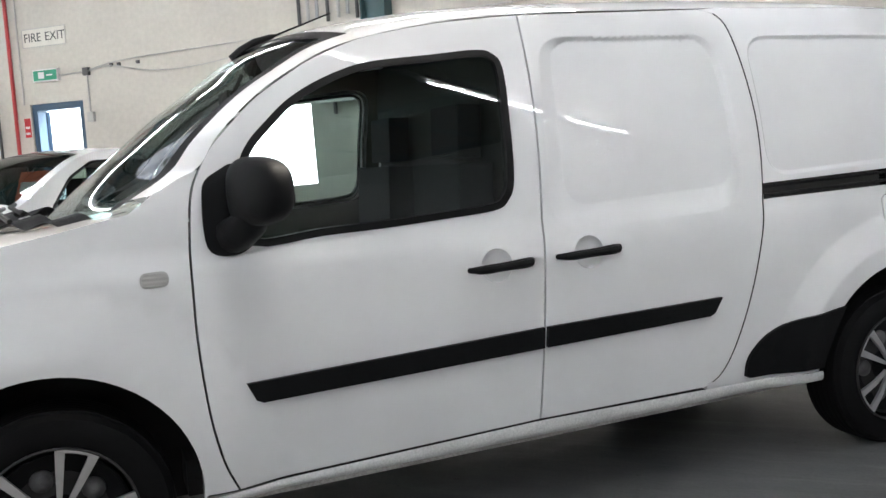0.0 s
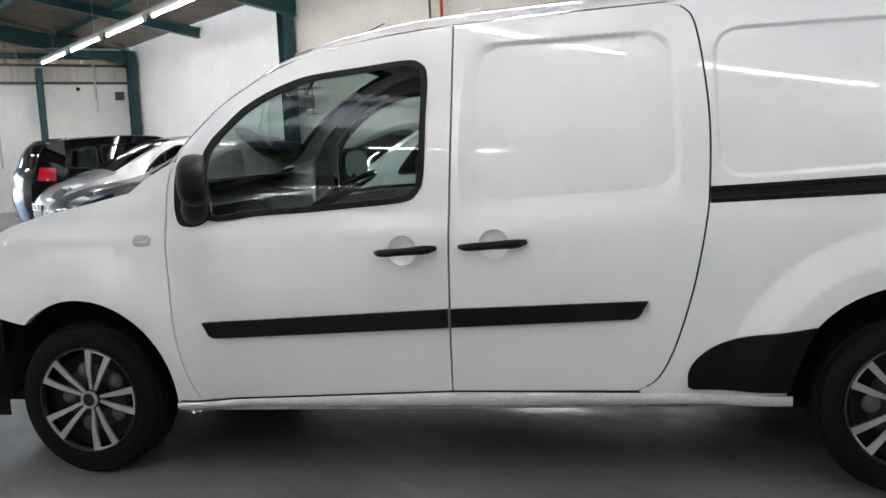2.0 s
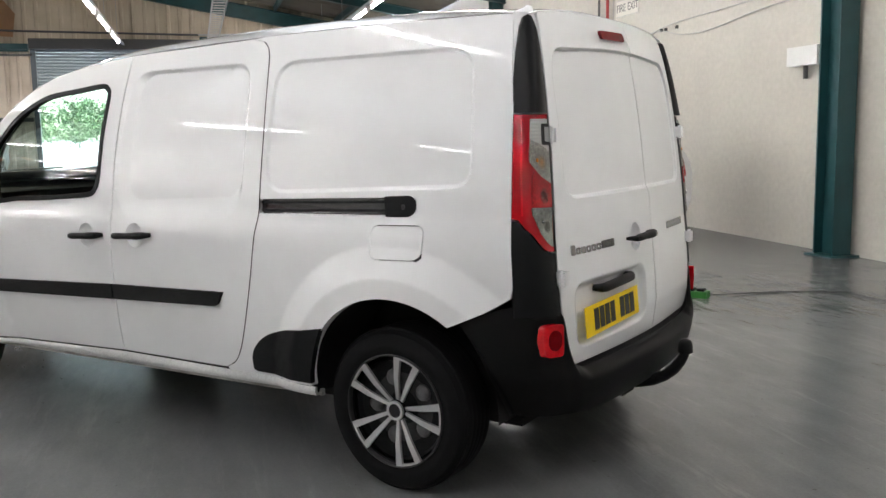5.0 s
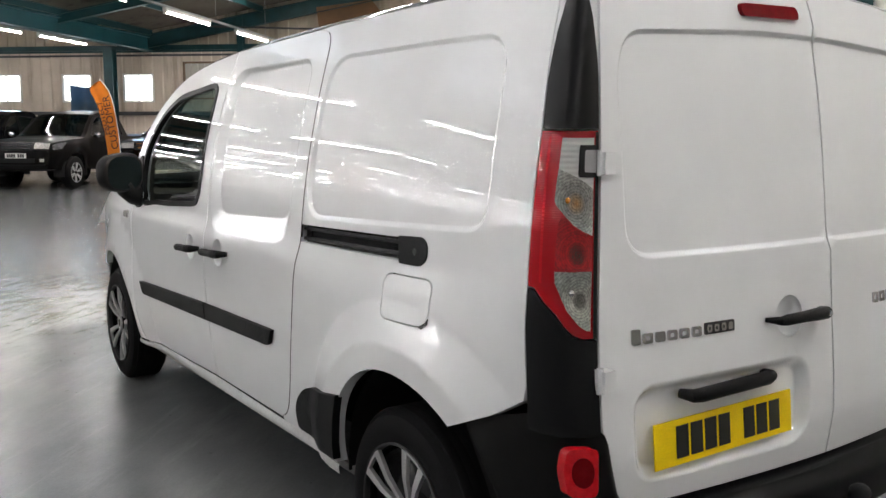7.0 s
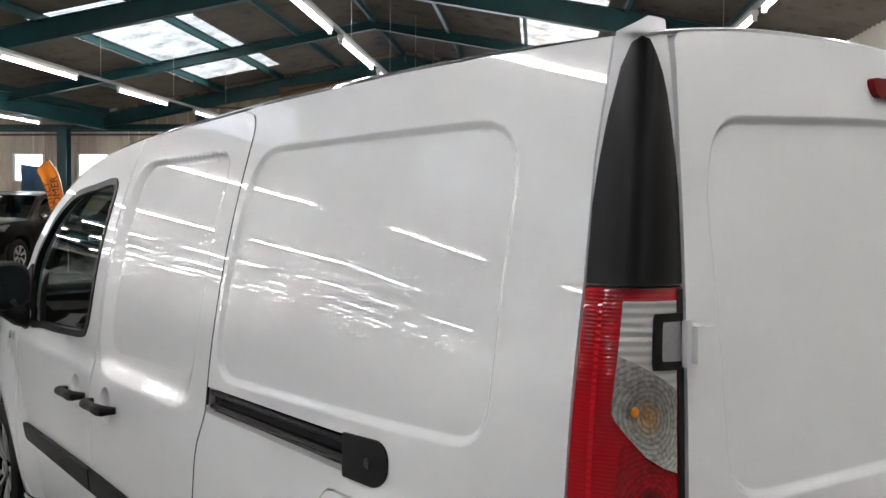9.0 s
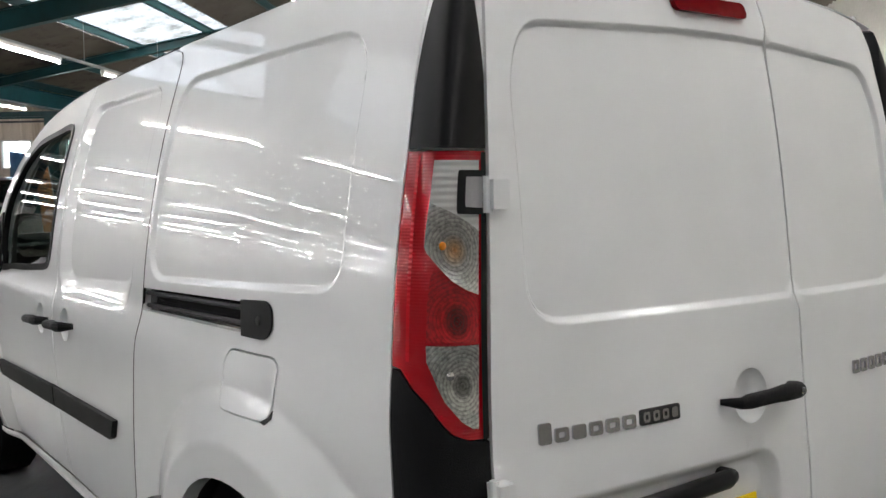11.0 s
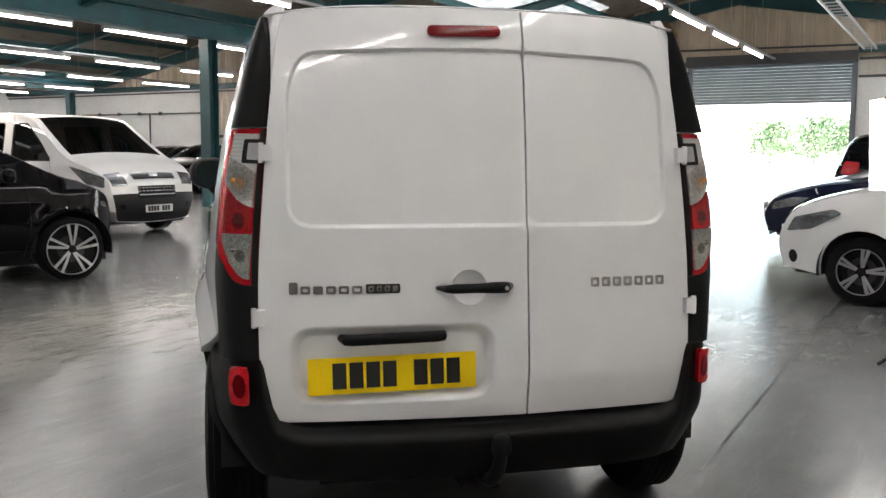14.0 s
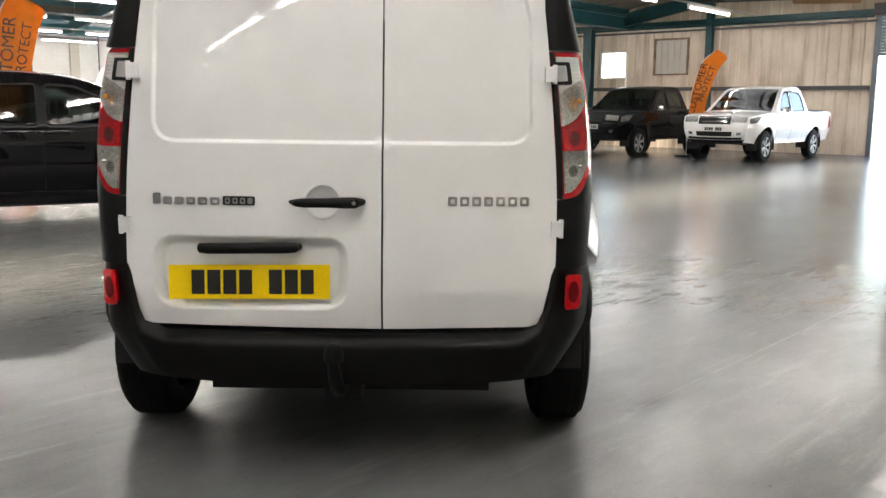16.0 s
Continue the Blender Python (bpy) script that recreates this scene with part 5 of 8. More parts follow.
# rear doors, split right of the middle
SPLIT = 0.135
LEFT_E = [(-0.640, 0.503), (-0.676, 0.53), (-0.690, 0.58), (-0.694, 0.65), (-0.697, 0.83), (-0.692, 1.014), (-0.666, 1.352), (-0.642, 1.579), (-0.620, 1.70), (-0.606, 1.738), (-0.57, 1.752)]
LEFT_E = curve_pts(LEFT_E, 4)
top_z = lambda y: 1.772 - 0.055 * y * y
REAR_L = LEFT_E[::-1] + [(SPLIT - 0.003, 0.498)] + [(SPLIT - 0.003, top_z(SPLIT))] + [(y, top_z(y)) for y in np.linspace(0.1, -0.55, 14)]
REAR_R = [(SPLIT + 0.003, 0.498)] + [(-y, z) for y, z in LEFT_E] + [(y, top_z(y)) for y in np.linspace(0.55, SPLIT + 0.01, 10)] + [(SPLIT + 0.003, top_z(SPLIT))]
RECD = rounded([(-0.606, 1.098), (0.612, 1.098), (0.602, 1.52), (0.56, 1.62), (0.0, 1.648), (-0.56, 1.62), (-0.60, 1.52)], [0.08, 0.08, 0.06, 0.09, 0.3, 0.09, 0.06], 6)
RECP = rounded([(-0.59, 0.572), (0.010, 0.575), (0.012, 0.783), (-0.592, 0.780)], [0.07, 0.07, 0.06, 0.06], 6)
CUPR = (-0.055, 0.908)
cupf = lambda P: 0.030 * np.sqrt(np.clip(1 - (np.hypot(P[:, 0] - CUPR[0], P[:, 1] - CUPR[1]) / 0.0545) ** 2, 0, 1))
recd, recp = step_in(RECD, 0.013, 0.013), step_in(RECP, 0.030, 0.035)
rr = [offset_ring(RECD, d) for d in (-0.013, -0.008, -0.004, 0.0, 0.004, 0.008, 0.013)]
rp = [offset_ring(RECP, d) for d in (-0.020, -0.012, -0.006, 0.0, 0.006, 0.012, 0.020)]
bm = sheet(REAR_L, rear_place(0.0, [recd, recp, cupf]), 0.034, rings=rr + rp + [disc(*CUPR, r) for r in (0.055, 0.054, 0.051, 0.044, 0.033, 0.018)], own=[disc(*CUPR, 0.088)], lip=0.03, lip_dir=(-1, 0, 0))
ldoor = part("rear_door", bm, M_VAN, van, "wide white rear door carrying the number plate")
bm = sheet(REAR_R, rear_place(0.0, [recd]), 0.034, rings=rr, lip=0.03, lip_dir=(-1, 0, 0))
rdoor = part("rear_door", bm, M_VAN, van, "narrow white rear door")
bm = bm_new()
pts = []
for k in range(11):
    t = k / 10
    y = -0.158 + 0.233 * t
    pts.append((float(van_rear(y, 0.91)) + (0.004 if k in (0, 10) else 0.036), y, 0.909 + 0.002 * t))
add_tube(bm, pts, [0.006, 0.012, 0.015, 0.015, 0.015, 0.015, 0.016, 0.0175, 0.018, 0.018, 0.010], 12)
part("handle", bm, M_BLACKPL, ldoor, "black rear door handle")
bm = bm_new()
add_lathe(bm, [(0.0, 0.0), (0.007, 0.0), (0.008, 0.004)], pose(float(van_rear(0.05, 0.91)) + 0.054, 0.05, 0.911, 0, 0, -90) @ pose(0, 0, 0, 0, 0, 180), 12)
part("lock", bm, M_CHROME, ldoor)
# plate-light bar
bm = bm_new()
add_tube(bm, [(3.690, -0.452, 0.760), (3.722, -0.44, 0.759), (3.728, -0.42, 0.759), (3.728, -0.165, 0.763), (3.722, -0.145, 0.763), (3.690, -0.135, 0.763)], [0.012, 0.017, 0.018, 0.018, 0.017, 0.012], 12)
part("plate_lamp_bar", bm, M_SATINBLACK, ldoor, "black plate-light bar")


def plate(parent, m, material, w=0.52, h=0.111, groups=((-0.195, 4), (0.075, 3)), cw=0.050, ch=0.079):
    """A number plate; its registration is shown as plain bars."""
    bm = bm_new()
    add_box(bm, (-w / 2, -0.004, -h / 2), (w / 2, 0.0, h / 2))
    bevel_all(bm, 0.0015, 1)
    for v in bm.verts:
        v.co = m @ v.co
    pl = part("number_plate", bm, material, parent, "number plate with dark bars for its characters")
    for start, n in groups:
        for k in range(n):
            bm = bm_new()
            x = start + k * cw * 1.22
            add_box(bm, (x - cw / 2, -0.0058, -ch / 2), (x + cw / 2, -0.0038, ch / 2), m)
            part("bar", bm, M_INK, pl)
    return pl


PL = Matrix(((0, -1, 0, 0), (1, 0, 0, 0), (0, 0, 1, 0), (0, 0, 0, 1)))
plate(ldoor, Matrix.Translation((3.706, -0.294, 0.648)) @ pose(0, 0, 0, 0, -5, 0) @ PL @ pose(0, 0, 0, 0, -0.6, 0), M_PLATE, groups=((-0.165, 4), (0.085, 3)), cw=0.042)


def badge_bar(parent, y0, y1, z0, z1, material, out=0.004, name="badge_bar", label="plain chrome badge bar", hollow=0.0):
    """One raised bar of a maker's lettering; hollow leaves only a border of that width."""
    ring = rounded([(y0, z0), (y1, z0), (y1, z1), (y0, z1)], 0.005, 3)
    holes = [rounded([(y0 + hollow, z0 + hollow), (y1 - hollow, z0 + hollow), (y1 - hollow, z1 - hollow), (y0 + hollow, z1 - hollow)], 0.003, 3)] if hollow else []
    bm = sheet(ring, rear_place(out), 0.05, holes=holes, lip=0.005, lip_dir=(-1, 0, 0), edge=0.001)
    return part(name, bm, material, parent, label)


y = -0.606
for w, h, hollow in ((0.030, 0.036, 0.0), (0.034, 0.024, 0.007), (0.034, 0.024, 0.0), (0.034, 0.024, 0.007), (0.036, 0.024, 0.007), (0.036, 0.024, 0.007)):
    badge_bar(ldoor, y, y + w * 0.86, 0.895, 0.895 + h, M_BADGE, hollow=hollow)
    y += w + 0.004
for k in range(7):
    badge_bar(rdoor, 0.345 + 0.0385 * k, 0.345 + 0.0385 * k + 0.029, 0.899, 0.929, M_BADGE, hollow=0.008)
bd = badge_bar(ldoor, -0.376, -0.272, 0.895, 0.924, M_INK, 0.003, "badge_plate", "dark badge plate")
for k in range(4):
    badge_bar(bd, -0.369 + 0.0245 * k, -0.369 + 0.0245 * k + 0.017, 0.900, 0.919, M_BADGE, 0.0045, hollow=0.005 if k != 3 else 0.0)
# high brake lamp
HB = rounded([(-0.172, 1.680), (0.060, 1.683), (0.060, 1.719), (-0.172, 1.714)], 0.017, 5)
bm = sheet(HB, rear_place(0.012), 0.03, lip=0.016, lip_dir=(-1, 0, 0), edge=0.004)
part("high_brake_lamp", bm, M_BRAKERED, ldoor, "red high-level brake lamp")

# rear bumper
BPLAN = curve_pts([(3.36, -0.878), (3.48, -0.857), (3.60, -0.820), (3.675, -0.768), (3.735, -0.65), (3.772, -0.42), (3.79, 0.0), (3.772, 0.42), (3.735, 0.65), (3.675, 0.768), (3.60, 0.820), (3.48, 0.857), (3.36, 0.878)], 6)
bm = bm_new()


def bumper(u, v):
    k = u * (len(BPLAN) - 1)
    i = min(int(k), len(BPLAN) - 2)
    f = k - i
    x, y = (BPLAN[i][c] * (1 - f) + BPLAN[i + 1][c] * f for c in (0, 1))
    ay = abs(y)
    top = float(np.interp(ay, [0, 0.60, 0.67, 0.705, 0.82, 0.857, 0.878], [0.490, 0.490, 0.52, 0.70, 0.745, 0.712, 0.668]))
    bot = float(np.interp(ay, [0, 0.5, 0.74, 0.81, 0.878], [0.325, 0.325, 0.33, 0.325, 0.325]))
    z = bot + (top - bot) * v
    # rounded shelf under the doors, tucked in at the bottom
    d = Vector((x - 3.05, y * 0.55, 0)).normalized()
    side = smooth01(np.array((ay - 0.58) / 0.14)).item()
    ins = -0.03 * (1 - v) ** 3 - (0.055 - 0.043 * side) * max(0, (v - 0.74) / 0.26) ** 2.2
    ins -= 0.022 * smooth01(np.array((z - 0.47) / 0.10)).item() * side
    q = Vector((x, y, z)) + d * ins
    if q.x < 3.52:
        q.x = max(q.x, WHEELBASE + math.sqrt(max(0.0, 0.425 ** 2 - (q.z - 0.338) ** 2)))
    q.y *= 1 - 0.085 * max(0.0, (0.57 - z) / 0.2) ** 1.4
    return q


add_grid(bm, bumper, 144, 24)
rb = part("rear_bumper", bm, M_BUMPER, van, "textured black rear bumper", thick=0.012, angle=1.3)
bm = bm_new()
add_grid(bm, lambda u, v: Vector((3.60 + 0.155 * v - 0.10 * (2 * u - 1) ** 2 * v, -0.70 + 1.40 * u, 0.478 + 0.010 * v)), 20, 4)
part("bumper_step", bm, M_BLACKPL, rb, "ribbed black step pad")
for s in (-1, 1):
    ro = rounded([(s * 0.726, 0.566), (s * 0.782, 0.562), (s * 0.789, 0.62), (s * 0.785, 0.676), (s * 0.728, 0.680)], 0.016, 4)

    def refl_place(P, d):
        ay = np.abs(P[:, 0])
        x = np.interp(ay, [0.70, 0.74, 0.785, 0.81], [3.708, 3.694, 3.656, 3.612]) + d
        return np.stack([x, P[:, 0], P[:, 1]], 1)
    bm = sheet(ro, lambda P: refl_place(P, 0.005), 0.02, lip=0.02, lip_dir=(-1, 0, 0))
    rf = part("reflector", bm, M_FUELRED, rb, "red reflector with a dark oval centre")
    bm = sheet(disc(s * 0.757, 0.622, 0.036, 20, 0.54), lambda P: refl_place(P, 0.0075), 0.02, lip=0.002, lip_dir=(-1, 0, 0), edge=0.001)
    part("reflector_centre", bm, M_BRAKERED, rf, "dark red oval centre")

# tow bar
tow = bm_new()
add_tube(tow, [(3.62, 0.0, 0.290), (3.70, 0.0, 0.296), (3.76, 0.0, 0.310), (3.81, 0.0, 0.334), (3.85, 0.0, 0.366), (3.88, 0.0, 0.405), (3.893, 0.0, 0.432), (3.897, 0.0, 0.452)], [0.026, 0.026, 0.025, 0.024, 0.023, 0.021, 0.019, 0.018], 12)
part("tow_neck", tow, M_BLACKPL, van, "black swan-neck tow bar")
bm = bm_new()
add_lathe(bm, [(0.001, 0.030), (0.014, 0.0285), (0.023, 0.022), (0.028, 0.011), (0.030, -0.006), (0.0305, -0.023), (0.028, -0.027), (0.016, -0.027)], pose(3.897, 0.0, 0.468, 90, 0, 0), 20)
part("tow_ball", bm, M_BLACKPL, van, "capped tow ball")
bm = bm_new()
add_box(bm, (3.40, -0.55, 0.25), (3.46, 0.55, 0.31))
add_box(bm, (3.44, -0.06, 0.24), (3.66, 0.06, 0.30))
part("tow_beam", bm, M_UNDER, van)
bm = bm_new()
add_box(bm, (-0.80, -0.50, 0.20), (3.42, 0.50, 0.36))
add_box(bm, (0.36, -0.66, 0.25), (2.70, 0.66, 0.36))
bevel_all(bm, 0.02, 1)
part("underbody", bm, M_UNDER, van, "dark underside")
for x, nm in ((0.0, "front_axle"), (WHEELBASE, "rear_axle")):
    bm = bm_new()
    add_tube(bm, [(x, -0.66, 0.312), (x, 0.66, 0.312)], 0.045, 10)
    part(nm, bm, M_UNDER, van)

# cabin
bm = bm_new()
add_box(bm, (1.50, -0.79, 0.36), (1.53, 0.79, 1.05))
add_box(bm, (1.50, -0.72, 1.05), (1.53, 0.72, 1.68))
part("bulkhead", bm, M_DASH, van, "dark steel bulkhead behind the seats")
bm = bm_new()
add_box(bm, (0.4, -0.80, 0.34), (1.5, 0.80, 0.40))
part("cabin_floor", bm, M_DASH, van)
bm = bm_new()


def dash(u, v):
    a = v * math.pi * 0.85
    return Vector((0.02 + 0.46 * (1 - math.cos(a)) / 2 * 1.15 + 0.06 * math.sin(3 * math.pi * u) ** 2, -0.78 + 1.56 * u, 0.62 + 0.44 * abs(math.cos(a * 0.62)) ** 0.6 - 0.10 * v))


add_grid(bm, dash, 30, 14)
add_grid(bm, lambda u, v: Vector((-0.16 + 0.62 * u + 0.22 * (1 - u) * (2 * v - 1) ** 2, -0.74 + 1.48 * v, 1.085 - 0.02 * u + 0.012 * math.sin(6 * u))), 10, 16)
part("dashboard", bm, M_DASH, van, "dark grey dashboard")
bm = bm_new()
add_lathe(bm, [(0.185 + 0.014 * math.cos(k * math.pi / 4), 0.014 * math.sin(k * math.pi / 4)) for k in range(9)], pose(0.73, 0.38, 1.06, 0, 0, 0) @ pose(0, 0, 0, 0, 0, 90) @ pose(0, 0, 0, 62, 0, 0), 32)
swm = pose(0.73, 0.38, 1.06) @ pose(0, 0, 0, 0, 0, 90) @ pose(0, 0, 0, 62, 0, 0)
add_box(bm, (-0.18, -0.012, -0.03), (0.18, 0.012, 0.03), swm)
add_box(bm, (-0.06, -0.02, -0.07), (0.06, 0.03, 0.07), swm)
part("steering_wheel", bm, M_GLOSSBLACK, van, "black steering wheel")
for y in (-0.38, 0.38):
    bm = bm_new()
    add_box(bm, (0.92, y - 0.24, 0.52), (1.42, y + 0.24, 0.72))
    bevel_all(bm, 0.06, 3)
    part("seat_base", bm, M_SEAT, van, "grey cloth seat")
    bm = bm_new()
    m = pose(1.40, y, 0.70, 0, 2, 0)
    add_box(bm, (-0.07, -0.23, 0), (0.06, 0.23, 0.52), m)
    bevel_all(bm, 0.05, 3)
    part("backrest", bm, M_SEAT, van, "grey cloth backrest")
    bm = bm_new()
    m = pose(1.435, y, 1.24, 0, 2, 0)
    add_box(bm, (-0.045, -0.13, 0), (0.045, 0.13, 0.19), m)
    bevel_all(bm, 0.04, 3)
    part("headrest", bm, M_SEAT, van)
bm = bm_new()
add_tube(bm, [(0.74, 0, 1.60), (0.70, 0, 1.53)], 0.008, 6)
add_box(bm, (0.66, -0.11, 1.47), (0.70, 0.11, 1.535))
bevel_all(bm, 0.012, 2)
part("inner_mirror", bm, M_RUBBER, van, "inner rear-view mirror")


def wheel(parent_thing, m, radius=TYRE, width=0.195, rim=0.214, spokes=5, style="twin", cap_ring=True):
    """A wheel standing on its tread, facing local -Y. Returns the wheel mesh with its sub-parts."""
    r0 = radius
    bm = bm_new()
    hw = width / 2
    add_lathe(bm, [(rim - 0.02, -hw + 0.03), (rim - 0.03, -hw + 0.05), (0.06, -hw + 0.075), (0.001, -hw + 0.075)], m, 36)
    wh = part("wheel", bm, M_BLACKPL, parent_thing, "")
    bm = bm_new()
    prof = [(rim - 0.012, hw - 0.02), (rim, hw - 0.005), (r0 - 0.06, hw + 0.006), (r0 - 0.022, hw - 0.006), (r0 - 0.008, hw - 0.028)]
    n = 5
    for k in range(n):
        a = -1 + 2 * (k + 0.5) / n
        w2 = hw * 0.72
        c = -a * w2
        prof += [(r0 - 0.002, c + 0.019), (r0, c + 0.012), (r0, c - 0.012), (r0 - 0.002, c - 0.016), (r0 - 0.008, c - 0.0175)]
    prof += [(r0 - 0.008, -hw + 0.028), (r0 - 0.022, -hw + 0.006), (r0 - 0.06, -hw - 0.006), (rim + 0.02, -hw - 0.002), (rim, -hw + 0.004), (rim - 0.012, -hw + 0.02)]
    add_lathe(bm, prof, m, 64)
    part("tyre", bm, M_TYRE, wh, "black rubber tyre")
    bm = bm_new()
    add_lathe(bm, [(rim - 0.002, -hw + 0.022), (rim + 0.002, -hw - 0.003), (rim - 0.002, -hw - 0.006), (rim - 0.006, -hw - 0.003), (rim - 0.008, -hw + 0.022)], m, 48)
    part("rim_ring", bm, M_ALLOY if style == "swirl" else M_DULLALLOY if style == "narrow" else M_DISC, wh, "rim edge")
    bm = bm_new()
    add_lathe(bm, [(0.065, -hw + 0.066), (0.135, -hw + 0.060), (0.140, -hw + 0.066)], m, 32)
    part("brake_disc", bm, M_DISC, wh, "dull grey disc behind the spokes")
    for k in range(spokes):
        for off in ((-12.5, 12.5) if style == "twin" else (-10, 10) if style == "swirl" else (-7, 7) if style == "narrow" else (0,)):
            a = math.radians(k * 360 / spokes + 90 + off * 1.0)
            bm = bm_new()
            rin, rout = 0.040, rim - 0.003
            w0, w1 = (0.006, 0.0135) if style == "twin" else (0.009, 0.015) if style == "narrow" else (0.010, 0.015) if style == "swirl" else (0.012, 0.016)
            m2 = m @ pose(0, 0, 0, 0, -math.degrees(a), 0)
            vs = []
            for r, w, y in ((rin, w0, -hw + 0.018), ((rin + rout) / 2, (w0 + w1) / 2, -hw + 0.000), (rout, w1, -hw - 0.004)):
                sh = 0.20 * (r - rin) if style == "swirl" else 0.0
                for ww, dy in ((-w, 0.012), (-w, 0.0), (w, 0.0), (w, 0.012)):
                    vs.append(bm.verts.new(m2 @ Vector((r, y + dy, ww + sh))))
            for j in range(2):
                for q in range(3):
                    bm.faces.new((vs[j * 4 + q], vs[j * 4 + q + 1], vs[j * 4 + q + 5], vs[j * 4 + q + 4]))
            part("spoke", bm, M_ALLOY if cap_ring or style == "swirl" else M_DULLALLOY, wh, smooth=False)
    bm = bm_new()
    add_lathe(bm, [(0.036, -hw + 0.03), (0.035, -hw + 0.008), (0.030, -hw + 0.004), (0.001, -hw + 0.004)], m, 24)
    part("centre_cap", bm, M_GLOSSBLACK, wh)
    if cap_ring:
        # each pair of spokes joins along the rim
        for k in range(spokes):
            bm = bm_new()
            rows = []
            for j in range(9):
                a = math.radians(k * 360 / spokes + 90 - 15 + 30 * j / 8)
                rows.append([bm.verts.new(m @ Vector((r * math.cos(a), y, r * math.sin(a)))) for r, y in ((rim - 0.013, -hw + 0.008), (rim - 0.013, -hw - 0.003), (rim - 0.001, -hw - 0.004), (rim - 0.001, -hw + 0.008))])
            for p, q in zip(rows, rows[1:]):
                for j in range(3):
                    bm.faces.new((p[j], p[j + 1], q[j + 1], q[j]))
            part("spoke_bridge", bm, M_ALLOY, wh, smooth=False)
        for k in range(spokes):
            a = math.radians(k * 360 / spokes + 90 + 36)
            bm = bm_new()
            mb = m @ pose(0.118 * math.cos(a), -hw + 0.044, 0.118 * math.sin(a))
            add_lathe(bm, [(0.034, 0.022), (0.031, 0.006), (0.020, -0.004), (0.008, -0.007), (0.001, -0.007)], mb, 14)
            part("wheel_boss", bm, M_BOSS, wh, "dull grey steel boss behind the trim")
        bm = bm_new()
        add_lathe(bm, [(0.037, -hw + 0.012), (0.036, -hw + 0.002), (0.027, -hw + 0.002), (0.026, -hw + 0.006)], m, 24)
        part("cap_ring", bm, M_ALLOY, wh, "pale ring round the centre cap")
    return wh


for cx in (0.0, WHEELBASE):
    wheel(van, pose(cx, -0.775, TYRE, 0, 0, 0) @ pose(0, 0, 0, 0, 18, 0))
    wheel(van, pose(cx, 0.775, TYRE, 0, 0, 180) @ pose(0, 0, 0, 0, 20, 0))

# ---- parked vehicles: x from the front axle to the rear, left side at negative y ----
M_CARGLASS = glass("dark_car_glass", (0.20, 0.24, 0.24))
M_DARKGLASS = glass("dark_tinted_glass", (0.05, 0.06, 0.06), gloss=0.035)
M_HEAD = lens("headlamp_glass", (0.20, 0.21, 0.22), 9, facets=16)
M_GRILLE = plain("dark_grille", (0.009, 0.009, 0.010), 0.4, spec=0.15)
PAINTS = {}


def paint(name, color, flake=0.0):
    if name not in PAINTS:
        PAINTS[name] = car_paint(name, color, flake, coat=0.5 if max(color) < 0.05 else 1.0)
    return PAINTS[name]


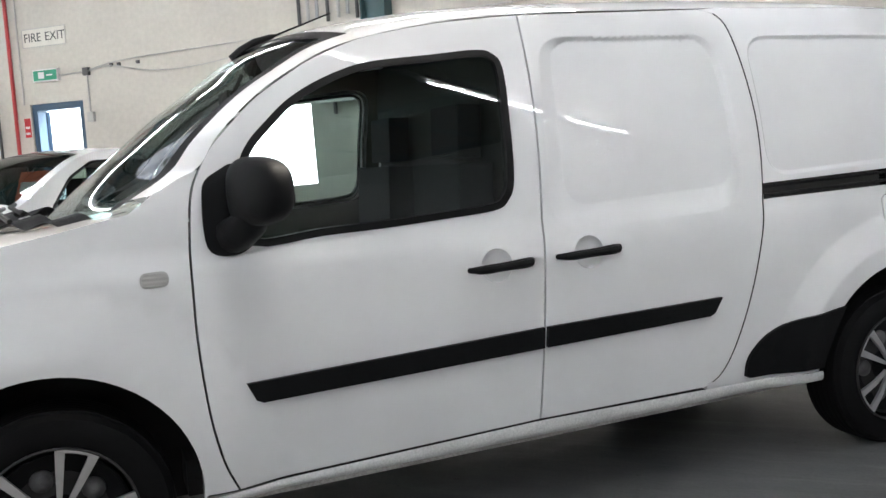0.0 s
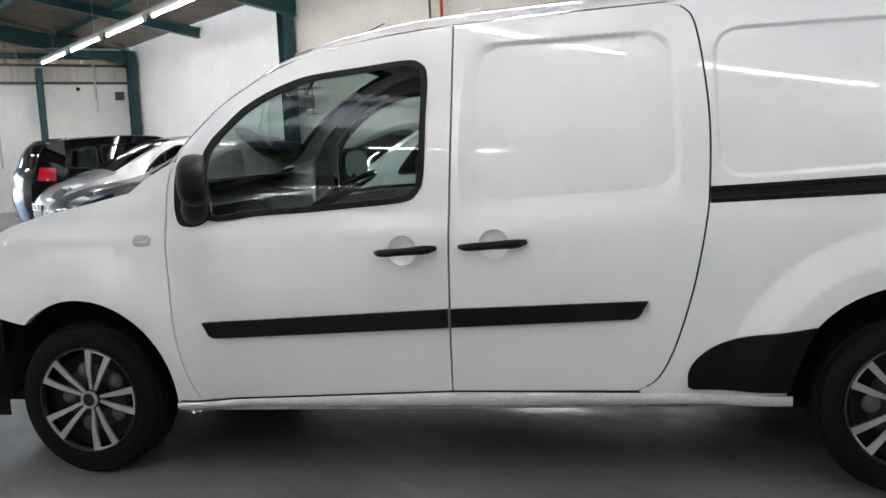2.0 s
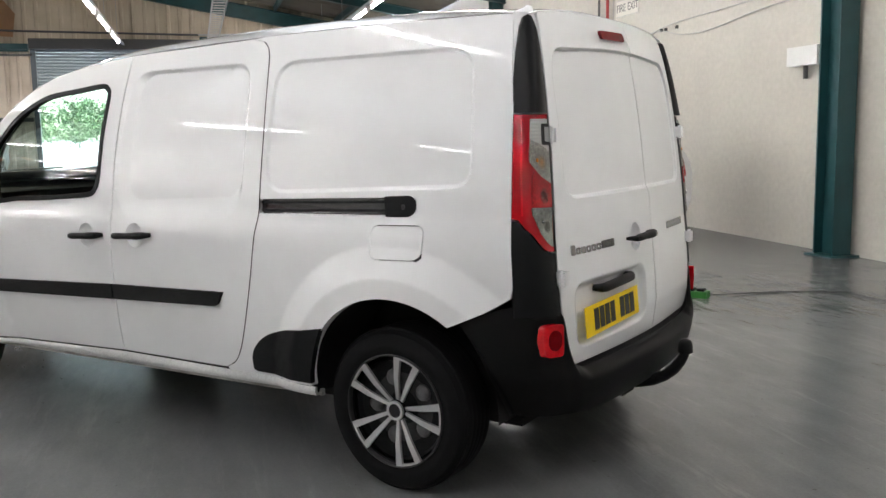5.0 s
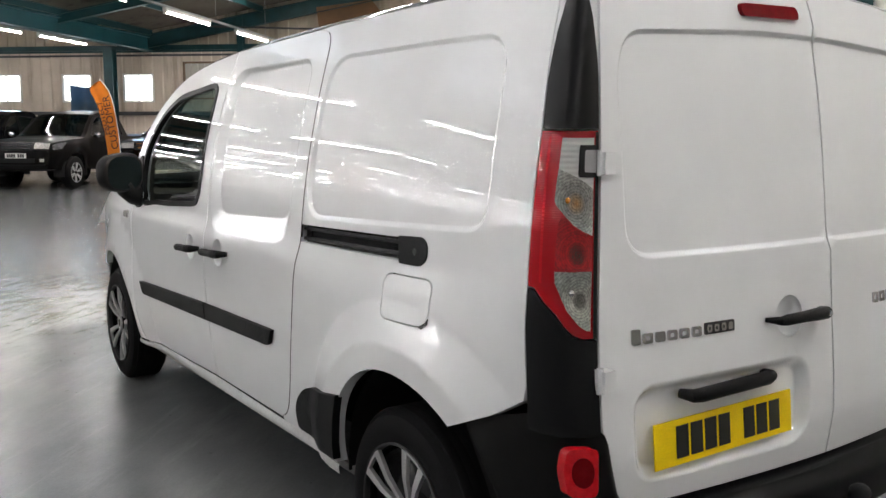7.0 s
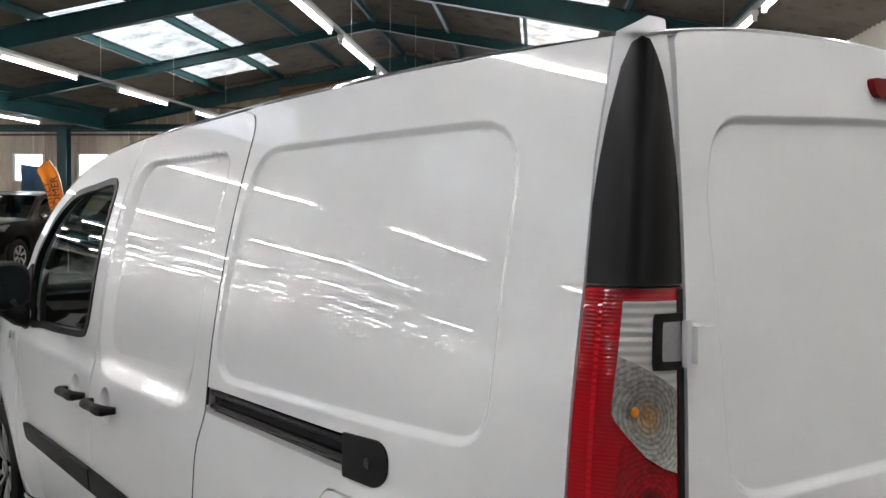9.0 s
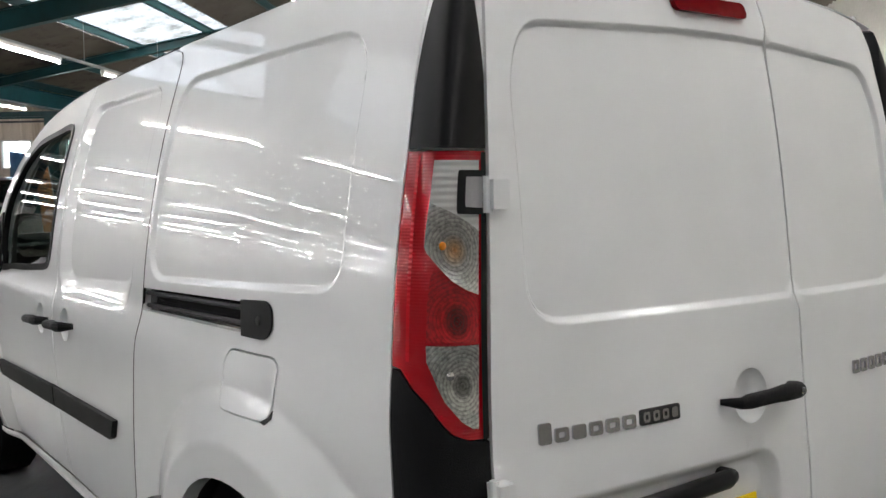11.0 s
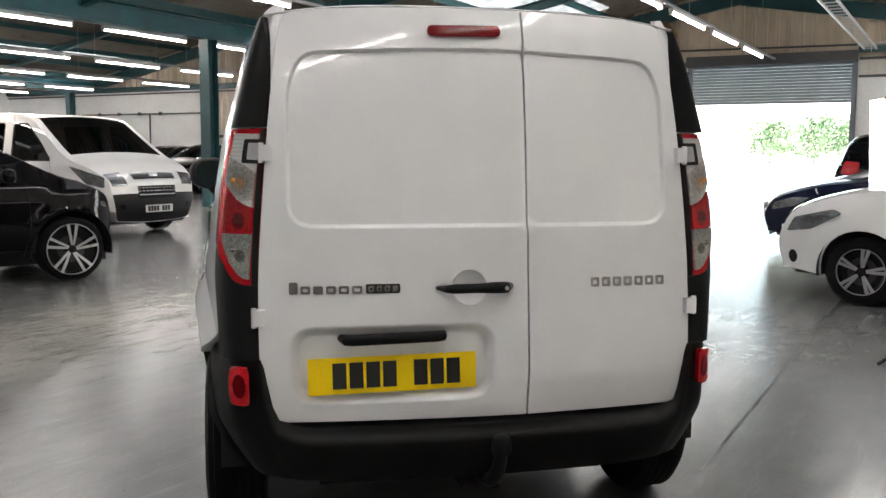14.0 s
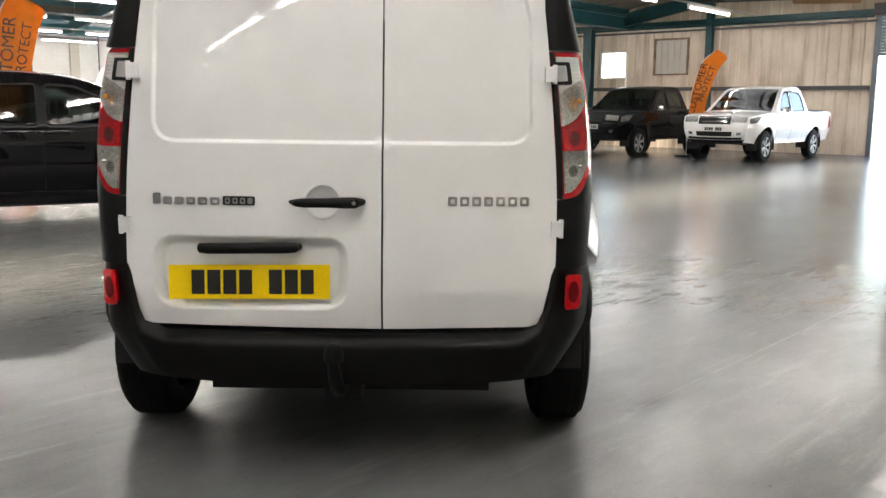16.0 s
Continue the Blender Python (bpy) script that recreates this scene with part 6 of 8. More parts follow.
def parked_car(name, label, category, m, spec, body_paint, group=""):
    """A vehicle from its outline in side view: two side panels, a lofted skin across, glass, lamps and wheels."""
    car = thing(name, label, category, m, group)
    sil, wb, wid = spec["sil"], spec["wb"], spec["width"] / 2
    tyre, zb = spec.get("tyre", 0.31), spec.get("sill", 0.24)
    belt, belt2 = spec["belt"]
    N = 5
    C = curve_pts(sil, N)
    x0, x1 = min(p[0] for p in sil), max(p[0] for p in sil)
    roof_z0 = max(p[1] for p in sil)
    arch = tyre + spec.get("gap", 0.065)

    def half(x, z):
        x, z = np.asarray(x, float), np.asarray(z, float)
        b = np.interp(x, [0, wb], [belt, belt2])
        low = wid * (0.90 + 0.10 * smooth01((z - zb) / 0.42)) - 0.02 * np.clip((z - (b - 0.12)) / 0.12, 0, 1)
        up = (wid - 0.02) - spec.get("tumble", 0.40) * np.clip(z - b, 0, 1) * np.where(z > b, 1, 0)
        w = np.where(z > b, up, low)
        w = w - spec.get("nose", 0.20) * np.clip((0.1 - x) / (0.1 - x0), 0, 1) ** 2.6 - spec.get("tail", 0.14) * np.clip((x - wb) / (x1 - wb + 1e-6), 0, 1) ** 2.4
        for cx in (0, wb):
            r = np.hypot(x - cx, z - tyre)
            w = w + 0.018 * (1 - smooth01((r - arch) / 0.16))
        return w

    def spl(sign, out=0.0):
        return lambda P: np.stack([P[:, 0], sign * (half(P[:, 0], P[:, 1]) + out), P[:, 1]], 1)

    def wheel_arc(cx):
        a0 = math.asin(max(-0.9, min(0.9, (zb - tyre) / arch)))
        return [(cx + arch * math.cos(a), tyre + arch * math.sin(a)) for a in np.linspace(math.pi - a0, a0, 16)]

    # outline: along the top from nose to tail, back along the sill with the two arches
    base = [(x1 - 0.02, zb + 0.04)] + [(x, z) for x, z in wheel_arc(wb)[::-1]] + [(x, z) for x, z in wheel_arc(0)[::-1]] + [(x0 + 0.03, zb + 0.04)]
    outline = [p for p in C if p[1] > zb + 0.05] + base
    for sign in (-1, 1):
        holes = [rounded(w, 0.05, 3) for w in spec["wins"]]
        bm = sheet(outline, spl(sign), 0.075, holes=[offset_ring(h, 0.0) for h in holes], lip=0.02, lip_dir=(0, -sign, 0))
        side = part("body_side", bm, body_paint, car, "")
        for h in holes:
            bm = sheet(h, spl(sign, -0.012), 0.09, lip=0.0)
            g = part("side_window", bm, spec.get("glass", M_CARGLASS), side, "tinted side window")
            g.visible_shadow = False
            bm = sheet(offset_ring(h, -0.012), spl(sign, 0.002), 0.06, holes=[offset_ring(h, 0.010)], lip=0.01, lip_dir=(0, -sign, 0))
            part("window_trim", bm, spec.get("trim", M_RUBBER), side)
        for bp in spec.get("posts", ()):
            bm = sheet(bp, spl(sign, 0.003), 0.06, lip=0.004, lip_dir=(0, -sign, 0), edge=0.001)
            part("door_post", bm, M_RUBBER, side, "black door post trim")
        for line in spec.get("seams", ()):
            bm = bm_new()
            pts = [(x, sign * (float(half(x, z)) + 0.0005), z) for x, z in curve_pts(line, 5)]
            add_tube(bm, pts, 0.003, 4)
            part("door_seam", bm, M_RUBBER, side)
        for hx, hz in spec.get("handles", ()):
            bm = bm_new()
            y = sign * (float(half(hx, hz)) + 0.02)
            add_tube(bm, [(hx - 0.09, y - sign * 0.018, hz), (hx - 0.07, y, hz), (hx + 0.07, y, hz), (hx + 0.09, y - sign * 0.018, hz)], 0.012, 8)
            part("door_handle", bm, spec.get("handle_mat", body_paint), side)
        if "headside" in spec:
            bm = sheet(rounded(spec["headside"], 0.03, 3), spl(sign, 0.008), 0.05, lip=0.014, lip_dir=(0, -sign, 0))
            part("headlight", bm, M_HEAD, car, "clear wrap-round headlight")
        if "fogside" in spec:
            fx, fz = spec["fogside"]
            bm = sheet([(fx + 0.045 * math.cos(q), fz + 0.062 * math.sin(q)) for q in np.linspace(0, 2 * math.pi, 18)[:-1]], spl(sign, 0.004), 0.03, lip=0.008, lip_dir=(0, -sign, 0))
            part("fog_lamp", bm, M_GRILLE, car, "dark oval fog lamp recess")
        if "tailside" in spec:
            bm = sheet(rounded(spec["tailside"], 0.03, 3), spl(sign, 0.008), 0.05, lip=0.014, lip_dir=(0, -sign, 0))
            part("tail_light", bm, M_LENSRED, car, "red tail light")
        if "strip" in spec:
            bm = sheet(spec["strip"][0], spl(sign, 0.012), 0.06, lip=0.012, lip_dir=(0, -sign, 0))
            part("side_strip", bm, spec["strip"][1], side)
        for cx in (0, wb):
            bm = bm_new()
            add_lathe(bm, [(arch + 0.015, 0.0), (arch + 0.015, 0.28), (0, 0.28)], pose(cx, sign * (wid - 0.03), tyre) @ pose(0, 0, 0, 0, 0, 180 if sign > 0 else 0), 20, math.radians(-10), math.radians(190))
            part("wheel_house", bm, M_UNDER, car)
            wheel(car, pose(cx, sign * (wid - 0.125), tyre, 0, 0, 0 if sign < 0 else 180) @ pose(0, 0, 0, 0, 10 + 33 * cx, 0), tyre, 0.21, spec.get("rim", 0.21), spec.get("spokes", 5), spec.get("style", "narrow"), False)
        # mirror
        mx, mz = spec["mirror"]
        bm = bm_new()
        bmesh.ops.create_icosphere(bm, subdivisions=3, radius=1.0)
        yb = float(half(mx, mz))
        for v in bm.verts:
            v.co = Vector((mx + 0.06 * math.copysign(abs(v.co.x) ** 0.8, v.co.x), sign * (yb + 0.11) + 0.10 * math.copysign(abs(v.co.y) ** 0.8, v.co.y), mz + 0.07 * math.copysign(abs(v.co.z) ** 0.8, v.co.z)))
        part("door_mirror", bm, spec.get("mirror_mat", body_paint), car)

    L = len(C) - 1

    def skin(i, v, out=0.0):
        i = min(max(i, 0), L)
        k = min(int(i), L - 1)
        f = i - k
        x, z = (C[k][c] * (1 - f) + C[k + 1][c] * f for c in (0, 1))
        j0, j1 = max(0, k - 1), min(L, k + 2)
        tx, tz = C[j1][0] - C[j0][0], C[j1][1] - C[j0][1]
        n = math.hypot(tx, tz) + 1e-9
        nx, nz = -tz / n, tx / n
        w = float(half(x, z))
        bow = spec.get("bow", 0.10) * (1 - abs(v) ** 2.2)
        crown = bow * (0.9 * abs(nx) + 0.35 * abs(nz)) + out
        return Vector((x + nx * crown, v * w, z + nz * crown))

    def patch(nm, i0, i1, v0, v1, mat, label="", out=0.0, ni=None, nv=14, thick=0.0, parent=car):
        bm = bm_new()
        add_grid(bm, lambda a, b: skin(i0 + (i1 - i0) * a, v0 + (v1 - v0) * b, out), ni or max(2, int(abs(i1 - i0))), nv)
        return part(nm, bm, mat, parent, label, thick=thick)

    a, b = spec["screen"]
    c, d = spec["rear_glass"]
    segs = [(0, a, "bonnet"), (b, c, "roof"), (d, len(sil) - 1, "tail")]
    for s, e, nm in segs:
        patch(nm, s * N, e * N, -1, 1, body_paint, nv=20)
    for s, e, nm in ((a, b, "windscreen"), (c, d, "rear_screen")):
        g = patch(nm, s * N, e * N, -0.90, 0.90, spec.get("glass", M_CARGLASS), "sloping glass", -0.004, nv=16)
        g.visible_shadow = False
        for sg in (-1, 1):
            patch("pillar", s * N, e * N, sg, sg * 0.885, body_paint, nv=3)
    for nm, p0, p1, v0, v1, mat, lab in spec.get("patches", ()):
        patch(nm, p0 * N, p1 * N, v0, v1, mat, lab, 0.008, ni=6, nv=10)
    # bumper plate with bars
    for pi, vv, mat in spec.get("plates", ()):
        o = skin(pi * N, vv, 0.02)
        p2 = skin(pi * N + 0.6, vv, 0.02)
        front = pi < len(sil) / 2
        rot = pose(0, 0, 0, 0, 0, -90) if front else pose(0, 0, 0, 0, 0, 90)
        plate(car, Matrix.Translation(o) @ rot, mat, cw=0.045)
    bm = bm_new()
    add_box(bm, (x0 + 0.15, -wid + 0.28, zb - 0.02), (x1 - 0.12, wid - 0.28, zb + 0.16))
    add_box(bm, (arch + 0.05, -wid + 0.10, zb + 0.0), (wb - arch - 0.05, wid - 0.10, zb + 0.12))
    part("underbody", bm, M_UNDER, car)
    # cabin block: dashboard and seats seen through the glass
    bx = spec["cabin"]
    bm = bm_new()
    add_box(bm, (bx[0], -wid + 0.13, zb + 0.1), (bx[1], wid - 0.13, belt - 0.10))
    part("interior_tub", bm, M_DASH, car)
    for sx in spec.get("seats", ()):
        for sy in (-0.36, 0.36):
            bm = bm_new()
            add_box(bm, (sx - 0.08, sy - 0.22, belt - 0.12), (sx + 0.08, sy + 0.22, belt + 0.14))
            add_box(bm, (sx - 0.05, sy - 0.12, belt + 0.17), (sx + 0.05, sy + 0.12, belt + 0.33))
            bevel_all(bm, 0.04, 2)
            part("seat", bm, M_SEAT, car)
    return car


HATCH = dict(wb=2.51, width=1.70, tyre=0.30, rim=0.205, belt=(0.93, 1.02), screen=(5, 7), rear_glass=(10, 11), tumble=0.36, spokes=5, style="narrow", posts=[[(1.37, 1.0), (1.45, 1.0), (1.45, 1.40), (1.37, 1.40)]],
             sil=[(-0.74, 0.26), (-0.79, 0.46), (-0.74, 0.66), (-0.58, 0.84), (-0.20, 0.965), (0.20, 1.05), (0.62, 1.29), (1.00, 1.465), (1.5, 1.515), (2.2, 1.485), (2.78, 1.40), (3.02, 1.11), (3.13, 0.92), (3.15, 0.60), (3.08, 0.28)],
             wins=[[(0.50, 1.00), (1.38, 0.99), (1.38, 1.41), (1.06, 1.405), (0.78, 1.27)], [(1.44, 0.99), (2.20, 1.03), (2.42, 1.20), (2.30, 1.36), (1.44, 1.41)]],
             seams=[[(0.40, 0.95), (0.37, 0.6), (0.46, 0.30)], [(1.41, 0.99), (1.40, 0.6), (1.40, 0.30)], [(2.25, 1.03), (2.22, 0.75), (2.02, 0.42)], [(0.46, 0.30), (1.4, 0.295), (1.98, 0.30)]],
             handles=[(1.25, 0.86), (2.05, 0.88)], mirror=(0.78, 1.02), headside=[(-0.70, 0.62), (-0.45, 0.655), (-0.17, 0.805), (-0.25, 0.845), (-0.62, 0.755)],
             tailside=[(2.92, 0.78), (3.06, 0.80), (3.02, 1.02), (2.82, 1.0)], cabin=(0.3, 2.7), seats=(1.15, 2.0),
             patches=[("grille", 0.9, 1.6, -0.45, 0.45, M_GRILLE, "dark lower grille"), ("headlamp", 2.1, 3.0, -0.93, -0.52, M_HEAD, "clear headlight"), ("headlamp", 2.1, 3.0, 0.52, 0.93, M_HEAD, "clear headlight"), ("fog_lamp", 0.9, 1.4, -0.88, -0.68, M_GRILLE, ""), ("fog_lamp", 0.9, 1.4, 0.68, 0.88, M_GRILLE, "")],
             plates=[(1.5, 0, M_PLATEW)])
MPV = dict(HATCH, posts=[[(1.35, 1.06), (1.44, 1.06), (1.44, 1.46), (1.35, 1.455)]], wb=2.62, width=1.80, tyre=0.325, rim=0.235, belt=(0.98, 1.05), style="single", spokes=10,
           sil=[(-0.76, 0.22), (-0.82, 0.48), (-0.76, 0.70), (-0.55, 0.88), (-0.20, 1.0), (0.08, 1.09), (0.60, 1.36), (1.05, 1.54), (1.7, 1.60), (2.5, 1.56), (3.0, 1.47), (3.28, 1.10), (3.40, 0.86), (3.42, 0.56), (3.34, 0.26)],
           wins=[[(0.48, 1.06), (1.36, 1.05), (1.36, 1.47), (1.06, 1.46), (0.78, 1.32)], [(1.43, 1.05), (2.38, 1.07), (2.42, 1.44), (1.43, 1.48)], [(2.48, 1.08), (2.86, 1.14), (2.72, 1.40), (2.48, 1.43)]],
           seams=[[(0.42, 1.0), (0.40, 0.6), (0.46, 0.28)], [(1.40, 1.05), (1.40, 0.3)], [(2.36, 1.05), (2.30, 0.8), (2.08, 0.45)]], handles=[(1.24, 0.92), (2.1, 0.94)], mirror=(0.60, 1.07),
           headside=[(-0.70, 0.66), (-0.42, 0.74), (-0.20, 0.88), (-0.45, 0.88), (-0.68, 0.78)], tailside=[(3.12, 0.84), (3.34, 0.86), (3.28, 1.06), (3.05, 1.06)], strip=([(0.42, 0.31), (2.20, 0.31), (2.20, 0.345), (0.42, 0.345)], M_BLUEDOOR))
SALOON = dict(HATCH, posts=[[(1.49, 0.97), (1.57, 0.97), (1.57, 1.355), (1.49, 1.35)]], wb=2.75, width=1.80, tyre=0.325, rim=0.23, belt=(0.92, 0.97), style="single", spokes=9,
              sil=[(-0.80, 0.22), (-0.88, 0.46), (-0.82, 0.64), (-0.62, 0.78), (-0.10, 0.92), (0.45, 1.0), (0.95, 1.24), (1.35, 1.41), (1.8, 1.45), (2.2, 1.43), (2.55, 1.36), (3.05, 1.08), (3.60, 1.02), (3.70, 0.7), (3.62, 0.28)],
              wins=[[(0.72, 0.97), (1.50, 0.96), (1.50, 1.36), (1.28, 1.35), (1.0, 1.21)], [(1.56, 0.96), (2.38, 0.99), (2.55, 1.10), (2.30, 1.32), (1.56, 1.37)]],
              seams=[[(0.60, 0.93), (0.56, 0.6), (0.62, 0.3)], [(1.53, 0.96), (1.53, 0.3)], [(2.42, 0.98), (2.36, 0.7), (2.2, 0.45)]], handles=[(1.38, 0.84), (2.2, 0.86)], mirror=(0.82, 0.98),
              headside=[(-0.78, 0.58), (-0.48, 0.64), (-0.28, 0.76), (-0.5, 0.76), (-0.76, 0.68)], tailside=[(3.3, 0.80), (3.6, 0.82), (3.58, 0.96), (3.3, 0.95)])
SUV = dict(MPV, posts=[], wb=2.70, width=1.82, tyre=0.355, rim=0.24, sill=0.32, belt=(1.06, 1.12), style="narrow", spokes=5,
           sil=[(-0.86, 0.32), (-0.93, 0.62), (-0.88, 0.90), (-0.70, 1.02), (-0.1, 1.10), (0.42, 1.17), (0.85, 1.42), (1.22, 1.62), (1.7, 1.69), (2.5, 1.68), (3.25, 1.60), (3.50, 1.18), (3.58, 1.0), (3.60, 0.66), (3.52, 0.34)],
           wins=[[(0.75, 1.13), (1.48, 1.12), (1.48, 1.55), (1.22, 1.54), (0.98, 1.38)], [(1.55, 1.12), (2.42, 1.14), (2.42, 1.54), (1.55, 1.57)], [(2.50, 1.15), (3.05, 1.20), (2.95, 1.48), (2.50, 1.53)]],
           seams=[[(0.58, 1.08), (0.54, 0.7), (0.6, 0.36)], [(1.52, 1.12), (1.52, 0.36)], [(2.46, 1.14), (2.36, 0.8), (2.2, 0.55)]], handles=[(1.36, 1.0), (2.2, 1.02)], mirror=(0.80, 1.14),
           headside=[(-0.82, 0.78), (-0.52, 0.82), (-0.32, 0.96), (-0.52, 0.96), (-0.8, 0.90)], tailside=[(3.22, 0.98), (3.50, 1.0), (3.44, 1.22), (3.2, 1.20)], strip=([(0.45, 0.36), (2.22, 0.36), (2.22, 0.44), (0.45, 0.44)], M_BLACKPL), cabin=(0.4, 3.2))
PICKUP = dict(wb=3.085, width=1.84, tyre=0.385, rim=0.235, sill=0.46, gap=0.09, belt=(1.20, 1.22), screen=(5, 7), rear_glass=(9, 10), tumble=0.30, nose=0.12, tail=0.04, bow=0.06, spokes=6, style="narrow",
              sil=[(-0.84, 0.50), (-0.90, 0.76), (-0.86, 1.0), (-0.74, 1.10), (-0.1, 1.17), (0.42, 1.215), (0.82, 1.50), (1.16, 1.745), (1.62, 1.835), (2.26, 1.805), (2.52, 1.33), (2.60, 1.235), (3.3, 1.225), (4.22, 1.23), (4.27, 0.95), (4.24, 0.56)],
              wins=[[(0.74, 1.245), (1.46, 1.235), (1.46, 1.725), (1.22, 1.70), (0.98, 1.53)], [(1.53, 1.235), (2.33, 1.25), (2.26, 1.60), (2.15, 1.70), (1.53, 1.73)]],
              seams=[[(0.62, 1.18), (0.58, 0.8), (0.66, 0.52)], [(1.50, 1.235), (1.50, 0.52)], [(2.40, 1.25), (2.36, 0.9), (2.30, 0.52)], [(2.56, 1.22), (2.55, 0.6)]], handles=[(1.36, 1.10), (2.1, 1.12)], mirror=(0.84, 1.27), mirror_mat=M_CHROME,
              headside=[(-0.82, 0.93), (-0.55, 0.95), (-0.36, 1.10), (-0.58, 1.095), (-0.82, 1.05)], tailside=[(4.08, 0.80), (4.22, 0.80), (4.22, 1.12), (4.10, 1.12)], cabin=(0.45, 2.3), seats=(1.25, 1.95),
              patches=[("grille_mesh", 1.55, 2.62, -0.50, 0.50, M_GRILLE, "dark grille"), *[("grille_slat", p, p + 0.10, -0.49 + 0.03 * k, 0.49 - 0.03 * k, M_CHROME, "chrome grille slat") for k, p in enumerate((2.50, 2.24, 1.98, 1.72))], ("headlamp", 1.75, 2.62, -0.96, -0.53, M_LENSCLEAR2, "clear headlight"), ("headlamp", 1.75, 2.62, 0.53, 0.96, M_LENSCLEAR2, "clear headlight"), ("fog_lamp", 0.62, 0.90, -0.86, -0.72, M_CHROME, "round fog lamp"), ("fog_lamp", 0.62, 0.90, 0.72, 0.86, M_CHROME, "round fog lamp"), ("valance", 0.0, 0.22, -0.98, 0.98, M_GRILLE, "black lower valance"), ("lower_intake", 0.55, 0.95, -0.58, 0.58, M_GRILLE, "dark lower intake"), ("bonnet_scoop", 3.5, 3.9, -0.22, 0.22, M_GRILLE, "dark bonnet scoop"), ("bumper_lip", 0.25, 0.45, -0.9, 0.9, M_GRILLE, "dark bumper lip"), ("load_bed", 10.8, 13.05, -0.93, 0.93, M_GRILLE, "dark load bed")],
              plates=[(1.15, 0, M_PLATEW)])
VANT = dict(glass=M_DARKGLASS, wb=2.93, width=1.98, tyre=0.335, rim=0.21, sill=0.22, belt=(1.22, 1.24), screen=(5, 7), rear_glass=(10, 11), tumble=0.16, nose=0.22, tail=0.03, bow=0.09, spokes=8, style="single",
            sil=[(-0.88, 0.26), (-0.95, 0.48), (-0.93, 0.72), (-0.86, 0.89), (-0.58, 1.06), (-0.12, 1.23), (0.45, 1.60), (0.78, 1.80), (1.3, 1.875), (2.6, 1.90), (3.85, 1.86), (3.93, 1.25), (3.97, 1.0), (3.98, 0.6), (3.92, 0.36)],
            wins=[[(0.20, 1.16), (1.18, 1.15), (1.18, 1.72), (0.84, 1.72), (0.46, 1.42)], [(1.42, 1.16), (2.44, 1.16), (2.44, 1.73), (1.42, 1.73)]], posts=[[(0.22, 1.17), (0.50, 1.16), (0.50, 1.42), (0.46, 1.40)]],
            seams=[[(0.22, 1.22), (0.18, 0.8), (0.36, 0.42)], [(1.20, 1.85), (1.20, 0.40)], [(2.52, 1.85), (2.52, 0.42)]], handles=[(1.06, 1.08), (1.34, 1.08)], handle_mat=M_BLACKPL, mirror=(0.40, 1.32), mirror_mat=M_BLACKPL,
            headside=[(-0.84, 0.76), (-0.56, 0.82), (-0.24, 1.08), (-0.50, 1.02), (-0.84, 0.92)], tailside=[(3.80, 0.9), (3.9, 0.9), (3.9, 1.4), (3.82, 1.4)], cabin=(0.0, 1.5), seats=(1.1,),
            patches=[("bumper", 0.05, 1.75, -1, 1, M_BUMPER, "dark plastic bumper"), ("grille", 1.45, 2.25, -0.46, 0.46, M_GRILLE, "black lower grille"), *[("grille_slat", p, p + 0.07, -0.44, 0.44, M_DULLALLOY, "dull silver grille slat") for p in (1.62, 1.85, 2.08)], ("upper_grille", 2.72, 3.18, -0.50, 0.50, M_GRILLE, "slim upper grille"), *[("grille_slat", p, p + 0.06, -0.49, 0.49, M_CHROME, "chrome grille slat") for p in (2.76, 3.08)], ("grille_badge", 2.83, 3.05, -0.09, 0.09, M_CHROME, "plain oval badge shape"), ("headlamp", 2.35, 3.35, -0.97, -0.66, M_HEAD, "clear headlight"), ("headlamp", 2.35, 3.35, 0.66, 0.97, M_HEAD, "clear headlight"), ("fog_lamp", 0.85, 1.15, -0.90, -0.78, M_GRILLE, ""), ("fog_lamp", 0.85, 1.15, 0.78, 0.90, M_GRILLE, "")],
            plates=[(0.9, 0, M_PLATEW)])


def parked_at(front, heading_deg):
    """The pose of a vehicle whose front axle's middle stands at front, facing heading_deg (0 is +x)."""
    return pose(front[0], front[1], 0, 0, 0, heading_deg + 180)


def axle_mid(contact, heading_deg, half_w, left_seen):
    """The middle of the front axle from the outer foot of the wheel that is seen."""
    h = math.radians(heading_deg)
    lx, ly = -math.sin(h), math.cos(h)
    s = -1 if left_seen else 1
    return (contact[0] + s * lx * half_w, contact[1] + s * ly * half_w)


H_END = -42.0          # faces away from the end wall
P_WHITE = paint("white_car_paint", (0.76, 0.76, 0.75))
P_BLACK = paint("black_car_paint", (0.004, 0.004, 0.005))
P_NAVY = paint("navy_car_paint", (0.008, 0.012, 0.030), 0.2)
P_SILVER = paint("silver_car_paint", (0.48, 0.48, 0.48), 0.6)
P_BLUE = paint("blue_pickup_paint", (0.010, 0.035, 0.14), 0.3)
P_GREY = paint("dark_grey_paint", (0.009, 0.0085, 0.0085), 0.3)

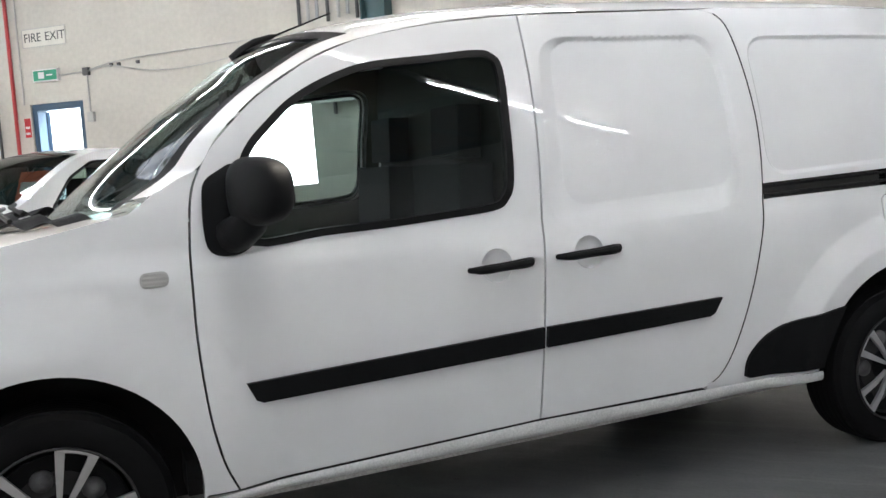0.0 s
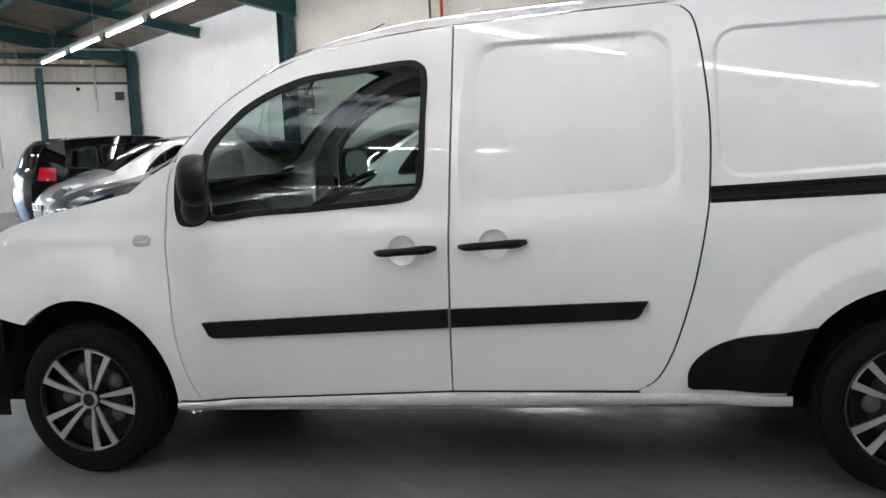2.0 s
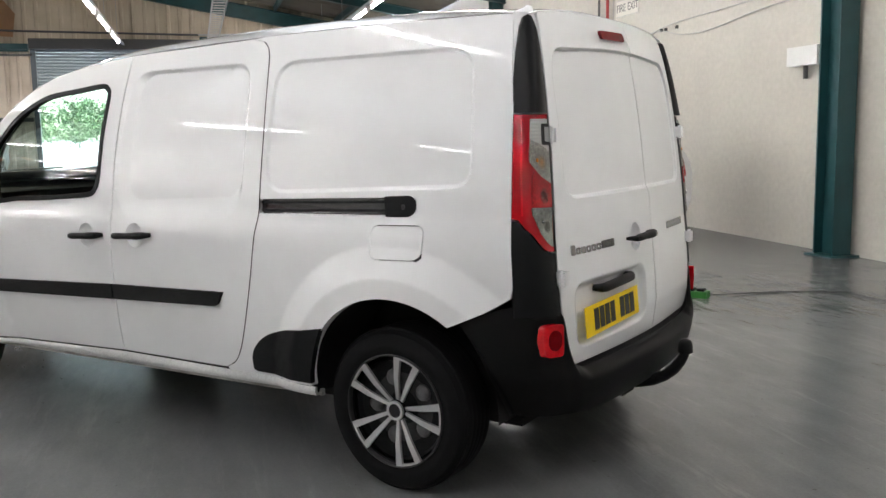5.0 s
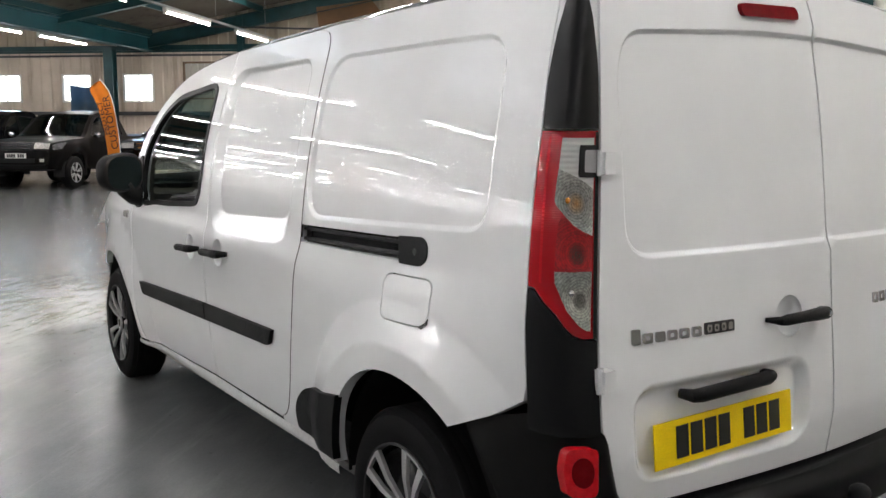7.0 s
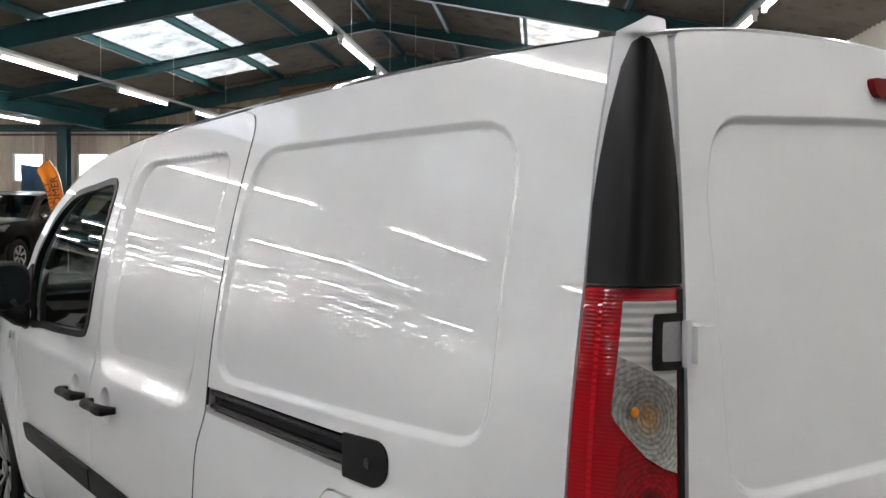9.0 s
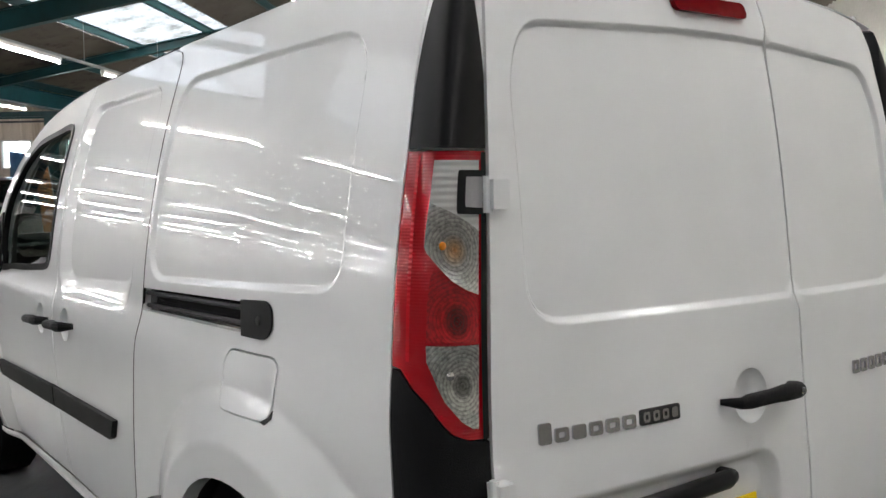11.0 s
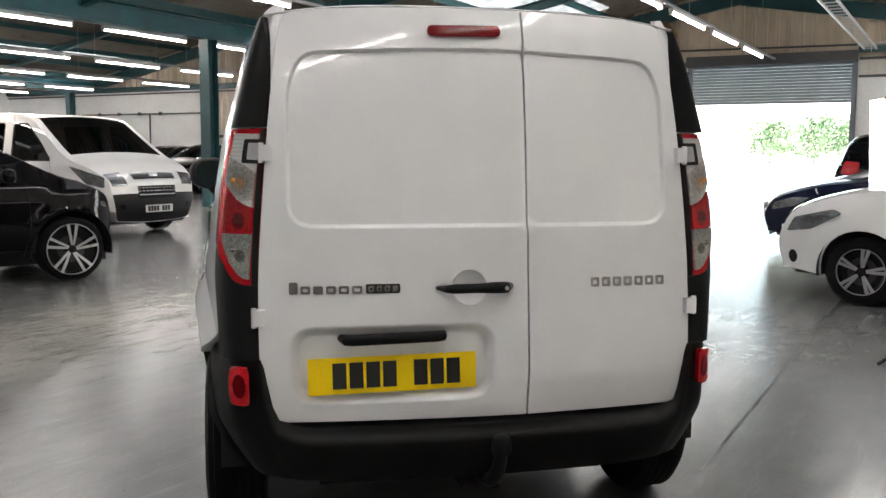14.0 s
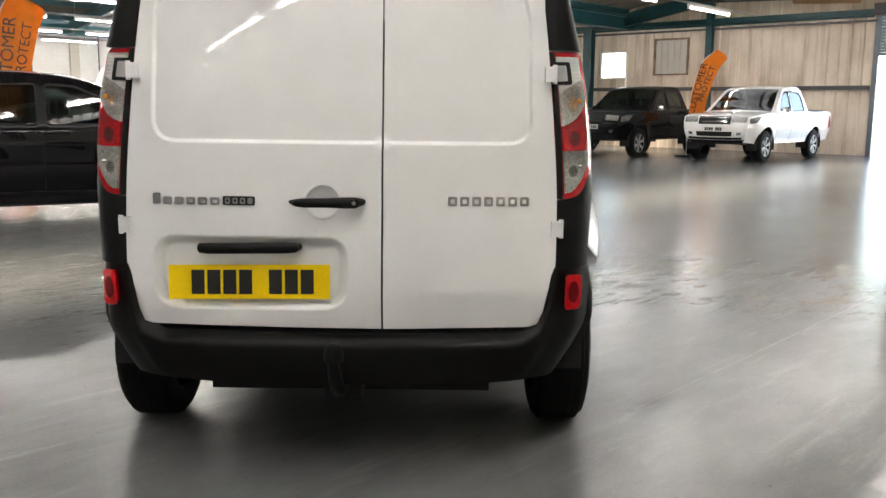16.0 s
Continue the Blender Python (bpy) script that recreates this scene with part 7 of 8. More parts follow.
hd = 180 + 38.5
HATCH_M = parked_at(axle_mid((-0.54, 4.55), hd, 0.76, True), hd)
parked_car("hatchback", "white five-door hatchback parked by the side wall", "car", parked_at(axle_mid((-0.54, 4.55), hd, 0.76, True), hd), dict(HATCH, fogside=(-0.64, 0.385)), P_WHITE)
CITY = dict(MPV, nose=0.52, patches=[("grille", 0.9, 1.6, -0.45, 0.45, M_GRILLE, "dark lower grille"), ("headlamp", 2.3, 2.9, -0.88, -0.60, M_HEAD, "clear headlight"), ("headlamp", 2.3, 2.9, 0.60, 0.88, M_HEAD, "clear headlight")], headside=[(-0.48, 0.70), (-0.36, 0.74), (-0.34, 0.80), (-0.46, 0.78)], sil=[(-0.50, 0.22), (-0.58, 0.48), (-0.56, 0.70), (-0.45, 0.88), (-0.21, 1.0), (0.08, 1.09), (0.60, 1.36), (1.05, 1.54), (1.7, 1.60), (2.5, 1.56), (2.85, 1.47), (3.05, 1.10), (3.12, 0.86), (3.14, 0.56), (3.06, 0.26)])
CITY["sil"] = [(x, z * 0.955) for x, z in CITY["sil"]]
CITY["wins"] = [[(x, z * 0.955) for x, z in w] for w in CITY["wins"]]
CITY["posts"] = [[(x, z * 0.955) for x, z in w] for w in CITY["posts"]]
CITY.update(sill=0.19, belt=(0.935, 1.0), style="swirl", rim=0.257, spokes=5, strip=([(0.42, 0.31), (2.20, 0.31), (2.20, 0.335), (0.42, 0.335)], M_GRILLE))
parked_car("city_car", "glossy black family car with silver alloy wheels", "car", parked_at(axle_mid((-3.25, -2.54), 120, 0.80, False), 120), CITY, P_BLACK)
parked_car("minibus", "white van with dark bumper and rear side windows", "van", parked_at((-8.74, -2.9), 46.6), VANT, P_WHITE)
parked_car("pickup", "white double-cab pickup with chrome grille and mirrors", "pickup", parked_at(axle_mid((-15.08, 7.9), H_END, 0.80, True), H_END), PICKUP, P_WHITE, "pickups by the end wall")
for s1, s2, pt, lab in ((15.9, -8.1, P_BLACK, "black double-cab pickup with chrome mirrors"), (14.6, -10.7, P_GREY, "dark grey double-cab pickup facing the aisle"), (14.3, -12.8, P_BLACK, "black double-cab pickup facing the aisle"), (14.9, -15.1, P_BLUE, "blue double-cab pickup facing the aisle")):
    fx = ROOM @ Vector((-s1, s2, 0))
    parked_car("pickup", lab, "pickup", parked_at((fx.x, fx.y), H_END), PICKUP, pt, "pickups by the end wall")
for s1, s2, sp, pt, hdg, nm, lab in ((8.4, 2.28, SALOON, P_NAVY, 228, "saloon", "navy saloon parked nose out by the side wall"), (10.4, 2.5, MPV, P_SILVER, 228, "family_car", "silver family car parked nose out"), (12.45, 5.4, SUV, P_BLACK, 48, "estate_car", "black estate 4x4 parked tail out"),
                                     (15.2, -17.6, HATCH, P_BLACK, H_END, "hatchback", "black hatchback at the far end"), (15.5, -20.2, SALOON, P_GREY, H_END, "saloon", "dark saloon at the far end")):
    fx = ROOM @ Vector((-s1, s2, 0))
    parked_car(nm, lab, "car", parked_at((fx.x, fx.y), hdg), sp, pt, "parked cars")

# a row that faces the van from across the aisle, seen mirrored in its glass and paint
for x, sp, pt, nm, lab in ((-0.6, SUV, P_SILVER, "estate_car", "silver estate car facing the van across the aisle"), (2.3, HATCH, P_GREY, "hatchback", "dark grey hatchback facing the van across the aisle"), (5.2, SALOON, P_BLACK, "saloon", "black saloon facing the van across the aisle"), (8.0, MPV, P_BLUE, "family_car", "blue family car facing the van across the aisle")):
    parked_car(nm, lab, "car", parked_at((x, -9.6), 90), sp, pt, "parked cars")

# ---- loose things and fittings ----
M_ORANGE = plain("orange_flag_cloth", (0.80, 0.27, 0.02), 0.8, vary=0.12, scale=5, bump=0.3, bscale=500)
M_SOFTFACE = emitter("lit_diffuser", (1.0, 0.985, 0.96), 2.2)
M_SOFTSIDE = plain("black_softbox_cloth", (0.012, 0.014, 0.022), 0.7)
M_SOFTRIM = plain("pale_softbox_hem", (0.55, 0.62, 0.72), 0.7, vary=0.06)
M_YELLOWCLOTH = plain("yellowish_cloth", (0.17, 0.12, 0.05), 0.9, vary=0.25, scale=14)
M_EXTRED = plain("extinguisher_red", (0.52, 0.015, 0.02), 0.3, coat=0.4)
M_WHITEPL = plain("white_plastic", (0.72, 0.72, 0.70), 0.4, vary=0.05)
M_STICKER = plain("white_sticker", (0.75, 0.78, 0.80), 0.45, vary=0.06, scale=30)
M_REELGREEN = plain("green_reel_plastic", (0.05, 0.26, 0.05), 0.4)
M_BLUESHEET = plain("blue_plastic_sheet", (0.05, 0.12, 0.20), 0.45, vary=0.3, scale=2, bump=0.4, bscale=8)
M_CARD = plain("orange_price_card", (0.75, 0.13, 0.02), 0.5)
M_JOINT = plain("floor_joint", (0.12, 0.115, 0.105), 0.8, vary=0.35, scale=9)
M_BARK = plain("bark", (0.10, 0.075, 0.05), 0.9, vary=0.3, scale=8, bump=0.6, bscale=20)


def leaf_material():
    m, nt, b = tree("leaves")
    g = nt.nodes.new("ShaderNodeNewGeometry")
    nt.links.new(ramp(nt, g.outputs["Random Per Island"], [(0.0, (0.05, 0.10, 0.04)), (0.5, (0.09, 0.16, 0.065)), (1.0, (0.14, 0.22, 0.10))]), b.inputs["Base Color"])
    b.inputs["Roughness"].default_value = 0.55
    return m


M_LEAF = leaf_material()


def bez_tube(bm, pts, r, seg=6, n=6):
    add_tube(bm, curve_pts(pts, n), r, seg)


def text_part(parent, body, size, m, material, name="lettering", depth=0.0015):
    """Raised lettering in the built-in font, as a mesh in the local XZ plane of m, facing -Y."""
    cu = bpy.data.curves.new(name, "FONT")
    cu.body, cu.size, cu.extrude = body, size, depth
    cu.align_x, cu.align_y = "CENTER", "CENTER"
    tmp = bpy.data.objects.new(name, cu)
    scene.collection.objects.link(tmp)
    dg = bpy.context.evaluated_depsgraph_get()
    me = bpy.data.meshes.new_from_object(tmp.evaluated_get(dg))
    bpy.data.objects.remove(tmp)
    me.transform(m @ pose(0, 0, 0, 90, 0, 0))
    me.materials.clear()
    me.materials.append(material)
    ob = new(name, me)
    ob.parent = parent
    return ob


# softbox on its tripod beside the van
SB = pose(1.50, 3.185, 1.405, 2.0, 0, -3) @ pose(0, 0, 0, 0, -1.5, 0)
sb = thing("softbox_lamp", "lit square softbox lamp on a black tripod", "studio lamp")
bm = bm_new()
add_grid(bm, lambda u, v: SB @ Vector((-0.285 + 0.57 * u, 0.012 - 0.02 * math.sin(math.pi * u) * math.sin(math.pi * v), -0.300 + (0.575 + 0.02 * u) * v)), 12, 12)
part("diffuser", bm, M_SOFTFACE, sb, "glowing white diffuser cloth")
bm = bm_new()
rim4 = [Vector((-0.286, 0.016, -0.301)), Vector((0.286, 0.016, -0.301)), Vector((0.286, 0.016, 0.296)), Vector((-0.286, 0.016, 0.276))]
hem = [bm.verts.new(SB @ p) for p in rim4]
hem2 = [bm.verts.new(SB @ (p + Vector((0, 0.045, 0)))) for p in rim4]
for k in range(4):
    bm.faces.new((hem[k], hem[(k + 1) % 4], hem2[(k + 1) % 4], hem2[k]))
part("hem", bm, M_SOFTRIM, sb, "pale cloth hem round the diffuser", thick=0.002)
bm = bm_new()
rim4 = [p + Vector((0, 0.045, 0)) for p in rim4]
bk4 = [Vector((0.05 * sx, 0.36, 0.05 * sz + 0.02)) for sx, sz in ((-1, -1), (1, -1), (1, 1), (-1, 1))]
fr = [bm.verts.new(SB @ p) for p in rim4]
md = [bm.verts.new(SB @ (p.lerp(q, 0.4) + (p - Vector((0, 0.06, 0.02))) * 0.03)) for p, q in zip(rim4, bk4)]
bk = [bm.verts.new(SB @ p) for p in bk4]
for s, t in ((fr, md), (md, bk)):
    for k in range(4):
        bm.faces.new((s[k], s[(k + 1) % 4], t[(k + 1) % 4], t[k]))
bm.faces.new(bk)
part("reflector_shell", bm, M_SOFTSIDE, sb, "black cloth shell", thick=0.004)
bm = bm_new()
add_lathe(bm, [(0.001, 0.50), (0.05, 0.50), (0.055, 0.47), (0.055, 0.36), (0.03, 0.35)], SB @ pose(0, 0, 0.02), 20)
part("lamp_head", bm, M_SOFTSIDE, sb)
cx, cy = 1.70, 3.53
bm = bm_new()
add_tube(bm, [(cx, cy, 0.20), (cx, cy, 0.80)], 0.013, 10)
add_tube(bm, [(cx, cy, 0.80), (cx - 0.06, cy - 0.02, 1.38)], 0.010, 10)
part("pole", bm, M_GLOSSBLACK, sb, "black tripod pole")
for zz in (0.33, 0.78):
    bm = bm_new()
    add_tube(bm, [(cx, cy, zz - 0.03), (cx, cy, zz + 0.03)], 0.022, 10)
    add_tube(bm, [(cx, cy, zz), (cx + 0.05, cy - 0.02, zz)], 0.009, 8)
    part("collar", bm, M_BLACKPL, sb)
for a in (-118, 8, 130):
    dx, dy = math.cos(math.radians(a)), math.sin(math.radians(a))
    bm = bm_new()
    add_tube(bm, [(cx + 0.02 * dx, cy + 0.02 * dy, 0.33), (cx + 0.42 * dx, cy + 0.42 * dy, 0.015)], 0.009, 8)
    leg = part("leg", bm, M_GLOSSBLACK, sb)
    bm = bm_new()
    add_tube(bm, [(cx + 0.015 * dx, cy + 0.015 * dy, 0.21), (cx + 0.22 * dx, cy + 0.22 * dy, 0.175)], 0.006, 6)
    part("strut", bm, M_GLOSSBLACK, leg)
    bm = bm_new()
    add_tube(bm, [(cx + 0.40 * dx, cy + 0.40 * dy, 0.03), (cx + 0.435 * dx, cy + 0.435 * dy, 0.004)], 0.013, 8)
    part("rubber_foot", bm, M_RUBBER, leg)
bm = bm_new()
prof = [(-0.10, 0.283), (-0.02, 0.292), (0.085, 0.300), (0.055, 0.238), (0.035, 0.232), (0.0, 0.224), (-0.03, 0.182), (-0.05, 0.192), (-0.065, 0.232)]
f0 = [bm.verts.new(SB @ Vector((x, -0.022 - 0.006 * math.sin(x * 60), z))) for x, z in prof]
bm.faces.new(f0)
bmesh.ops.solidify(bm, geom=bm.faces[:], thickness=0.004)
solid("cloth_scrap", bm, M_YELLOWCLOTH, "yellowish cloth draped over the softbox edge", "cloth")
bm = bm_new()
bez_tube(bm, [(1.74, 3.54, 0.30), (1.80, 3.58, 0.10), (1.90, 3.56, 0.012), (2.29, 3.62, 0.010), (2.60, 3.45, 0.010), (2.86, 3.47, 0.02)], 0.005)
solid("power_cable", bm, M_CABLE, "thin black cable lying on the floor", "cable")
bm = bm_new()
bez_tube(bm, [(2.96, 3.52, 0.02), (3.30, 3.90, 0.008), (3.83, 4.24, 0.008), (4.06, 4.04, 0.008), (4.72, 3.71, 0.008), (5.20, 4.10, 0.008), (5.35, 4.95, 0.010), (5.42, 5.55, 0.02)], 0.005)
solid("power_cable", bm, M_CABLE, "thin black cable lying on the floor", "cable")
reel = thing("extension_lead", "green and black extension socket block on the floor", "extension lead")
bm = bm_new()
add_box(bm, (2.80, 3.44, 0.003), (2.98, 3.54, 0.055))
bevel_all(bm, 0.012, 2)
part("casing", bm, M_REELGREEN, reel)
for dx in (2.845, 2.925):
    bm = bm_new()
    add_box(bm, (dx - 0.028, 3.455, 0.052), (dx + 0.028, 3.525, 0.075))
    bevel_all(bm, 0.008, 2)
    part("plug", bm, M_BLACKPL, reel, "black plug")


def feather_flag(s1, s2, top, reach, lines, low=0.75, facing=0.0, width=0.50, label="orange feather flag on a bent pole"):
    """A feather banner: a pole bent over at the top and a tall cloth with lettering that runs up it."""
    fl = thing("feather_flag", label, "flag", ROOM @ pose(-s1, s2, 0, 0, 0, facing), "feather flags")
    sgn = math.copysign(1, reach)
    line = curve_pts([(0, 0, 0.06), (0, 0.0, low), (0, reach * 0.12, low + (top - low) * 0.45), (0, reach * 0.45, low + (top - low) * 0.82), (0, reach, top)], 6)
    bm = bm_new()
    add_tube(bm, line, 0.010, 6)
    part("pole", bm, M_BATTEN, fl)
    bm = bm_new()
    add_box(bm, (-0.22, -0.22, 0), (0.22, 0.22, 0.05))
    bevel_all(bm, 0.02, 2)
    part("base", bm, M_BLACKPL, fl)
    bm = bm_new()
    n = len(line)

    def cloth(u, v):
        k = min(int(u * (n - 1)), n - 2)
        f = u * (n - 1) - k
        y = line[k][1] * (1 - f) + line[k + 1][1] * f
        z = line[k][2] * (1 - f) + line[k + 1][2] * f
        w = width * (0.55 + 0.45 * u) * (1 - max(0, (u - 0.80) / 0.20) ** 2.2)
        z = max(z, low) if u < 0.3 else z
        return Vector((0.025 * math.sin(9 * v + 5 * u) * v, y + sgn * w * v, z - 0.16 * v * w))
    add_grid(bm, lambda u, v: cloth(0.27 + 0.72 * u, v), 26, 10)
    part("sail", bm, M_ORANGE, fl, "orange printed cloth", thick=0.003)
    for j, (txt, size, across, u0) in enumerate(lines):
        p, q = cloth(u0 - 0.15, across), cloth(u0 + 0.15, across)
        c = (p + q) / 2
        ang = math.degrees(math.atan2(q.z - p.z, q.y - p.y))
        m = Matrix.Translation((0.030, c.y, c.z)) @ pose(0, 0, 0, 0, 0, 90) @ pose(0, 0, 0, 0, -ang, 0)
        text_part(fl, txt, size, m, M_INK)
    return fl


feather_flag(17.6, -6.75, 2.80, 0.72, [("CUSTOMER", 0.27, 0.26, 0.52), ("PROTECT", 0.22, 0.66, 0.58)], low=0.9, width=0.60)
feather_flag(14.4, -8.55, 2.53, -0.42, [("CUSTOMER", 0.24, 0.30, 0.56), ("PROTECT", 0.18, 0.72, 0.60)], low=0.5, width=0.46)
feather_flag(2.1, -12.53, 3.2, 0.35, [("CUSTOMER", 0.30, 0.30, 0.52), ("PROTECT", 0.24, 0.70, 0.58)], low=1.0, width=0.78, facing=67, label="large orange feather flag with folds")

# fittings on the fire-exit wall: x along the wall, facing the hall
FW = ROOM @ pose(0, FIRE, 0)


def on_wall(bm, a0, a1, z0, z1, d0=0.0, d1=0.02, bev=0.003):
    add_box(bm, (a0, -d1, z0), (a1, -d0, z1))
    if bev:
        bevel_all(bm, bev, 1)


sg = thing("fire_exit_sign", "old cream sign lettered FIRE EXIT above the door", "sign", FW)
bm = bm_new()
on_wall(bm, -7.06, -6.32, 3.05, 3.30, -0.002, 0.012)
part("sign_board", bm, M_SIGNWHITE, sg)
text_part(sg, "FIRE", 0.165, pose(-6.88, -0.0135, 3.175), M_SIGNTEXT)
text_part(sg, "EXIT", 0.165, pose(-6.50, -0.0135, 3.175), M_SIGNTEXT)
for p, q in (((-7.06, 3.05), (-6.32, 3.06)), ((-7.06, 3.29), (-6.32, 3.30)), ((-7.06, 3.06), (-7.05, 3.29)), ((-6.33, 3.06), (-6.32, 3.29))):
    bm = bm_new()
    on_wall(bm, p[0], q[0], p[1], q[1], 0.012, 0.016, 0)
    part("sign_border", bm, M_PIPE, sg)
eg = thing("exit_light", "green lit running-man exit sign box", "exit sign", FW)
bm = bm_new()
on_wall(bm, -6.90, -6.48, 2.585, 2.745, -0.002, 0.055, 0.01)
part("casing", bm, M_WHITEPL, eg)
bm = bm_new()
on_wall(bm, -6.885, -6.495, 2.60, 2.73, 0.055, 0.060, 0.002)
part("green_panel", bm, M_GREEN, eg)
bm = bm_new()
on_wall(bm, -6.80, -6.70, 2.625, 2.71, 0.060, 0.063, 0)
on_wall(bm, -6.66, -6.56, 2.655, 2.675, 0.060, 0.063, 0)
part("pictogram", bm, M_WHITEPL, eg)
# fire door: frame, open leaf
fd = thing("door_2", "dark blue fire door standing open to bright daylight", "door", FW, kind="structure")
bm = bm_new()
for lo, hi in (((-7.05, 0), (-6.96, 2.3)), ((-6.24, 0), (-6.15, 2.3)), ((-6.96, 2.21), (-6.24, 2.3))):
    add_box(bm, (lo[0], 0.03, lo[1]), (hi[0], 0.20, hi[1]))
part("door_frame", bm, M_BLUEDOOR, fd)
bm = bm_new()
lf = pose(-6.93, 0.22, 0, 0, 0, 150)
add_box(bm, (0.0, 0.0, 0.02), (0.70, 0.045, 2.2), lf)
bevel_all(bm, 0.004, 1)
part("door_leaf", bm, M_BLUEDOOR, fd)
cp = thing("call_point_sign", "small red and white fire notice on the wall", "sign", FW)
bm = bm_new()
on_wall(bm, -7.17, -7.07, 1.86, 2.12, -0.002, 0.008, 0)
part("notice", bm, M_EXTRED, cp)
for z in (1.90, 1.98):
    bm = bm_new()
    on_wall(bm, -7.155, -7.085, z, z + 0.03, 0.008, 0.011, 0)
    part("bar", bm, M_WHITEPL, cp)


def wall_pipe(name, pts, r, mat, label, cat="pipe", base=FW):
    bm = bm_new()
    add_tube(bm, pts, r, 8)
    return solid(name, bm, mat, label, cat, base)


wall_pipe("sprinkler_pipe", [(-7.26, -0.06, 0.0), (-7.26, -0.06, 4.5)], 0.026, M_RED, "red pipe rising up the wall")
wall_pipe("black_pipe", [(-7.57, -0.06, 0.0), (-7.57, -0.06, 4.4)], 0.020, M_DARKPIPE, "black pipe rising up the wall")
wall_pipe("conduit", [(-7.13, -0.02, 2.3), (-7.13, -0.02, 4.5)], 0.011, M_PIPE, "thin grey conduit on the wall")
wall_pipe("conduit", [(-6.02, -0.02, 2.10), (-6.02, -0.02, 2.66), (-6.05, -0.02, 2.66), (-6.48, -0.02, 2.65)], 0.011, M_PIPE, "thin grey conduit on the wall")
for b in ((-6.06, -5.96, 2.00, 2.13), (-6.07, -5.98, 2.61, 2.71)):
    bm = bm_new()
    on_wall(bm, *b, -0.002, 0.05, 0.006)
    solid("junction_box", bm, M_PIPE if b[2] < 2.3 else M_DARKPIPE, "small junction box on the wall", "junction box", FW)
bm = bm_new()
bez_tube(bm, [(-6.0, -0.03, 2.66), (-5.6, -0.03, 2.70), (-5.1, -0.04, 2.60), (-4.6, -0.04, 2.57), (-4.1, -0.03, 2.60), (-3.2, -0.03, 2.70), (-2.0, -0.03, 2.74)], 0.007)
solid("slack_cable", bm, M_PIPE, "slack grey cable clipped along the wall", "cable", FW)
bm = bm_new()
bez_tube(bm, [(-6.0, -0.02, 2.68), (-5.4, -0.02, 2.76), (-4.2, -0.02, 2.80), (-2.0, -0.02, 2.86), (0.0, -0.02, 2.90)], 0.008)
solid("slack_cable", bm, M_PIPE, "grey cable running along the wall", "cable", FW)
for k, a in enumerate((-5.62, -5.5, -5.2)):
    bm = bm_new()
    on_wall(bm, a - 0.02, a + 0.02, 2.69, 2.73, -0.002, 0.03, 0.004)
    solid("cable_clip", bm, M_DARKPIPE, "small dark cable clip on the wall", "clip", FW, "cable clips")
for k, a in enumerate((-2.8, -2.68, -2.56, -2.42, -2.28, -2.16, -2.04)):
    wall_pipe("wall_pipe", [(a, -0.05, 2.92 + 0.03 * (k % 3)), (a, -0.05, 4.5)], 0.022, (M_DARKPIPE, M_PIPE, M_GALV)[k % 3], "pipe of a bundle high on the wall")
ac = thing("wall_heater", "small white unit on the wall with a dark valve below", "heater", FW)
bm = bm_new()
on_wall(bm, -2.62, -2.12, 1.98, 2.18, -0.002, 0.14, 0.02)
part("casing", bm, M_WHITEPL, ac)
bm = bm_new()
add_tube(bm, [(-2.40, -0.06, 1.98), (-2.40, -0.06, 1.84)], 0.025, 8)
part("valve", bm, M_DARKPIPE, ac)
so = thing("double_socket", "white double power socket with two cables", "socket", FW)
bm = bm_new()
on_wall(bm, -0.29, -0.11, 1.50, 1.62, -0.002, 0.045, 0.008)
part("socket_box", bm, M_WHITEPL, so)
for k in range(2):
    bm = bm_new()
    on_wall(bm, -0.265 + 0.085 * k, -0.215 + 0.085 * k, 1.52, 1.57, 0.045, 0.085, 0.008)
    part("plug", bm, M_BLACKPL, so, "black plug")
    bm = bm_new()
    bez_tube(bm, [(-0.24 + 0.085 * k, -0.07, 1.52), (-0.24 + 0.09 * k, -0.06, 1.2), (-0.27 + 0.10 * k, -0.03, 0.6), (-0.23 + 0.06 * k, -0.03, 0.02)], 0.005)
    part("flex", bm, M_CABLE, so)
wall_pipe("conduit", [(-0.20, -0.02, 1.62), (-0.20, -0.02, 4.5)], 0.012, M_PIPE, "grey conduit dropping to a socket")

# fittings on the end wall
EW = ROOM @ pose(END, 0, 0)


def end_pipe(pts, r, mat, label, name="conduit"):
    return wall_pipe(name, pts, r, mat, label, "pipe", EW)


end_pipe([(0.06, 2.07, 2.42), (0.06, 2.09, 4.05)], 0.025, M_PIPE, "grey conduit above the blue door")
end_pipe([(0.06, 3.42, 1.2), (0.06, 3.42, 4.3)], 0.028, M_PIPE, "grey conduit down the block wall")
end_pipe([(0.30, 1.0, 4.36), (0.30, 3.0, 4.40), (0.30, FIRE - 0.4, 4.45)], 0.03, M_PIPE, "long grey pipe along the girt", "service_pipe")
end_pipe([(0.32, -9.5, 4.62), (0.32, -4.0, 4.42), (0.32, 1.0, 4.36)], 0.03, M_DARKPIPE, "dark pipe along the girt", "service_pipe")
end_pipe([(0.12, 6.05, 3.05), (0.12, 6.05, 4.2)], 0.025, M_PIPE, "grey conduit near the corner")
for b in (1.35, 4.0, 5.2):
    end_pipe([(0.26, b, 4.05), (0.26, b, 4.38)], 0.014, M_PIPE, "short pipe hanger on the girt", "pipe_hanger")
end_pipe([(0.05, -24.0, 2.9), (0.05, -30.0, 2.9), (0.05, -38.0, 2.92)], 0.03, M_DARKPIPE, "dark pipe along the white wall", "service_pipe")
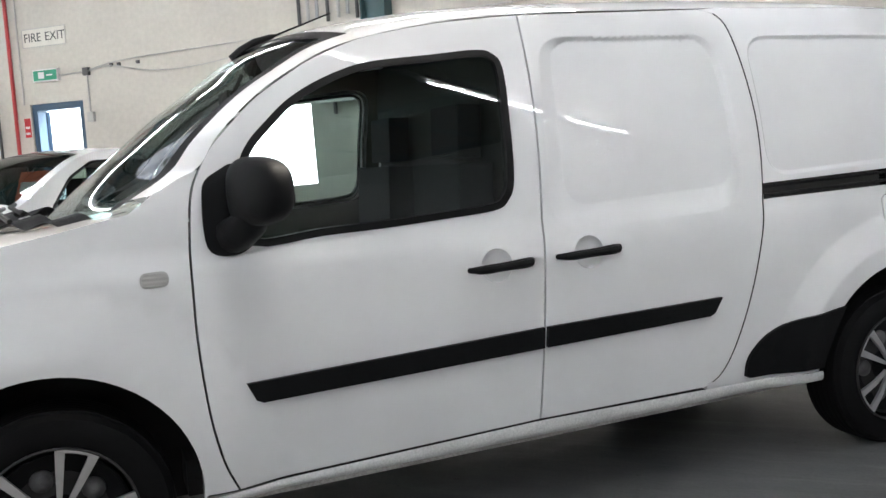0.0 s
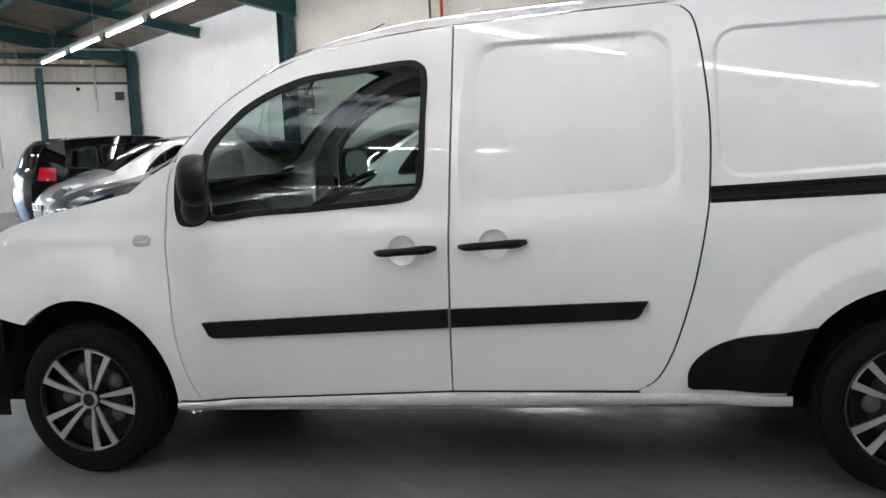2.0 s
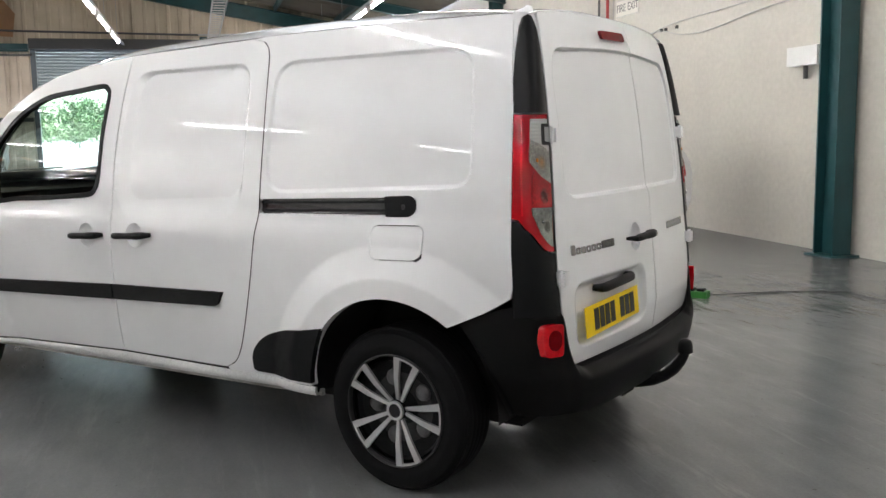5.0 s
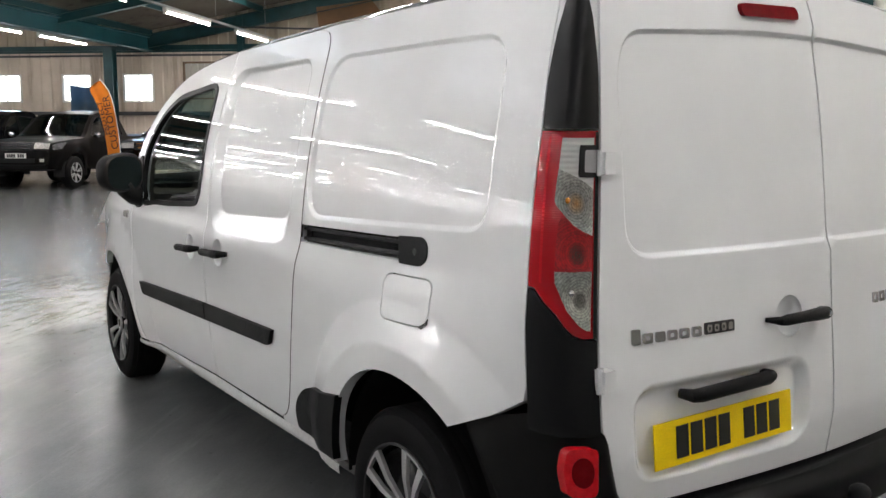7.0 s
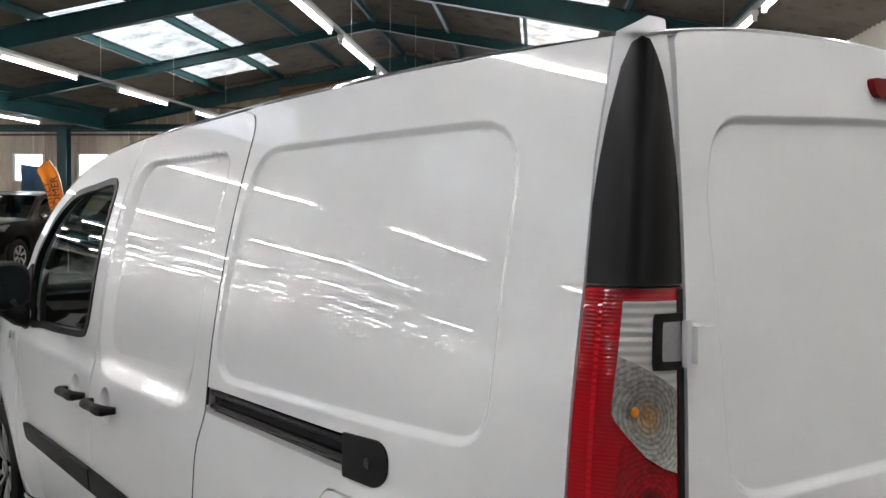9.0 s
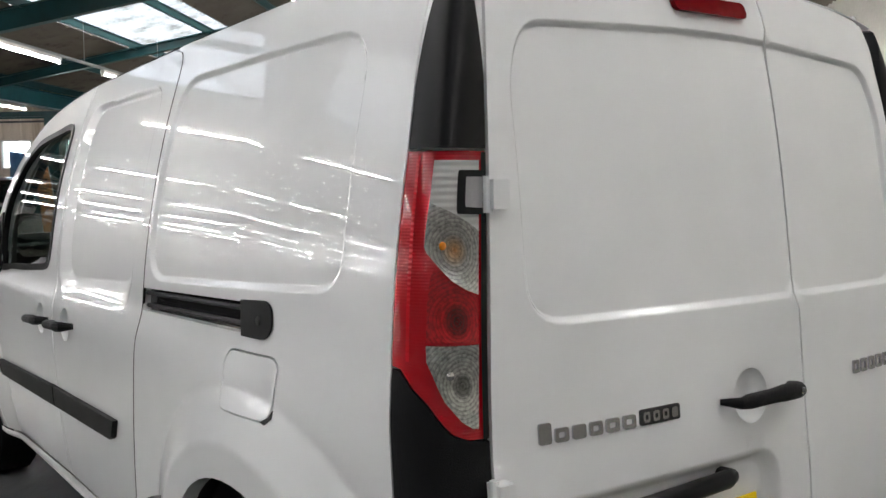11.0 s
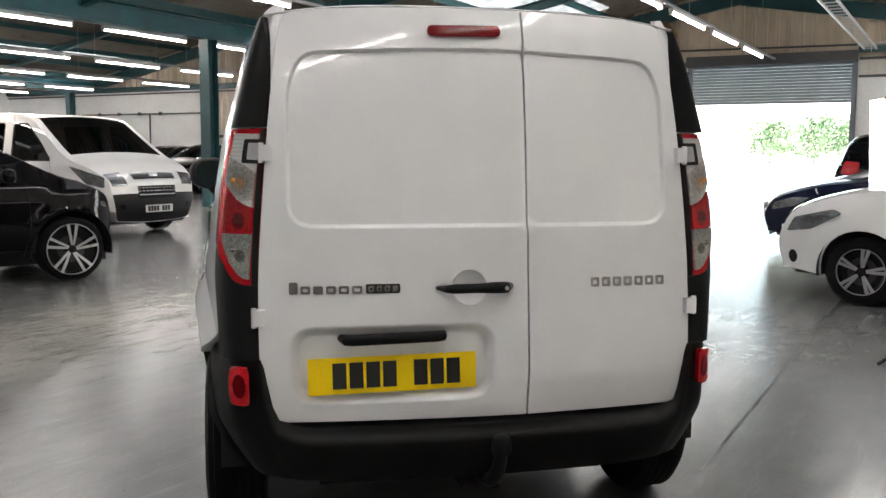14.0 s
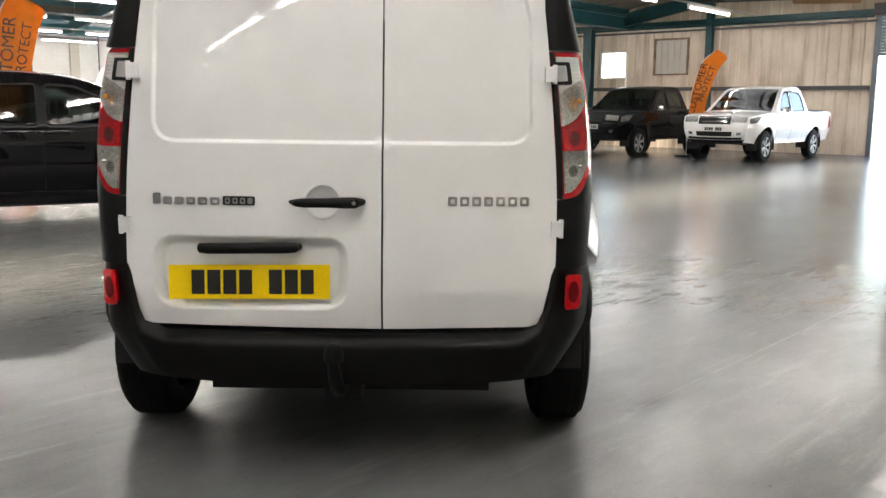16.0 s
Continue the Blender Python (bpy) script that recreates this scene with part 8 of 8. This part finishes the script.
end_pipe([(0.05, -27.2, 2.9), (0.05, -27.2, 1.4)], 0.03, M_DARKPIPE, "dark pipe dropping down the white wall", "service_pipe")
for k in range(8):
    bm = bm_new()
    add_box(bm, (0.0, -26.6 - 1.3 * k, 2.84), (0.09, -26.5 - 1.3 * k, 2.98))
    solid("pipe_clamp", bm, M_DARKPIPE, "dark clamp holding the wall pipe", "clamp", EW, "pipe clamps")
cam_box = thing("security_camera", "small dark dome camera high on the wall", "camera", EW)
bm = bm_new()
add_box(bm, (0.0, 5.52, 3.30), (0.04, 5.64, 3.42))
part("bracket", bm, M_WHITEPL, cam_box)
bm = bm_new()
bmesh.ops.create_uvsphere(bm, u_segments=14, v_segments=10, radius=0.055, matrix=Matrix.Translation((0.09, 5.58, 3.34)))
part("dome", bm, M_GLOSSBLACK, cam_box)
ex = thing("fire_extinguisher", "red fire extinguisher hung beside the blue door", "extinguisher", EW @ pose(0.12, 1.97, 0.62))
bm = bm_new()
add_lathe(bm, [(0.001, 0.0), (0.075, 0.0), (0.085, 0.02), (0.085, 0.44), (0.07, 0.50), (0.03, 0.53), (0.03, 0.56)], pose(0, 0, 0, 90, 0, 0), 18)
part("cylinder", bm, M_EXTRED, ex)
bm = bm_new()
add_box(bm, (-0.02, -0.06, 0.56), (0.02, 0.06, 0.60))
add_tube(bm, [(0.0, 0.05, 0.58), (0.05, 0.10, 0.45), (0.04, 0.10, 0.15)], 0.012, 6)
part("valve", bm, M_BLACKPL, ex)
bm = bm_new()
add_box(bm, (0.075, -0.05, 0.18), (0.088, 0.05, 0.36))
part("label_panel", bm, M_WHITEPL, ex)
for z, mt in ((1.55, M_WHITEPL), (1.85, M_DARKPIPE)):
    bm = bm_new()
    add_box(bm, (0.0, 1.90, z), (0.012, 2.03, z + 0.16))
    solid("wall_notice", bm, mt, "small notice on the block wall by the door", "notice", EW)
bm = bm_new()
add_box(bm, (0.0, 3.10, 1.55), (0.02, 3.22, 1.82))
bevel_all(bm, 0.004, 1)
solid("wall_switch", bm, M_WHITEPL, "white switch plate beside the blue door", "switch", EW)
# wire bracket and dark box by the corner column
rack = thing("wire_rack", "small empty wire rack fixed to the wall", "rack", FW)
for pts in ([(-11.9, -0.02, 2.0), (-11.9, -0.25, 2.0), (-11.9, -0.25, 2.5), (-11.9, -0.02, 2.5)], [(-11.6, -0.02, 2.0), (-11.6, -0.25, 2.0), (-11.6, -0.25, 2.5), (-11.6, -0.02, 2.5)], [(-11.3, -0.02, 2.0), (-11.3, -0.25, 2.0), (-11.3, -0.25, 2.5), (-11.3, -0.02, 2.5)], [(-11.9, -0.25, 2.0), (-11.3, -0.25, 2.0)], [(-11.9, -0.25, 2.5), (-11.3, -0.25, 2.5)]):
    bm = bm_new()
    add_tube(bm, pts, 0.012, 6)
    part("wire", bm, M_DARKPIPE, rack)
bm = bm_new()
add_box(bm, (0.0, 6.62, 3.02), (0.10, 6.86, 3.26))
bevel_all(bm, 0.01, 1)
solid("alarm_box", bm, M_DARKPIPE, "dark square box high on the wall", "box", EW)
bm = bm_new()
bez_tube(bm, [(0.02, 6.1, 3.4), (0.02, 6.1, 2.8), (0.03, 6.02, 2.72)], 0.012)
solid("conduit", bm, M_PIPE, "short grey conduit ending in a bend", "pipe", EW)
# room seen through the blue door
bm = bm_new()
for lo, hi in (((-2.4, 1.9, -0.01), (-0.25, 3.6, 0.0)), ((-2.45, 1.9, 0), (-2.4, 3.6, 2.6)), ((-2.4, 1.85, 0), (-0.25, 1.9, 2.6)), ((-2.4, 3.6, 0), (-0.25, 3.65, 2.6)), ((-2.4, 1.9, 2.6), (-0.25, 3.6, 2.65))):
    add_box(bm, lo, hi)
solid("wall_lobby", bm, M_WHITEWALL, "pale little lobby behind the blue door", "wall", EW, kind="structure", smooth=False)
# blue sheet hung over half a window
bm = bm_new()
add_grid(bm, lambda u, v: Vector((0.16 + 0.03 * math.sin(14 * u) + 0.015 * math.sin(9 * v), -14.5 + 1.15 * u, 1.70 + 1.15 * v - 0.08 * math.sin(3 * u))), 24, 14)
bmesh.ops.solidify(bm, geom=bm.faces[:], thickness=0.003)
solid("plastic_sheet", bm, M_BLUESHEET, "dark blue plastic sheet hung below the window", "sheet", EW)

# ladder of cable tray and hangers by the roller shutter
tray = thing("cable_tray", "galvanised cable tray hanging under the roof", "cable tray", ROOM @ pose(-17.0, 1.4, 4.15))
for y in (-0.15, 0.15):
    bm = bm_new()
    add_box(bm, (-4.5, y - 0.012, -0.03), (4.5, y + 0.012, 0.03))
    part("rail", bm, M_GALV, tray)
for k in range(22):
    bm = bm_new()
    add_box(bm, (-4.4 + 0.41 * k, -0.14, -0.01), (-4.37 + 0.41 * k, 0.14, 0.01))
    part("rung", bm, M_GALV, tray)
for b, a0, p in ROWS_B[:6]:
    for k in range(9):
        a = -20.0 + 3.6 * k
        bm = bm_new()
        add_tube(bm, [(a, b, 4.05), (a, b, roof_z(b) - 0.05)], 0.006, 5)
        solid("trunking_hanger", bm, M_GALV, "thin wire hanger for the light trunking", "hanger", ROOM, "trunking hangers")

# joints in the floor
rng = random.Random(31)
for a0, b0, a1, b1 in ((-9.0, 2.82, 1.5, 2.86),):
    bm = bm_new()
    rows = []
    for k in range(141):
        t = k / 140
        a, b, w = a0 + (a1 - a0) * t, b0 + (b1 - b0) * t + rng.uniform(-0.003, 0.003), 0.0022 + 0.004 * rng.random() ** 3
        rows.append((bm.verts.new((a, b - w, 0.0015)), bm.verts.new((a, b + w, 0.0015))))
    for (p, q), (p2, q2) in zip(rows, rows[1:]):
        bm.faces.new((p, p2, q2, q))
    bmesh.ops.solidify(bm, geom=bm.faces[:], thickness=0.0015)
    solid("floor_joint", bm, M_JOINT, "thin dark joint in the concrete floor", "joint", ROOM, kind="structure")

# small stickers on the van
bm = sheet([(0.562, 1.048), (0.598, 1.050), (0.598, 1.085), (0.562, 1.083)], side_place(-1, 0.0065), 0.02, lip=0.001, lip_dir=(0, 1, 0), edge=0.0005)
part("sticker", bm, M_STICKER, van, "small pale sticker by the mirror")

# price card behind the hatchback's windscreen
pc = thing("price_card", "orange price card behind a windscreen", "card", HATCH_M @ pose(0.72, -0.22, 1.10, 0, 20, 0))
bm = bm_new()
add_box(bm, (-0.004, -0.20, -0.02), (0.004, 0.20, 0.26))
part("card", bm, M_CARD, pc)
bm = bm_new()
add_box(bm, (-0.007, -0.16, 0.06), (-0.004, 0.16, 0.16))
part("bar", bm, M_WHITEPL, pc)

# trees beyond the yard
random.seed(5)


def yard_tree(s1, s2, h, wdt, leaves):
    tr = thing("tree", "leafy green tree beyond the sunlit yard", "tree", ROOM @ pose(-s1, s2, -0.2), "yard trees")
    bm = bm_new()
    add_tube(bm, curve_pts([(0, 0, 0), (0.1, 0.05, h * 0.3), (-0.05, 0.1, h * 0.6), (0.05, 0, h * 0.85)], 5), [0.16 * (1 - 0.8 * k / 15) for k in range(16)], 8)
    part("trunk", bm, M_BARK, tr)
    clumps = []
    bm = bm_new()
    for k in range(12):
        a = k * 2.4 + random.uniform(-0.3, 0.3)
        z0 = h * (0.06 + 0.068 * k)
        L = wdt * (0.5 - 0.025 * k) * random.uniform(0.7, 1.15)
        e = (math.cos(a) * L, math.sin(a) * L, z0 + h * random.uniform(0.12, 0.25))
        add_tube(bm, [(0, 0, z0), (e[0] * 0.5, e[1] * 0.5, (z0 + e[2]) / 2), e], [0.05, 0.035, 0.012], 5)
        clumps += [(e, wdt * 0.20), ((e[0] * 0.55, e[1] * 0.55, e[2] + 0.1), wdt * 0.17)]
    clumps.append(((0, 0, h * 0.9), wdt * 0.18))
    part("limbs", bm, M_BARK, tr)
    vs, fs = [], []
    for k in range(leaves):
        c, r = random.choice(clumps)
        d = Vector((random.gauss(0, 1), random.gauss(0, 1), random.gauss(0, 0.8))).normalized() * r * random.uniform(0.4, 1.1)
        p = Vector(c) + d
        u = Vector((random.uniform(-1, 1), random.uniform(-1, 1), random.uniform(-1, 1))).normalized()
        w = u.cross(Vector((random.uniform(-1, 1), random.uniform(-1, 1), random.uniform(-1, 1)))).normalized()
        s = random.uniform(0.16, 0.34)
        o = len(vs)
        vs += [p + u * s, p + w * s * 0.55, p - u * s, p - w * s * 0.55]
        fs.append((o, o + 1, o + 2, o + 3))
    me = bpy.data.meshes.new("crown")
    me.from_pydata(vs, [], fs)
    me.materials.append(M_LEAF)
    ob = new("crown", me)
    ob.parent = tr


for s1, s2, h, w in ((150, -24.0, 6.6, 9.5), (156, -18.0, 7.4, 10.5), (149, -12.5, 6.4, 10.0), (158, -6.0, 7.8, 11.0), (152, -0.5, 7.0, 9.5)):
    yard_tree(s1, s2, h, w, 2600)
